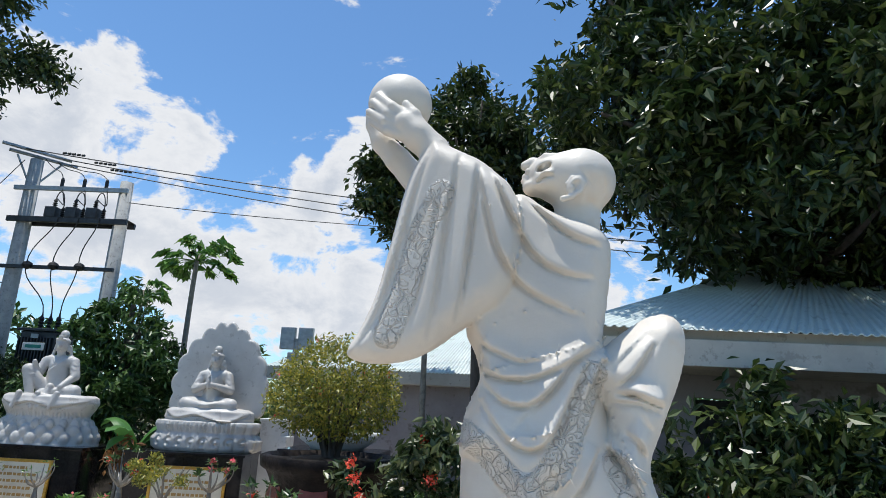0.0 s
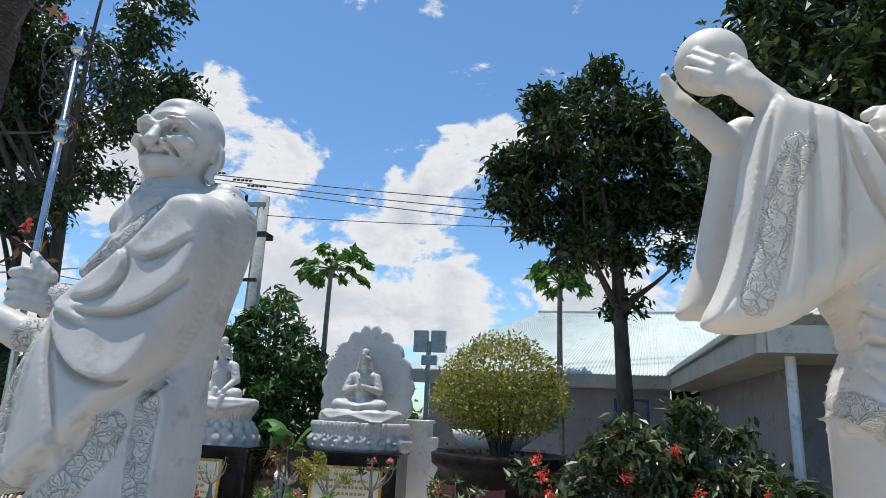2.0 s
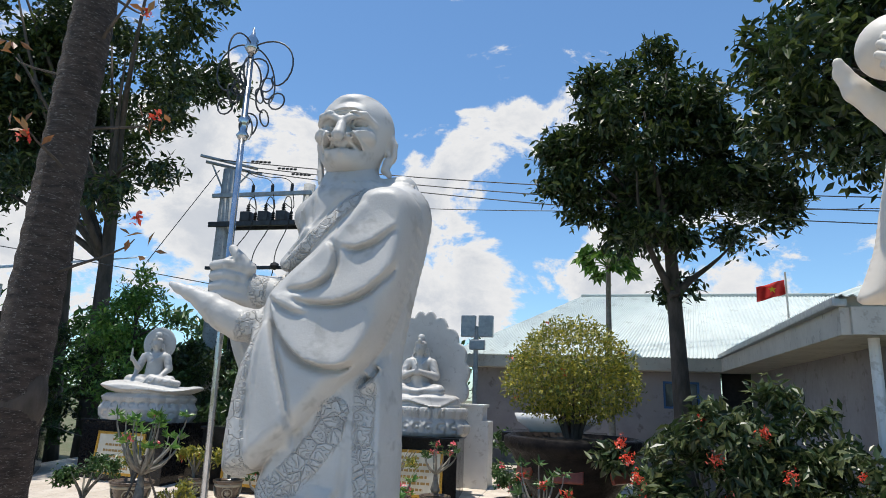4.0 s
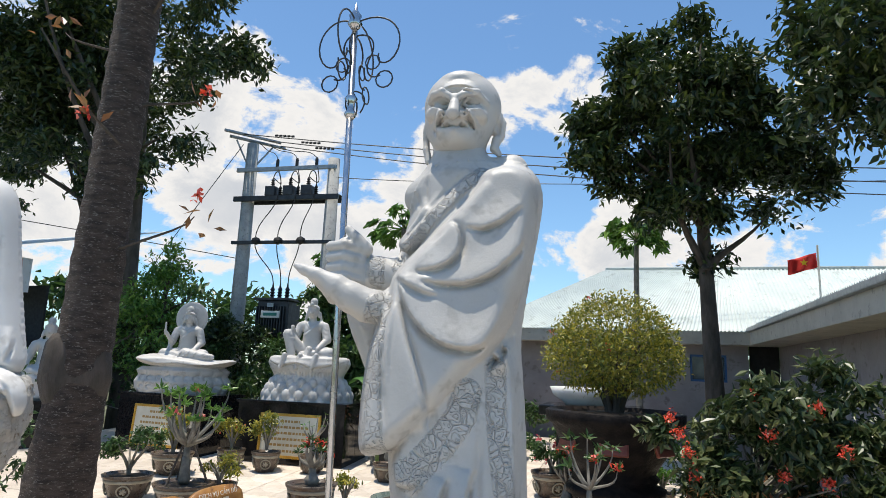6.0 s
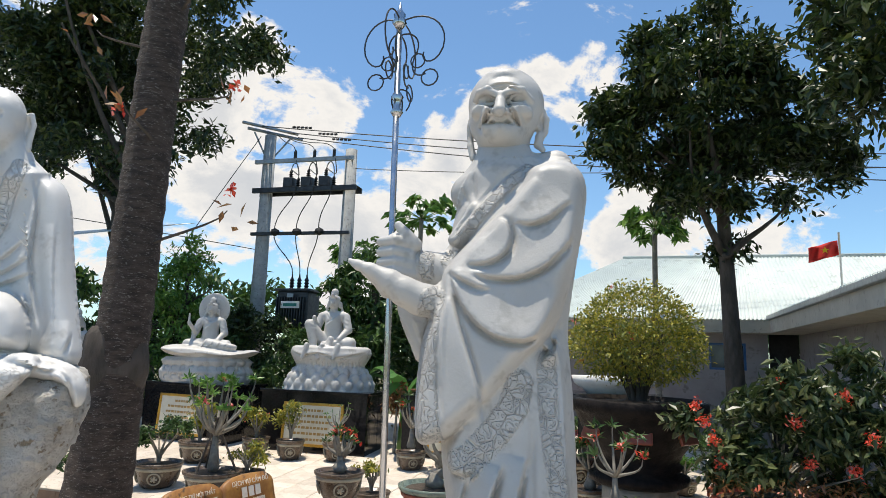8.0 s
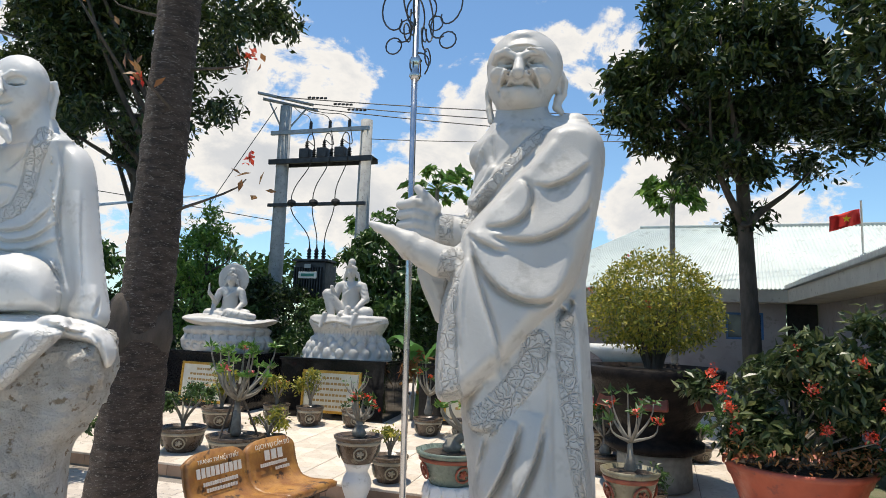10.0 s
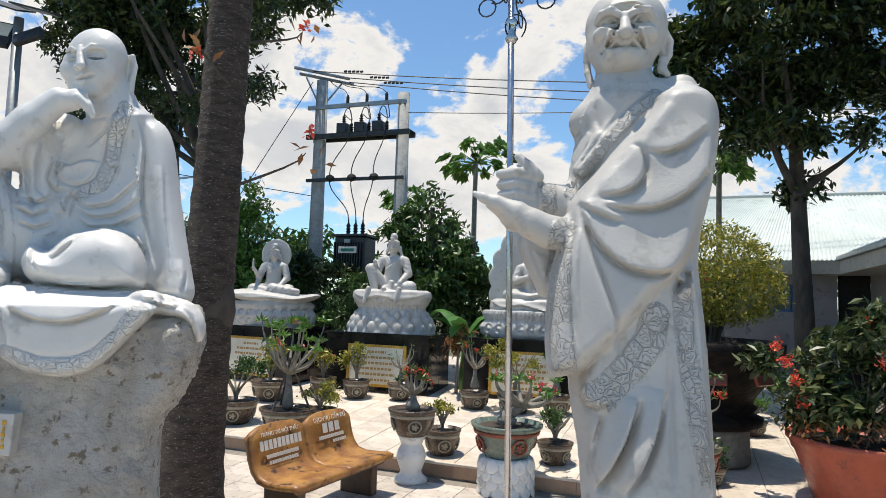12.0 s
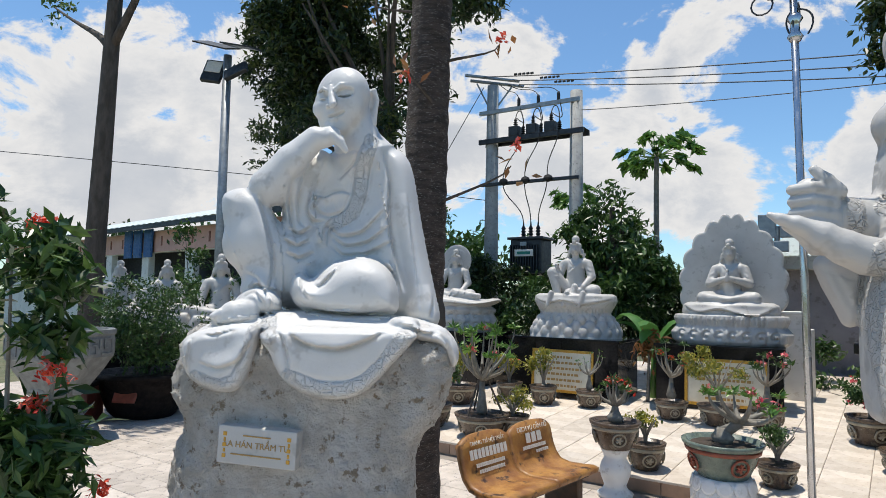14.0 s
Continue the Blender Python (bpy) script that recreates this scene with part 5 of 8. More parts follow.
stand.cap((0.067, -0.03, 2.41), (0.123, -0.05, 2.378), 0.0564, 0.0677, 0.03)
stand.cap((0.123, -0.05, 2.378), (0.189, -0.05, 2.371), 0.0677, 0.0717, 0.03)
stand.inflate(((0.086, 2.407), (0.188, 2.425), (0.249, 2.39), (0.269, 2.324), (0.258, 2.219), (0.237, 2.098), (0.211, 1.995), (0.175, 1.893), (0.126, 1.824), (0.094, 1.798), (0.02, 1.703), (-0.062, 1.616), (-0.134, 1.556), (-0.225, 1.533), (-0.237, 1.625), (-0.235, 1.745), (-0.228, 1.849), (-0.189, 1.954), (-0.18, 2.024), (-0.168, 2.07), (-0.083, 2.167), (-0.006, 2.247), (0.061, 2.335)), -0.175, 0.155, 0.06, 0.008, 0, 0.15)
stand.inflate(((-0.14, 1.55), (-0.144, 1.501), (-0.125, 1.463), (-0.082, 1.456), (-0.049, 1.47), (-0.026, 1.507), (0.007, 1.531), (0.047, 1.548), (0.079, 1.573), (0.104, 1.623), (0.108, 1.805), (0.027, 1.77), (-0.062, 1.701)), -0.165, 0.15, 0.03, 0.006, 0, 0.15)
stand.inflate(((0.103, 1.806), (0.1, 1.706), (0.108, 1.576), (0.132, 1.449), (0.171, 1.34), (0.21, 1.262), (0.213, 1.143), (0.23, 1.144), (0.228, 1.263), (0.223, 1.454), (0.217, 1.646), (0.207, 1.809), (0.184, 1.866), (0.132, 1.84)), -0.15, 0.14, 0.03, 0.008, 0, 0.15)
stand.inflate(((-0.34, 1.966), (-0.316, 1.891), (-0.282, 1.821), (-0.254, 1.759), (-0.192, 1.801), (-0.193, 1.987), (-0.261, 1.994)), -0.1, 0.06, 0.05, 0.015, 0, 0)
stand.cap((0.096, -0.09, 2.427), (0.01, -0.14, 2.347), 0.0335, 0.0324, 0.015)
stand.cap((0.01, -0.14, 2.347), (-0.074, -0.17, 2.253), 0.0324, 0.0297, 0.015)
stand.cap((-0.074, -0.17, 2.253), (-0.137, -0.185, 2.16), 0.0297, 0.0256, 0.015)
stand.cap((0.034, -0.01, 2.437), (0.181, -0.02, 2.452), 0.0448, 0.053, 0.03)
stand.cap((-0.06, -0.02, 2.429), (-0.123, -0.05, 2.342), 0.0405, 0.0436, 0.03)
stand.cap((-0.175, -0.24, 1.956), (-0.229, -0.28, 1.96), 0.0528, 0.045, 0.02)
stand.cap((-0.229, -0.28, 1.96), (-0.275, -0.29, 1.981), 0.045, 0.0415, 0.02)
stand.cap((-0.275, -0.29, 1.981), (-0.319, -0.295, 2.007), 0.0415, 0.0364, 0.02)
stand.cap((-0.319, -0.295, 2.014), (-0.381, -0.3, 2.043), 0.0329, 0.0209, 0.012)
stand.cap((-0.381, -0.3, 2.043), (-0.419, -0.3, 2.058), 0.0209, 0.014, 0.012)
stand.cap((-0.419, -0.3, 2.058), (-0.446, -0.295, 2.071), 0.014, 0.0088, 0.012)
stand.cap((-0.316, -0.27, 1.996), (-0.364, -0.265, 2.018), 0.0316, 0.0194, 0.008)
stand.cap((-0.364, -0.265, 2.018), (-0.405, -0.265, 2.042), 0.0194, 0.0124, 0.008)
stand.cap((-0.306, -0.26, 1.984), (-0.34, -0.25, 1.981), 0.0246, 0.016, 0.008)
stand.cap((-0.34, -0.25, 1.981), (-0.361, -0.25, 1.998), 0.016, 0.0124, 0.008)
stand.ell((-0.335, -0.135, 2.124), (0.0529, 0.045, 0.068), 0, 0.015)
stand.cap((-0.284, -0.165, 2.147), (-0.334, -0.185, 2.156), 0.0177, 0.0176, 0.004)
stand.cap((-0.334, -0.185, 2.156), (-0.383, -0.165, 2.154), 0.0176, 0.0159, 0.004)
stand.cap((-0.283, -0.165, 2.113), (-0.333, -0.185, 2.122), 0.0176, 0.0175, 0.004)
stand.cap((-0.333, -0.185, 2.122), (-0.381, -0.165, 2.12), 0.0175, 0.0159, 0.004)
stand.cap((-0.282, -0.165, 2.079), (-0.331, -0.185, 2.089), 0.0176, 0.0175, 0.004)
stand.cap((-0.331, -0.185, 2.089), (-0.38, -0.165, 2.086), 0.0175, 0.0159, 0.004)
stand.cap((-0.281, -0.165, 2.05), (-0.33, -0.185, 2.059), 0.0175, 0.0174, 0.004)
stand.cap((-0.33, -0.185, 2.059), (-0.379, -0.165, 2.056), 0.0174, 0.0158, 0.004)
stand.cap((-0.272, -0.16, 2.146), (-0.298, -0.17, 2.176), 0.0242, 0.0186, 0.008)
stand.cap((-0.298, -0.17, 2.176), (-0.328, -0.165, 2.209), 0.0186, 0.0141, 0.008)
stand.cap((-0.302, -0.13, 2.089), (-0.247, -0.11, 2.068), 0.049, 0.0605, 0.02)
stand.cap((-0.247, -0.11, 2.068), (-0.184, -0.08, 2.065), 0.0605, 0.0803, 0.02)
stand.lip(((-0.251, 2.148), (-0.26, 2.095), (-0.258, 2.039)), 0.012, 0.03, 0.4)
stand.lip(((-0.09, 2.063), (-0.045, 2.063), (-0.003, 2.076), (0.025, 2.098), (0.038, 2.132), (0.034, 2.176), (0.017, 2.209), (-0.014, 2.216)), 0.018, 0.06, 1.2)
stand.lip(((0.05, 2.198), (0.096, 2.186), (0.153, 2.21), (0.212, 2.265)), 0.014, 0.05, 1.2)
stand.lip(((-0.073, 2.035), (-0.01, 2.021), (0.064, 2.023), (0.138, 2.056), (0.203, 2.125), (0.25, 2.213)), 0.018, 0.06, 1.3)
stand.lip(((-0.15, 2.052), (-0.111, 2.02), (-0.057, 1.995), (-0.02, 1.99)), 0.012, 0.04, 1.1)
stand.lip(((-0.139, 2.042), (-0.119, 1.968), (-0.075, 1.908), (-0.024, 1.86), (0.034, 1.841), (0.1, 1.843), (0.164, 1.889), (0.207, 1.977)), 0.022, 0.07, 1.3)
stand.crease(((-0.158, 2.045), (-0.157, 1.95), (-0.161, 1.831), (-0.154, 1.697), (-0.129, 1.563)), 0.01, 0.008)
stand.lip(((-0.041, 1.62), (-0.039, 1.682), (-0.062, 1.764), (-0.098, 1.863), (-0.131, 1.968)), 0.016, 0.06, 1.1)
stand.lip(((-0.138, 1.715), (-0.147, 1.832), (-0.141, 1.968)), 0.008, 0.04, 0.3)
stand.crease(((0.083, 2.433), (0.0, 2.357), (-0.08, 2.263), (-0.142, 2.169), (-0.179, 2.094)), 0.007, 0.007)
stand.crease(((0.1, 2.37), (0.045, 2.322), (-0.033, 2.231), (-0.103, 2.148), (-0.159, 2.084)), 0.01, 0.008)
stand.lip(((0.103, 2.344), (0.046, 2.285), (-0.007, 2.249)), 0.01, 0.03, 0.4)
stand.crease(((-0.091, 2.398), (-0.088, 2.329), (-0.076, 2.272)), 0.008, 0.008)
stand.crease(((-0.126, 2.348), (-0.113, 2.302), (-0.09, 2.26)), 0.006, 0.006)
stand.lip(((-0.17, 2.113), (-0.159, 2.192), (-0.135, 2.268)), 0.012, 0.04, 0.4)
stand.lip(((-0.085, 2.244), (-0.117, 2.203), (-0.157, 2.15)), 0.008, 0.03, 0.4)
stand.lip(((-0.091, 1.244), (-0.051, 1.308), (-0.013, 1.388), (0.013, 1.464), (0.02, 1.505)), 0.034, 0.06, 1.0)
stand.lip(((-0.015, 1.249), (0.026, 1.313), (0.065, 1.408), (0.083, 1.487), (0.09, 1.527)), 0.034, 0.06, 1.0)
stand.lip(((-0.114, 1.288), (-0.094, 1.383), (-0.075, 1.459)), 0.02, 0.05, 1.0)
stand.crease(((0.106, 1.643), (0.106, 1.454), (0.112, 1.253)), 0.014, 0.01)
stand.lip(((0.222, 1.313), (0.212, 1.453), (0.198, 1.645), (0.19, 1.842)), 0.008, 0.025, 0.5)
stand.lip(((0.219, 1.962), (0.19, 1.912), (0.21, 1.859), (0.194, 1.8)), 0.016, 0.025, 1.2)
stand.lip(((0.158, 1.866), (0.177, 1.841), (0.148, 1.799)), 0.016, 0.025, 1.2)
stand.lip(((0.2, 1.925), (0.219, 1.875), (0.207, 1.809)), 0.016, 0.025, 1.2)
stand.lip(((0.132, 1.84), (0.151, 1.821), (0.129, 1.787)), 0.016, 0.025, 1.2)
stand.lip(((-0.321, 1.925), (-0.291, 1.871), (-0.26, 1.789)), 0.008, 0.03, 0.4)
stand.lip(((-0.294, 1.953), (-0.264, 1.89), (-0.234, 1.817)), 0.008, 0.03, 0.4)
stand.scrolls(((0.089, 2.402), (0.022, 2.339), (-0.057, 2.247), (-0.122, 2.159), (-0.166, 2.095)), 0.0452)
stand.scrolls(((-0.184, 1.969), (-0.196, 1.917), (-0.2, 1.797), (-0.193, 1.695), (-0.176, 1.563)), 0.0725)
stand.scrolls(((0.067, 1.723), (0.052, 1.658), (0.006, 1.596), (-0.057, 1.523), (-0.097, 1.5)), 0.086)
stand.scrolls(((0.144, 1.798), (0.149, 1.676), (0.163, 1.547), (0.184, 1.422), (0.208, 1.299)), 0.0613)
stand.scrolls(((-0.235, 2.114), (-0.229, 2.049)), 0.0484)
stand.cap((-0.026, -0.2, 0.993), (-0.042, -0.3, 0.996), 0.0665, 0.0508, 0.03)
stand.cap((0.129, -0.2, 1.006), (0.124, -0.3, 1.011), 0.0665, 0.0508, 0.03)
stand.ell((0.056, -0.1, 0.905), (0.2932, 0.26, 0.0586), 0, 0.03)
face = Clay((-0.22, -0.26, 2.36), (0.26, 0.16, 2.86), 0.004)
face.ell((0.008, -0.02, 2.67), (0.1322, 0.125, 0.128), 0, 0.02)
face.ell((-0.004, -0.045, 2.596), (0.113, 0.112, 0.0945), 0, 0.025)
face.ell((-0.007, -0.085, 2.541), (0.0801, 0.085, 0.0601), 0, 0.02)
face.cap((0.002, -0.005, 2.556), (0.003, -0.01, 2.431), 0.0871, 0.0936, 0.02)
face.lip(((-0.04, 2.489), (-0.048, 2.434), (-0.038, 2.385)), 0.008, 0.02, 0.8)
face.lip(((0.046, 2.389), (0.032, 2.442), (0.039, 2.487)), 0.008, 0.02, 0.8)
face.ell((0.003, -0.06, 2.749), (0.0628, 0.06, 0.0293), 0, 0.02)
face.ell((-0.054, -0.168, 2.635), (0.0413, 0.05, 0.0295), 0, 0.01, True)
face.ell((0.049, -0.165, 2.637), (0.0433, 0.05, 0.0295), 0, 0.01, True)
face.ell((-0.052, -0.118, 2.656), (0.0302, 0.028, 0.0222), 0, 0.006)
face.ell((0.046, -0.115, 2.659), (0.0303, 0.028, 0.0222), 0, 0.006)
face.cap((-0.094, -0.118, 2.652), (-0.078, -0.148, 2.666), 0.0101, 0.012, 0.008)
face.cap((-0.078, -0.148, 2.666), (-0.051, -0.166, 2.669), 0.012, 0.0129, 0.008)
face.cap((-0.051, -0.166, 2.669), (-0.018, -0.166, 2.65), 0.0129, 0.0118, 0.008)
face.cap((0.001, -0.166, 2.65), (0.028, -0.166, 2.668), 0.0118, 0.0129, 0.008)
face.cap((0.028, -0.166, 2.668), (0.062, -0.15, 2.672), 0.0129, 0.013, 0.008)
face.cap((0.062, -0.15, 2.672), (0.093, -0.108, 2.652), 0.013, 0.0101, 0.008)
face.cap((-0.08, -0.122, 2.652), (-0.065, -0.14, 2.659), 0.006, 0.0068, 0.003)
face.cap((-0.065, -0.14, 2.659), (-0.04, -0.146, 2.658), 0.0068, 0.0068, 0.003)
face.cap((-0.04, -0.146, 2.658), (-0.023, -0.138, 2.643), 0.0068, 0.006, 0.003)
face.cap((-0.08, -0.125, 2.646), (-0.057, -0.14, 2.629), 0.0044, 0.0052, 0.003)
face.cap((-0.057, -0.14, 2.629), (-0.034, -0.144, 2.629), 0.0052, 0.0052, 0.003)
face.cap((-0.034, -0.144, 2.629), (-0.023, -0.14, 2.64), 0.0052, 0.0044, 0.003)
face.cap((0.018, -0.138, 2.642), (0.032, -0.146, 2.655), 0.006, 0.0068, 0.003)
face.cap((0.032, -0.146, 2.655), (0.058, -0.14, 2.659), 0.0068, 0.0068, 0.003)
face.cap((0.058, -0.14, 2.659), (0.078, -0.118, 2.646), 0.0068, 0.006, 0.003)
face.cap((0.018, -0.14, 2.639), (0.033, -0.142, 2.628), 0.0044, 0.0052, 0.003)
face.cap((0.033, -0.142, 2.628), (0.059, -0.138, 2.627), 0.0052, 0.0052, 0.003)
face.cap((0.059, -0.138, 2.627), (0.078, -0.12, 2.644), 0.0052, 0.0044, 0.003)
face.ell((-0.051, -0.15, 2.644), (0.0079, 0.008, 0.0079), 0, 0.002, True)
face.ell((0.046, -0.147, 2.645), (0.0079, 0.008, 0.0079), 0, 0.002, True)
face.cap((-0.008, -0.158, 2.657), (-0.008, -0.178, 2.621), 0.0119, 0.0147, 0.008)
face.cap((-0.008, -0.178, 2.621), (-0.009, -0.2, 2.583), 0.0147, 0.0212, 0.008)
face.ell((-0.035, -0.165, 2.591), (0.0166, 0.02, 0.0137), 0, 0.006)
face.ell((0.018, -0.165, 2.591), (0.0166, 0.02, 0.0137), 0, 0.006)
face.ell((-0.023, -0.182, 2.574), (0.0087, 0.014, 0.0068), 0, 0.003, True)
face.ell((0.008, -0.182, 2.573), (0.0087, 0.014, 0.0068), 0, 0.003, True)
face.ell((-0.072, -0.132, 2.605), (0.0338, 0.036, 0.0258), 20, 0.014)
face.ell((0.063, -0.128, 2.605), (0.0378, 0.036, 0.0278), -20, 0.014)
face.cap((-0.064, -0.12, 2.563), (-0.035, -0.148, 2.571), 0.0079, 0.0108, 0.008)
face.cap((-0.035, -0.148, 2.571), (-0.009, -0.158, 2.574), 0.0108, 0.0117, 0.008)
face.cap((-0.009, -0.158, 2.574), (0.019, -0.148, 2.571), 0.0117, 0.0108, 0.008)
face.cap((0.019, -0.148, 2.571), (0.045, -0.115, 2.566), 0.0108, 0.0079, 0.008)
face.crease(((-0.055, 2.553), (-0.029, 2.56), (-0.007, 2.563), (0.015, 2.561), (0.038, 2.551)), 0.024, 0.007)
face.cap((-0.032, -0.155, 2.544), (-0.006, -0.166, 2.536), 0.0078, 0.0116, 0.005)
face.cap((-0.006, -0.166, 2.536), (0.023, -0.15, 2.545), 0.0116, 0.0078, 0.005)
face.ell((-0.003, -0.135, 2.522), (0.0391, 0.03, 0.0235), 0, 0.02)
face.lip(((-0.07, 2.553), (-0.057, 2.576), (-0.037, 2.603)), 0.018, 0.022, 1.0)
face.lip(((0.018, 2.605), (0.045, 2.581), (0.061, 2.554)), 0.018, 0.022, 1.0)
face.lip(((-0.087, 2.577), (-0.07, 2.557), (-0.064, 2.524)), 0.012, 0.018, 0.9)
face.lip(((0.089, 2.559), (0.074, 2.534), (0.062, 2.511)), 0.012, 0.018, 0.9)
face.lip(((-0.05, 2.694), (-0.015, 2.698), (0.028, 2.697), (0.058, 2.688)), 0.011, 0.013, 1.0)
face.lip(((-0.05, 2.684), (-0.015, 2.688), (0.028, 2.687), (0.058, 2.678)), 0.011, 0.013, 1.0)
face.lip(((-0.05, 2.674), (-0.014, 2.679), (0.028, 2.677), (0.058, 2.668)), 0.011, 0.013, 1.0)
face.lip(((-0.041, 2.615), (-0.067, 2.612), (-0.088, 2.624)), 0.01, 0.01, 1.0)
face.lip(((0.084, 2.621), (0.055, 2.61), (0.026, 2.615)), 0.01, 0.01, 1.0)
face.crease(((-0.051, 2.709), (-0.025, 2.73), (0.013, 2.735), (0.054, 2.718)), 0.003, 0.008)
face.ell((0.131, -0.015, 2.601), (0.0229, 0.022, 0.05), 8, 0.006)
face.ell((0.135, -0.042, 2.594), (0.0113, 0.016, 0.0288), 8, 0.004, True)
face.cap((0.116, -0.03, 2.632), (0.135, -0.03, 2.644), 0.0083, 0.0094, 0.004)
face.cap((0.135, -0.03, 2.644), (0.149, -0.03, 2.615), 0.0094, 0.0093, 0.004)
face.cap((0.149, -0.03, 2.615), (0.145, -0.03, 2.57), 0.0093, 0.0093, 0.004)
face.cap((0.145, -0.03, 2.57), (0.126, -0.03, 2.538), 0.0093, 0.0103, 0.004)
face.cap((0.124, -0.03, 2.554), (0.12, -0.04, 2.521), 0.0144, 0.0143, 0.006)
face.cap((0.12, -0.04, 2.521), (0.136, -0.045, 2.5), 0.0143, 0.0101, 0.006)
face.ell((-0.118, 0.005, 2.593), (0.0126, 0.02, 0.0461), 0, 0.006)
face.cap((-0.117, -0.0, 2.571), (-0.114, -0.01, 2.525), 0.0104, 0.0114, 0.006)
face.cap((-0.114, -0.01, 2.525), (-0.103, -0.02, 2.481), 0.0114, 0.0133, 0.006)
ob = new("standing_statue", stand.mesh("standing_statue", marble_mat, (face,)))
ob.matrix_world = pose(-1.83, 1.88, 0, 0, 0, 10.37)
tagged(ob, "white marble standing old monk statue in carved robes", "statue")

# Seated figure on a rock
sit = Clay((-0.62, -0.66, 1.3), (0.56, 0.34, 2.62), 0.0062)
sit.inflate(((0.064, 2.517), (0.184, 2.501), (0.261, 2.465), (0.296, 2.375), (0.318, 2.229), (0.351, 2.036), (0.389, 1.845), (0.414, 1.737), (0.226, 1.718), (-0.108, 1.724), (-0.258, 1.772), (-0.288, 1.932), (-0.283, 2.133), (-0.262, 2.259), (-0.228, 2.36), (-0.168, 2.44), (-0.082, 2.463), (-0.009, 2.502)), 0.06, 0.14, 0.12, 0.02, 0, 0.1)
sit.cap((0.05, 0.03, 2.527), (0.067, 0.04, 2.463), 0.0927, 0.1335, 0.03)
sit.inflate(((0.139, 2.488), (0.205, 2.486), (0.257, 2.456), (0.294, 2.38), (0.32, 2.199), (0.354, 2.009), (0.388, 1.845), (0.415, 1.716), (0.326, 1.681), (0.227, 1.744), (0.247, 1.878), (0.197, 2.032), (0.17, 2.176), (0.134, 2.322)), 0.05, 0.16, 0.08, 0.012, 0, 0.15)
sit.inflate(((-0.257, 2.262), (-0.223, 2.349), (-0.152, 2.422), (-0.068, 2.44), (-0.111, 2.347), (-0.127, 2.249), (-0.118, 2.126), (-0.079, 2.029), (-0.109, 1.969), (-0.185, 1.951), (-0.231, 2.016), (-0.26, 2.127), (-0.28, 2.201)), -0.02, 0.09, 0.05, 0.012, 0.0, 0.0)
sit.cap((-0.13, 0.0, 2.387), (-0.271, -0.08, 2.3), 0.0877, 0.0816, 0.02)
sit.cap((-0.271, -0.08, 2.3), (-0.334, -0.13, 2.28), 0.0816, 0.0758, 0.02)
sit.cap((-0.328, -0.14, 2.296), (-0.232, -0.15, 2.397), 0.0781, 0.0672, 0.02)
sit.cap((-0.232, -0.15, 2.397), (-0.136, -0.16, 2.487), 0.0672, 0.0517, 0.02)
sit.ell((-0.089, -0.165, 2.489), (0.066, 0.035, 0.044), 20, 0.012)
sit.cap((-0.065, -0.19, 2.492), (-0.027, -0.19, 2.462), 0.0217, 0.018, 0.004)
sit.cap((-0.027, -0.19, 2.462), (-0.003, -0.19, 2.426), 0.018, 0.0119, 0.004)
sit.cap((-0.058, -0.168, 2.492), (-0.027, -0.168, 2.472), 0.0219, 0.0181, 0.004)
sit.cap((-0.027, -0.168, 2.472), (-0.008, -0.168, 2.443), 0.0181, 0.012, 0.004)
sit.cap((-0.052, -0.14600000000000002, 2.492), (-0.028, -0.14600000000000002, 2.482), 0.022, 0.0183, 0.004)
sit.cap((-0.028, -0.14600000000000002, 2.482), (-0.013, -0.14600000000000002, 2.46), 0.0183, 0.0121, 0.004)
sit.cap((-0.045, -0.124, 2.493), (-0.028, -0.124, 2.492), 0.0222, 0.0184, 0.004)
sit.cap((-0.028, -0.124, 2.492), (-0.018, -0.124, 2.477), 0.0184, 0.0123, 0.004)
sit.inflate(((-0.537, 2.242), (-0.511, 2.275), (-0.441, 2.294), (-0.368, 2.273), (-0.317, 2.215), (-0.278, 2.115), (-0.25, 1.997), (-0.243, 1.869), (-0.26, 1.769), (-0.383, 1.747), (-0.444, 1.83), (-0.419, 1.925), (-0.472, 2.044), (-0.52, 2.128)), -0.1, 0.115, 0.09, 0.02, 0.0, 0.0)
sit.cap((-0.396, -0.1, 2.051), (-0.266, 0.0, 1.958), 0.1278, 0.1811, 0.04)
sit.cap((-0.373, -0.26, 1.768), (-0.438, -0.29, 1.756), 0.048, 0.0409, 0.015)
sit.cap((-0.438, -0.29, 1.756), (-0.491, -0.31, 1.739), 0.0409, 0.0241, 0.015)
sit.cap((-0.483, -0.32, 1.756), (-0.508, -0.34, 1.74), 0.0156, 0.012, 0.004)
sit.cap((-0.491, -0.304, 1.748), (-0.502, -0.324, 1.735), 0.0157, 0.012, 0.004)
sit.cap((-0.498, -0.28800000000000003, 1.741), (-0.496, -0.30800000000000005, 1.73), 0.0158, 0.0121, 0.004)
sit.cap((-0.506, -0.272, 1.733), (-0.49, -0.29200000000000004, 1.725), 0.0159, 0.0121, 0.004)
sit.cap((-0.513, -0.256, 1.725), (-0.483, -0.276, 1.72), 0.016, 0.0122, 0.004)
sit.inflate(((-0.459, 1.78), (-0.408, 1.842), (-0.34, 1.866), (-0.258, 1.834), (-0.233, 1.772), (-0.3, 1.743), (-0.358, 1.76), (-0.383, 1.795)), -0.2, 0.09, 0.05, 0.012, 0.0, 0.0)
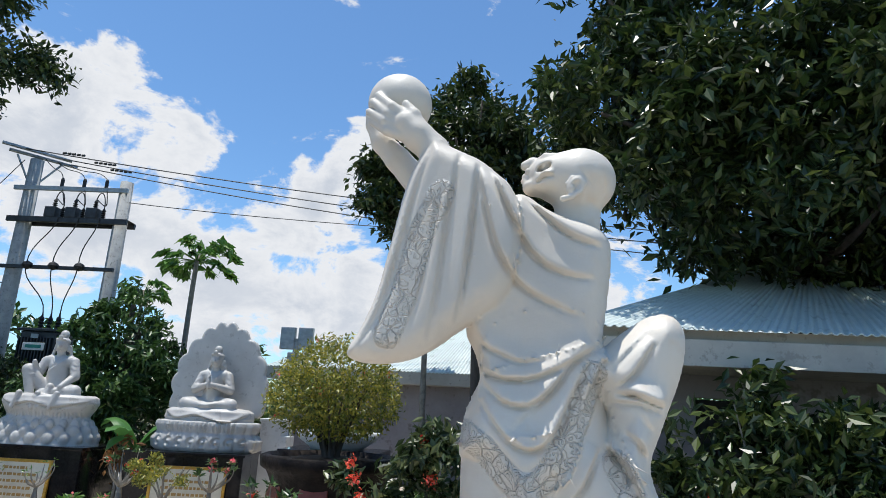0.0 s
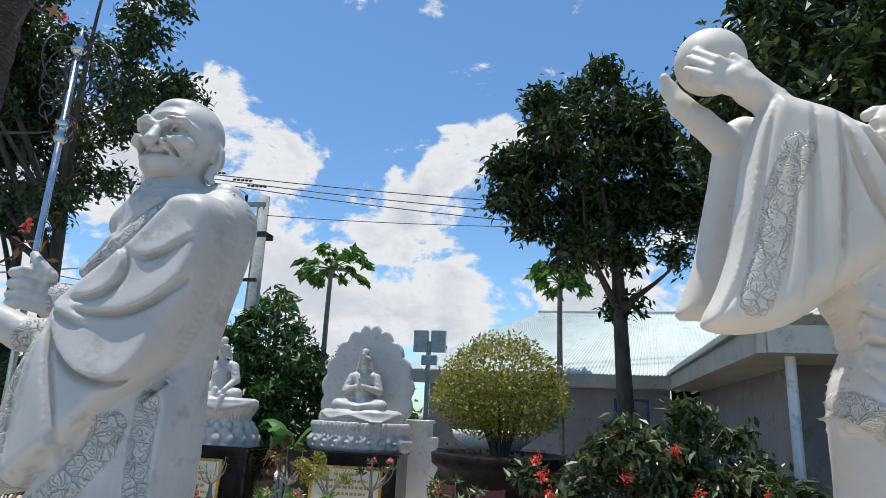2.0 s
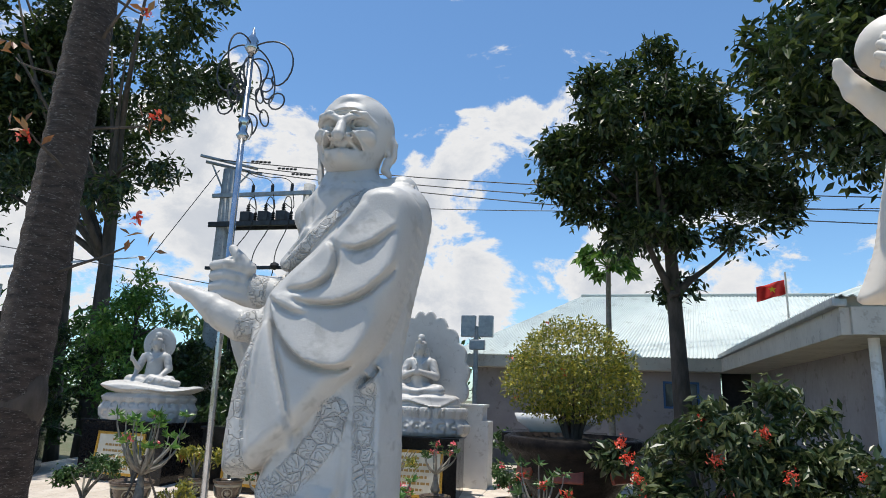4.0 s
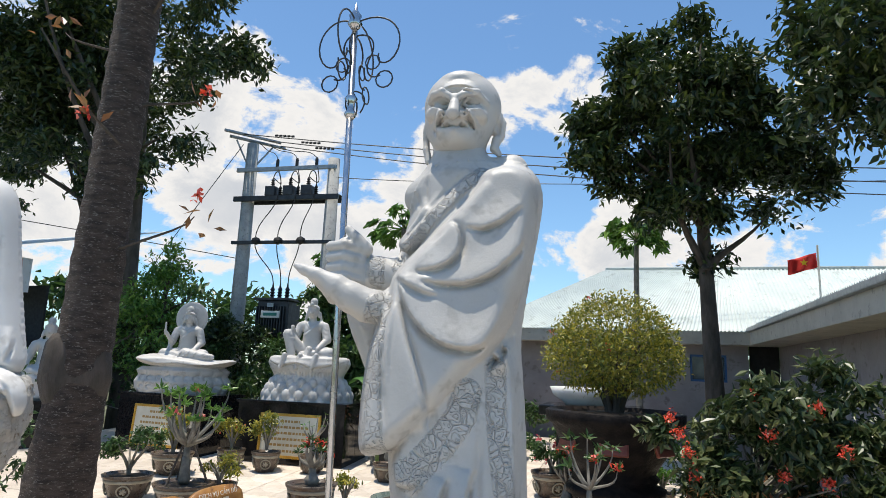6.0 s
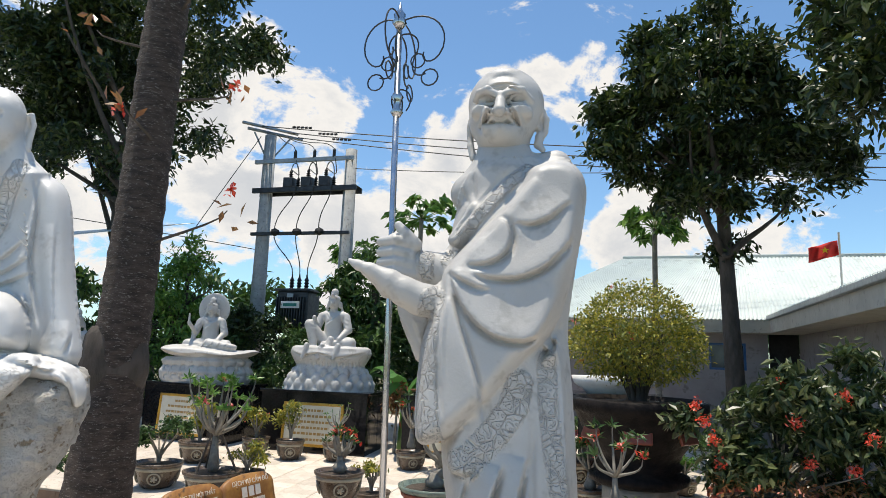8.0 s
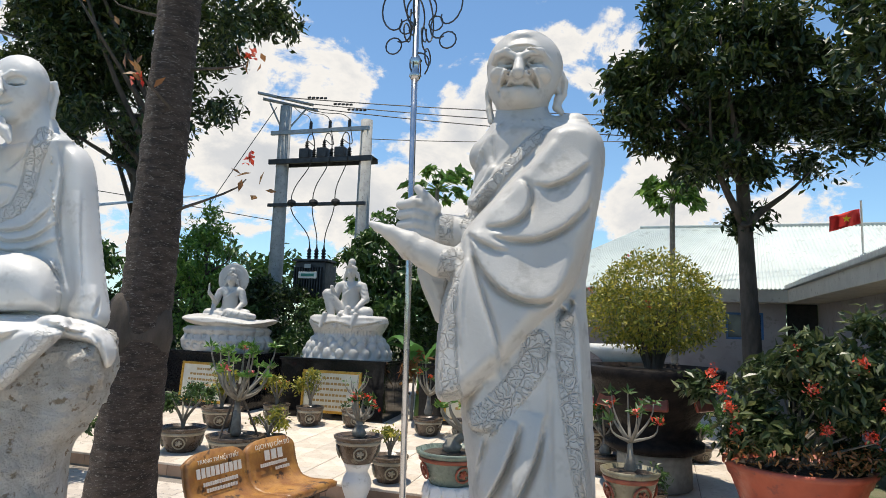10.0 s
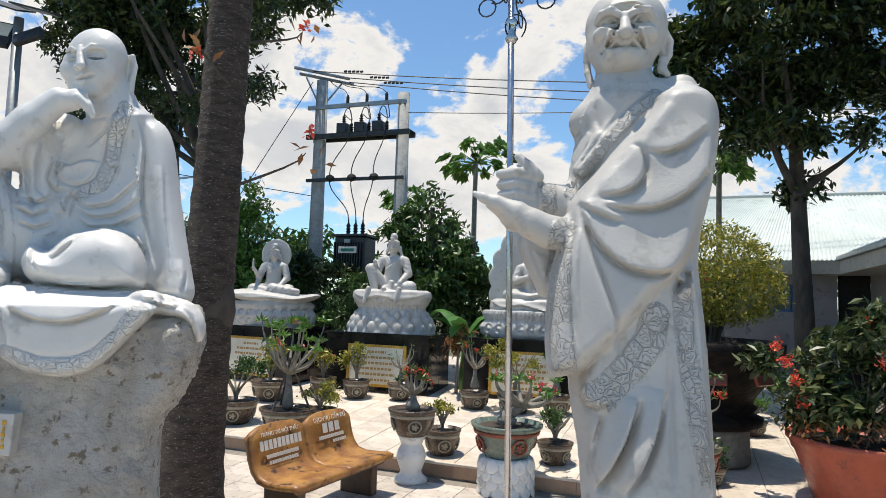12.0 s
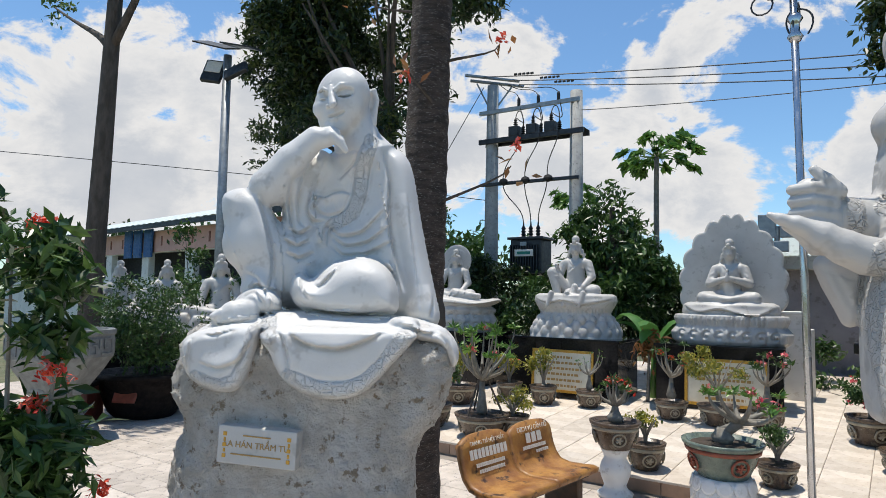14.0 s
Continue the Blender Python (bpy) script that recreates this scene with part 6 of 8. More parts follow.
sit.inflate(((-0.128, 1.887), (-0.082, 1.948), (-0.017, 1.981), (0.091, 1.995), (0.177, 1.955), (0.221, 1.875), (0.231, 1.789), (0.203, 1.752), (0.076, 1.74), (-0.098, 1.749), (-0.196, 1.78), (-0.224, 1.868), (-0.181, 1.936)), -0.15, 0.18, 0.11, 0.04, 0.0, 0.0)
sit.inflate(((-0.351, 1.72), (-0.287, 1.765), (-0.179, 1.767), (0.073, 1.757), (0.195, 1.756), (0.315, 1.743), (0.374, 1.712), (0.336, 1.674), (0.267, 1.656), (0.118, 1.593), (-0.088, 1.564), (-0.259, 1.6), (-0.322, 1.648)), -0.17, 0.27, 0.13, 0.03, 0.0, 0.0)
sit.inflate(((-0.627, 1.657), (-0.583, 1.694), (-0.447, 1.736), (-0.291, 1.755), (-0.266, 1.66), (-0.351, 1.571), (-0.508, 1.565), (-0.601, 1.594)), -0.11, 0.28, 0.11, 0.03, 0.0, 0.0)
sit.inflate(((-0.308, 1.69), (-0.174, 1.721), (0.072, 1.718), (0.192, 1.721), (0.28, 1.704), (0.261, 1.671), (0.198, 1.601), (0.141, 1.529), (0.079, 1.472), (-0.001, 1.448), (-0.082, 1.454), (-0.165, 1.481), (-0.23, 1.531), (-0.263, 1.615), (-0.302, 1.657)), -0.405, 0.075, 0.035, 0.01, 0.0, 0.0)
sit.inflate(((-0.616, 1.649), (-0.568, 1.681), (-0.435, 1.712), (-0.313, 1.722), (-0.311, 1.659), (-0.327, 1.574), (-0.356, 1.488), (-0.402, 1.452), (-0.468, 1.449), (-0.547, 1.475), (-0.601, 1.524), (-0.617, 1.588)), -0.36, 0.085, 0.04, 0.01, 0.0, 0.0)
sit.inflate(((0.182, 1.756), (0.235, 1.732), (0.369, 1.735), (0.435, 1.678), (0.448, 1.595), (0.412, 1.552), (0.37, 1.642), (0.288, 1.657), (0.204, 1.688)), -0.22, 0.14, 0.05, 0.012, 0.0, 0.0)
sit.ell((0.233, -0.32, 1.732), (0.0559, 0.05, 0.0258), 0, 0.012)
sit.crease(((-0.073, 2.444), (-0.112, 2.351), (-0.131, 2.259)), 0.008, 0.008)
sit.crease(((0.075, 2.495), (0.04, 2.372), (0.024, 2.262), (-0.01, 2.187), (-0.062, 2.16)), 0.009, 0.008)
sit.crease(((0.132, 2.493), (0.104, 2.371), (0.095, 2.274), (0.074, 2.186), (0.013, 2.128), (-0.061, 2.111)), 0.01, 0.008)
sit.scrolls(((0.104, 2.494), (0.071, 2.372), (0.06, 2.262), (0.033, 2.177), (-0.047, 2.133)), 0.0644)
sit.lip(((0.026, 2.265), (-0.017, 2.273), (-0.051, 2.268), (-0.086, 2.246), (-0.131, 2.262)), 0.018, 0.03, 0.6)
sit.crease(((-0.086, 2.246), (-0.08, 2.187)), 0.006, 0.008)
sit.crease(((-0.058, 2.256), (-0.034, 2.182)), 0.006, 0.008)
sit.lip(((-0.132, 2.237), (-0.121, 2.197), (-0.077, 2.172), (-0.024, 2.182), (0.008, 2.221)), 0.012, 0.03, 0.6)
sit.lip(((-0.076, 2.148), (-0.021, 2.08), (0.074, 2.099), (0.17, 2.205)), 0.018, 0.03, 0.8)
sit.lip(((-0.065, 2.099), (0.004, 2.038), (0.098, 2.056), (0.195, 2.138)), 0.018, 0.03, 0.8)
sit.lip(((-0.049, 2.05), (-0.007, 2.002), (0.088, 2.007), (0.206, 2.068)), 0.018, 0.03, 0.8)
sit.lip(((0.063, 2.495), (0.042, 2.397), (-0.028, 2.324)), 0.018, 0.03, 0.8)
sit.lip(((-0.252, 2.067), (-0.194, 2.037), (-0.142, 2.07)), 0.018, 0.03, 0.8)
sit.lip(((-0.238, 2.01), (-0.183, 1.986), (-0.125, 2.016)), 0.018, 0.03, 0.8)
sit.lip(((-0.237, 2.119), (-0.191, 2.089), (-0.139, 2.124)), 0.018, 0.03, 0.8)
sit.lip(((-0.134, 2.281), (-0.158, 2.188), (-0.129, 2.146), (-0.079, 2.153)), 0.018, 0.03, 0.8)
sit.lip(((-0.189, 2.03), (-0.229, 2.129), (-0.245, 2.228), (-0.224, 2.322)), 0.015, 0.028, 0.7)
sit.lip(((-0.148, 2.104), (-0.197, 2.129), (-0.206, 2.228), (-0.174, 2.372)), 0.015, 0.028, 0.7)
sit.lip(((-0.097, 2.05), (-0.09, 2.116), (-0.057, 2.158)), 0.015, 0.028, 0.7)
sit.lip(((-0.073, 2.031), (-0.07, 2.092), (-0.052, 2.133)), 0.015, 0.028, 0.7)
sit.lip(((0.251, 1.843), (0.215, 1.958), (0.177, 2.122), (0.182, 2.311), (0.155, 2.45)), 0.021, 0.05, 0.7)
sit.lip(((0.214, 1.77), (0.224, 1.884), (0.186, 1.984)), 0.018, 0.04, 0.7)
sit.lip(((0.311, 1.753), (0.299, 1.89), (0.273, 2.075), (0.256, 2.262)), 0.012, 0.04, 0.6)
sit.lip(((0.344, 1.753), (0.361, 1.811), (0.366, 1.879)), 0.018, 0.03, 0.7)
sit.lip(((-0.299, 1.833), (-0.29, 1.973), (-0.324, 2.114), (-0.365, 2.253)), 0.021, 0.045, 0.7)
sit.lip(((-0.389, 1.843), (-0.345, 1.878), (-0.29, 1.833), (-0.269, 1.77)), 0.021, 0.035, 0.8)
sit.lip(((-0.417, 1.808), (-0.353, 1.85), (-0.305, 1.799), (-0.294, 1.761)), 0.015, 0.03, 0.8)
sit.lip(((-0.406, 1.924), (-0.346, 1.901), (-0.284, 1.788)), 0.012, 0.03, 0.7)
sit.lip(((-0.119, 1.887), (-0.096, 1.865), (-0.037, 1.925), (-0.008, 1.974)), 0.018, 0.03, 0.8)
sit.lip(((-0.217, 1.868), (-0.17, 1.802), (-0.098, 1.771), (0.076, 1.762), (0.202, 1.782)), 0.024, 0.05, 0.8)
sit.lip(((-0.147, 1.903), (-0.149, 1.847), (-0.122, 1.814)), 0.018, 0.03, 0.8)
sit.lip(((-0.2, 1.925), (-0.182, 1.88), (-0.187, 1.835)), 0.018, 0.03, 0.8)
sit.lip(((-0.2, 1.703), (-0.127, 1.652), (-0.006, 1.64), (0.092, 1.677), (0.176, 1.727)), 0.03, 0.05, 0.8)
sit.lip(((-0.276, 1.72), (-0.212, 1.687), (-0.183, 1.59), (-0.189, 1.524)), 0.021, 0.03, 0.8)
sit.lip(((-0.557, 1.694), (-0.489, 1.674), (-0.408, 1.698), (-0.348, 1.73)), 0.018, 0.03, 0.7)
sit.lip(((-0.531, 1.572), (-0.457, 1.55), (-0.382, 1.578), (-0.328, 1.668)), 0.021, 0.04, 0.7)
sit.lip(((-0.583, 1.525), (-0.575, 1.611), (-0.567, 1.676)), 0.015, 0.03, 0.7)
sit.crease(((-0.197, 1.567), (-0.082, 1.524), (0.037, 1.529), (0.117, 1.584), (0.181, 1.673), (0.199, 1.724)), 0.007, 0.007)
sit.crease(((-0.529, 1.53), (-0.466, 1.507), (-0.413, 1.522), (-0.362, 1.6), (-0.331, 1.685)), 0.006, 0.007)
sit.lip(((0.209, 1.738), (0.25, 1.718), (0.321, 1.699), (0.351, 1.709)), 0.018, 0.03, 0.8)
sit.lip(((0.382, 1.576), (0.384, 1.659), (0.343, 1.699)), 0.015, 0.03, 0.7)
sit.scrolls(((-0.184, 1.527), (-0.081, 1.488), (0.018, 1.489), (0.096, 1.52), (0.162, 1.595), (0.217, 1.676)), 0.0725)
sit.scrolls(((-0.544, 1.512), (-0.454, 1.482), (-0.39, 1.502), (-0.35, 1.579), (-0.322, 1.696)), 0.0562)
sit.scrolls(((-0.278, 1.729), (-0.266, 1.676)), 0.0656)
calm = Clay((-0.24, -0.3, 2.36), (0.22, 0.2, 2.9), 0.0042)
calm.ell((-0.022, -0.02, 2.705), (0.1168, 0.122, 0.1272), 0, 0.02)
calm.ell((-0.032, -0.045, 2.627), (0.0998, 0.1, 0.1151), 0, 0.03)
calm.cap((0.018, 0.01, 2.602), (0.051, 0.02, 2.484), 0.0904, 0.1049, 0.02)
calm.cap((-0.077, -0.132, 2.717), (-0.071, -0.15, 2.672), 0.0101, 0.0125, 0.007)
calm.cap((-0.071, -0.15, 2.672), (-0.062, -0.17, 2.629), 0.0125, 0.0172, 0.007)
calm.ell((-0.082, -0.135, 2.633), (0.0125, 0.012, 0.01), 0, 0.005)
calm.ell((-0.042, -0.135, 2.633), (0.0137, 0.012, 0.0112), 0, 0.005)
calm.cap((-0.129, -0.09, 2.71), (-0.109, -0.12, 2.715), 0.0062, 0.0076, 0.005)
calm.cap((-0.109, -0.12, 2.715), (-0.084, -0.134, 2.699), 0.0076, 0.0076, 0.005)
calm.cap((-0.06, -0.137, 2.702), (-0.032, -0.14, 2.722), 0.0075, 0.0085, 0.005)
calm.cap((-0.032, -0.14, 2.722), (0.003, -0.126, 2.727), 0.0085, 0.0085, 0.005)
calm.cap((0.003, -0.126, 2.727), (0.04, -0.088, 2.711), 0.0085, 0.0066, 0.005)
calm.ell((-0.11, -0.13, 2.679), (0.0303, 0.036, 0.0202), 0, 0.006, True)
calm.ell((-0.012, -0.142, 2.689), (0.0398, 0.036, 0.0224), 8, 0.006, True)
calm.ell((-0.111, -0.09, 2.687), (0.0256, 0.02, 0.0154), 0, 0.004)
calm.ell((-0.012, -0.104, 2.693), (0.0353, 0.022, 0.0176), 8, 0.004)
calm.cap((-0.133, -0.095, 2.681), (-0.11, -0.111, 2.675), 0.0046, 0.0051, 0.003)
calm.cap((-0.11, -0.111, 2.675), (-0.091, -0.112, 2.672), 0.0051, 0.0046, 0.003)
calm.cap((-0.046, -0.122, 2.682), (-0.012, -0.126, 2.679), 0.0045, 0.0055, 0.003)
calm.cap((-0.012, -0.126, 2.679), (0.023, -0.105, 2.689), 0.0055, 0.0045, 0.003)
calm.crease(((-0.129, 2.669), (-0.109, 2.665), (-0.09, 2.662)), 0.012, 0.004)
calm.crease(((-0.048, 2.675), (-0.012, 2.671), (0.025, 2.682)), 0.012, 0.004)
calm.cap((-0.079, -0.126, 2.598), (-0.055, -0.136, 2.602), 0.0075, 0.0099, 0.004)
calm.cap((-0.055, -0.136, 2.602), (-0.022, -0.118, 2.613), 0.0099, 0.0065, 0.004)
calm.cap((-0.074, -0.124, 2.581), (-0.052, -0.134, 2.578), 0.0075, 0.0111, 0.004)
calm.cap((-0.052, -0.134, 2.578), (-0.026, -0.118, 2.594), 0.0111, 0.0065, 0.004)
calm.crease(((-0.083, 2.586), (-0.055, 2.588), (-0.036, 2.594), (-0.01, 2.608)), 0.016, 0.005)
calm.ell((-0.049, -0.105, 2.546), (0.0449, 0.03, 0.0299), 0, 0.02)
calm.ell((0.016, -0.085, 2.634), (0.0452, 0.035, 0.0452), 0, 0.02)
calm.ell((-0.12, -0.085, 2.639), (0.0307, 0.03, 0.0409), 0, 0.02)
calm.ell((-0.076, -0.118, 2.736), (0.0081, 0.008, 0.0081), 0, 0.003)
calm.ell((0.106, 0.0, 2.68), (0.0231, 0.026, 0.0617), 6, 0.006)
calm.ell((0.105, -0.026, 2.677), (0.0127, 0.014, 0.0357), 6, 0.004, True)
calm.cap((0.09, -0.02, 2.72), (0.112, -0.02, 2.727), 0.009, 0.0103, 0.004)
calm.cap((0.112, -0.02, 2.727), (0.125, -0.02, 2.683), 0.0103, 0.0102, 0.004)
calm.cap((0.125, -0.02, 2.683), (0.116, -0.02, 2.628), 0.0102, 0.0127, 0.004)
calm.cap((0.116, -0.02, 2.628), (0.11, -0.02, 2.581), 0.0127, 0.0177, 0.004)
ob = new("seated_statue", sit.mesh("seated_statue", clean_marble_mat, (calm,), (-.2, -.35)))
ob.matrix_world = pose(-4.05, 1.78, 0, 0, 0, 44.41)
tagged(ob, "white marble seated monk statue, chin on hand, knee raised", "statue")

# Rock under it
boulder = Clay((-.82, -.62, -.1), (.66, .40, 1.8), 0.0115)
boulder.inflate(((-0.609, 1.695), (-0.661, 1.652), (-0.69, 1.551), (-0.714, 1.46), (-0.705, 1.381), (-0.629, 1.284), (-0.686, 1.192), (-0.699, 1.08), (-0.693, 0.86), (-0.673, 0.623), (-0.641, 0.222), (0.334, 0.355), (0.331, 0.73), (0.32, 0.95), (0.313, 1.133), (0.312, 1.256), (0.391, 1.36), (0.434, 1.47), (0.45, 1.574), (0.445, 1.666), (0.4, 1.719), (0.203, 1.735), (-0.343, 1.738)), -0.055, 0.325, 0.14, 0.03, 0.0, 0.0)
boulder.rough(.013, 23.0, None, 1.0)
boulder.rough(.004, 61.0, None, 4.0)
ob = new("rock_plinth", boulder.mesh("rock_plinth", rock_mat, (), (-.2, -.35)))
ob.matrix_world = pose(-4.05, 1.78, 0, 0, 0, 44.41)
tagged(ob, "rough hewn white marble rock carrying the seated statue", "rock")

# ---- plinths, staff, plaque ----
def plinth(at, r, h, label, seed):
    c = Clay((-r - .1, -r - .1, -.06), (r + .1, r + .1, h + .06), .022)
    c.slab(((-r, 0), (-r * .96, h * .5), (-r * .9, h), (r * .9, h), (r * .97, h * .5), (r, 0)), 0, r * .8, .1, .03)
    c.rough(.012, 14.0, None, seed)
    ob = new("rock_plinth", c.mesh("rock_plinth", rock_mat))
    ob.matrix_world = pose(*at, 0, 0, 10)
    return tagged(ob, label, "rock")


plinth((.38, 2.06, 0), .52, 1.14, "rough white rock carrying the kneeling statue", 2.0)
plinth((-1.84, 1.9, 0), .42, .96, "rough white rock carrying the standing statue", 3.0)

staff = thing("ringed_staff", (-2.155, 1.69, 0), "tall polished steel staff with scrolled wire finial", "staff")
part("shaft", tube(bmesh.new(), [(.02, .02, 0), (0, 0, 1.9), (-.02, .02, 2.97)], .0105, 16), steel_mat, staff, smooth=True)
part("collar", lathe([(.013, 2.60), (.022, 2.615), (.013, 2.63), (.013, 2.655), (.022, 2.67), (.013, 2.685)], 16), steel_mat, staff, smooth=True).location = (-.012, .014, 0)
part("finial", lathe([(.013, 2.93), (.026, 2.95), (.018, 2.965), (.022, 2.98), (.008, 3.0), (.002, 3.03)], 16), steel_mat, staff, smooth=True).location = (-.02, .02, 0)
for sx, turn in ((-1, 0), (1, 0), (-1, 90), (1, 90)):
    spin = pose(-.015, .02, 0, 0, 0, turn) @ pose(.015, -.02, 0)
    part("scroll", tube(bmesh.new(), curve_pts((-.02, .02, 2.95), (sx * .08, .02, 3.0), (sx * .17, .02, 2.93), (sx * .145, .02, 2.84), 10) + curve_pts((sx * .145, .02, 2.84), (sx * .12, .02, 2.77), (sx * .06, .02, 2.79), (sx * .075, .02, 2.83), 7)[1:], .003, 6), dark_metal_mat, staff).matrix_basis = spin
    part("scroll", tube(bmesh.new(), curve_pts((-.02, .02, 2.90), (sx * .03, .02, 2.92), (sx * .07, .02, 2.88), (sx * .05, .02, 2.83), 8) + curve_pts((sx * .05, .02, 2.83), (sx * .02, .02, 2.78), (sx * .04, .02, 2.73), (sx * .085, .02, 2.75), 8)[1:], .003, 6), dark_metal_mat, staff).matrix_basis = spin
    ring = [(sx * (.10 + .03 * math.cos(t)), .02, 2.735 + .03 * math.sin(t)) for t in [i * .524 for i in range(13)]]
    part("ring", tube(bmesh.new(), ring, .0028, 6), dark_metal_mat, staff).matrix_basis = spin
    ring = [(sx * (.055 + .026 * math.cos(t)), .02, 2.80 + .026 * math.sin(t)) for t in [i * .524 for i in range(13)]]
    part("ring", tube(bmesh.new(), ring, .0026, 6), dark_metal_mat, staff).matrix_basis = spin
    part("scroll", tube(bmesh.new(), curve_pts((-.01, .02, 2.70), (sx * .03, .02, 2.70), (sx * .05, .02, 2.66), (sx * .02, .02, 2.62), 8), .0028, 6), dark_metal_mat, staff).matrix_basis = spin

rp = thing("name_plaque", (0, 0, 0), "white marble name plaque on the hewn rock", "plaque")
rp.matrix_world = pose(-3.903, 1.213, 1.264, 0, 0, 25.1) @ pose(0, 0, 0, 0, 2.5, 0)
part("slab", boxes(((-.157, -.022, -.07), (.157, .1, .07)), bevel=.006), marble_mat, rp)
text_mesh("lettering", "LA HÁN TRẦM TƯ", .032, letter_mat, rp, pose(0, -.023, .004, 90, 0, 0), .0012)
part("fine_writing", boxes(((-.055, -.0245, .036), (.055, -.0225, .041))), letter_mat, rp)
part("fine_writing", boxes(((-.10, -.0245, -.034), (.10, -.0225, -.029))), letter_mat, rp)
for sx in (-1, 1):
    for k in range(5):
        part("side_ornament", boxes(((sx * .128 - .007 + .003 * (k % 2), -.0245, -.047 + k * .02), (sx * .128 + .007 - .003 * (k % 2), -.0225, -.033 + k * .02))), gold_mat, rp)


# ---- three seated statues on the pedestals ----
def petals(c, n, r, squash, z, size, lean):
    """A ring of pointed lotus petals."""
    for i in range(n):
        a = 2 * math.pi * i / n
        x, y = r * math.cos(a), r * squash * math.sin(a)
        c.ell((x * (1 + lean * .5), y * (1 + lean * .5), z + size * .35), (size * .72, size * .5, size * .85), 0, .006)


def sitter(c, z, s, praying=True, raised=False):
    """A slender robed figure with topknot, seated cross-legged or with one knee raised, s metres from seat to topknot."""
    for q in (-1, 1):
        if raised and q < 0:
            c.cap((-.10 * s, -.04 * s, z + .08 * s), (-.30 * s, -.14 * s, z + .33 * s), .085 * s, .075 * s, .02 * s)
            c.cap((-.30 * s, -.14 * s, z + .33 * s), (-.22 * s, -.18 * s, z + .05 * s), .075 * s, .055 * s, .02 * s)
        else:
            c.cap((q * .08 * s, -.02 * s, z + .08 * s), (q * .31 * s, -.13 * s, z + .075 * s), .10 * s, .085 * s, .03 * s)
            c.cap((q * .31 * s, -.13 * s, z + .07 * s), (-q * .05 * s, -.22 * s, z + .05 * s), .075 * s, .05 * s, .02 * s)
    c.cap((0, .03 * s, z + .08 * s), (0, .03 * s, z + .40 * s), .15 * s, .125 * s, .03 * s)
    c.cap((-.13 * s, .03 * s, z + .47 * s), (.13 * s, .03 * s, z + .47 * s), .07 * s, .07 * s, .04 * s)
    for q in (-1, 1):
        el = (q * .24 * s, -.02 * s, z + .27 * s)
        c.cap((q * .18 * s, .03 * s, z + .46 * s), el, .062 * s, .062 * s, .015 * s)
        if praying:
            c.cap(el, (q * .03 * s, -.19 * s, z + .33 * s), .058 * s, .035 * s, .012 * s)
        elif q > 0:
            c.cap(el, (.16 * s, -.20 * s, z + .13 * s), .055 * s, .035 * s, .012 * s)
        else:
            c.cap(el, (-.24 * s, -.15 * s, z + (.44 if raised else .14) * s), .052 * s, .028 * s, .012 * s)
    if praying:
        c.cap((0, -.2 * s, z + .31 * s), (0, -.21 * s, z + .45 * s), .036 * s, .016 * s, .008 * s)
    c.cap((0, .02 * s, z + .5 * s), (0, .0, z + .6 * s), .055 * s, .052 * s, .015 * s)
    c.ell((0, -.015 * s, z + .665 * s), (.076 * s, .088 * s, .098 * s), 0, .006)
    c.ell((0, .005 * s, z + .72 * s), (.088 * s, .098 * s, .062 * s), 0, .005)
    c.ell((0, .01 * s, z + .815 * s), (.056 * s, .056 * s, .062 * s), 0, .006)
    c.cap((-.05 * s, -.08 * s, z + .745 * s), (.05 * s, -.08 * s, z + .745 * s), .016 * s, .016 * s, .004)
    c.ell((0, -.095 * s, z + .775 * s), (.03 * s, .02 * s, .034 * s), 0, .004)
    for q in (-1, 1):
        c.cap((q * .082 * s, .0, z + .68 * s), (q * .084 * s, .0, z + .60 * s), .014 * s, .018 * s, .006)
        c.cap((q * .09 * s, .03 * s, z + .66 * s), (q * .13 * s, .04 * s, z + .5 * s), .022 * s, .018 * s, .012)
        c.ell((q * .032 * s, -.108 * s, z + .672 * s), (.022 * s, .012 * s, .008 * s), 0, .004, True)
    c.cap((0, -.10 * s, z + .68 * s), (0, -.112 * s, z + .645 * s), .008 * s, .013 * s, .006)
    c.crease(((-.022 * s, z + .614 * s), (0, z + .618 * s), (.022 * s, z + .614 * s)), .008, .006)
    c.lip(((.10 * s, z + .52 * s), (0, z + .40 * s), (-.10 * s, z + .33 * s)), .016, .05, .7)
    c.lip(((-.10 * s, z + .52 * s), (-.03 * s, z + .44 * s), (.03 * s, z + .40 * s)), .012, .04, .7)
    for k in range(4):
        c.lip(((-.22 * s, z + (.12 - .02 * k) * s), (0, z + (.05 - .012 * k) * s), (.24 * s, z + (.12 - .02 * k) * s)), .010, .03, .7)
    for q in (-1, 1):
        for k in range(3):
            c.lip(((q * .17 * s, z + (.44 - .06 * k) * s), (q * .23 * s, z + (.40 - .06 * k) * s), (q * .27 * s, z + (.41 - .06 * k) * s)), .008, .025, .6)


def place(name, clay, at, rz, label):
    ob = new(name, clay.mesh(name, marble_mat))
    ob.matrix_world = pose(*at, 0, 0, rz)
    return tagged(ob, label, "statue")


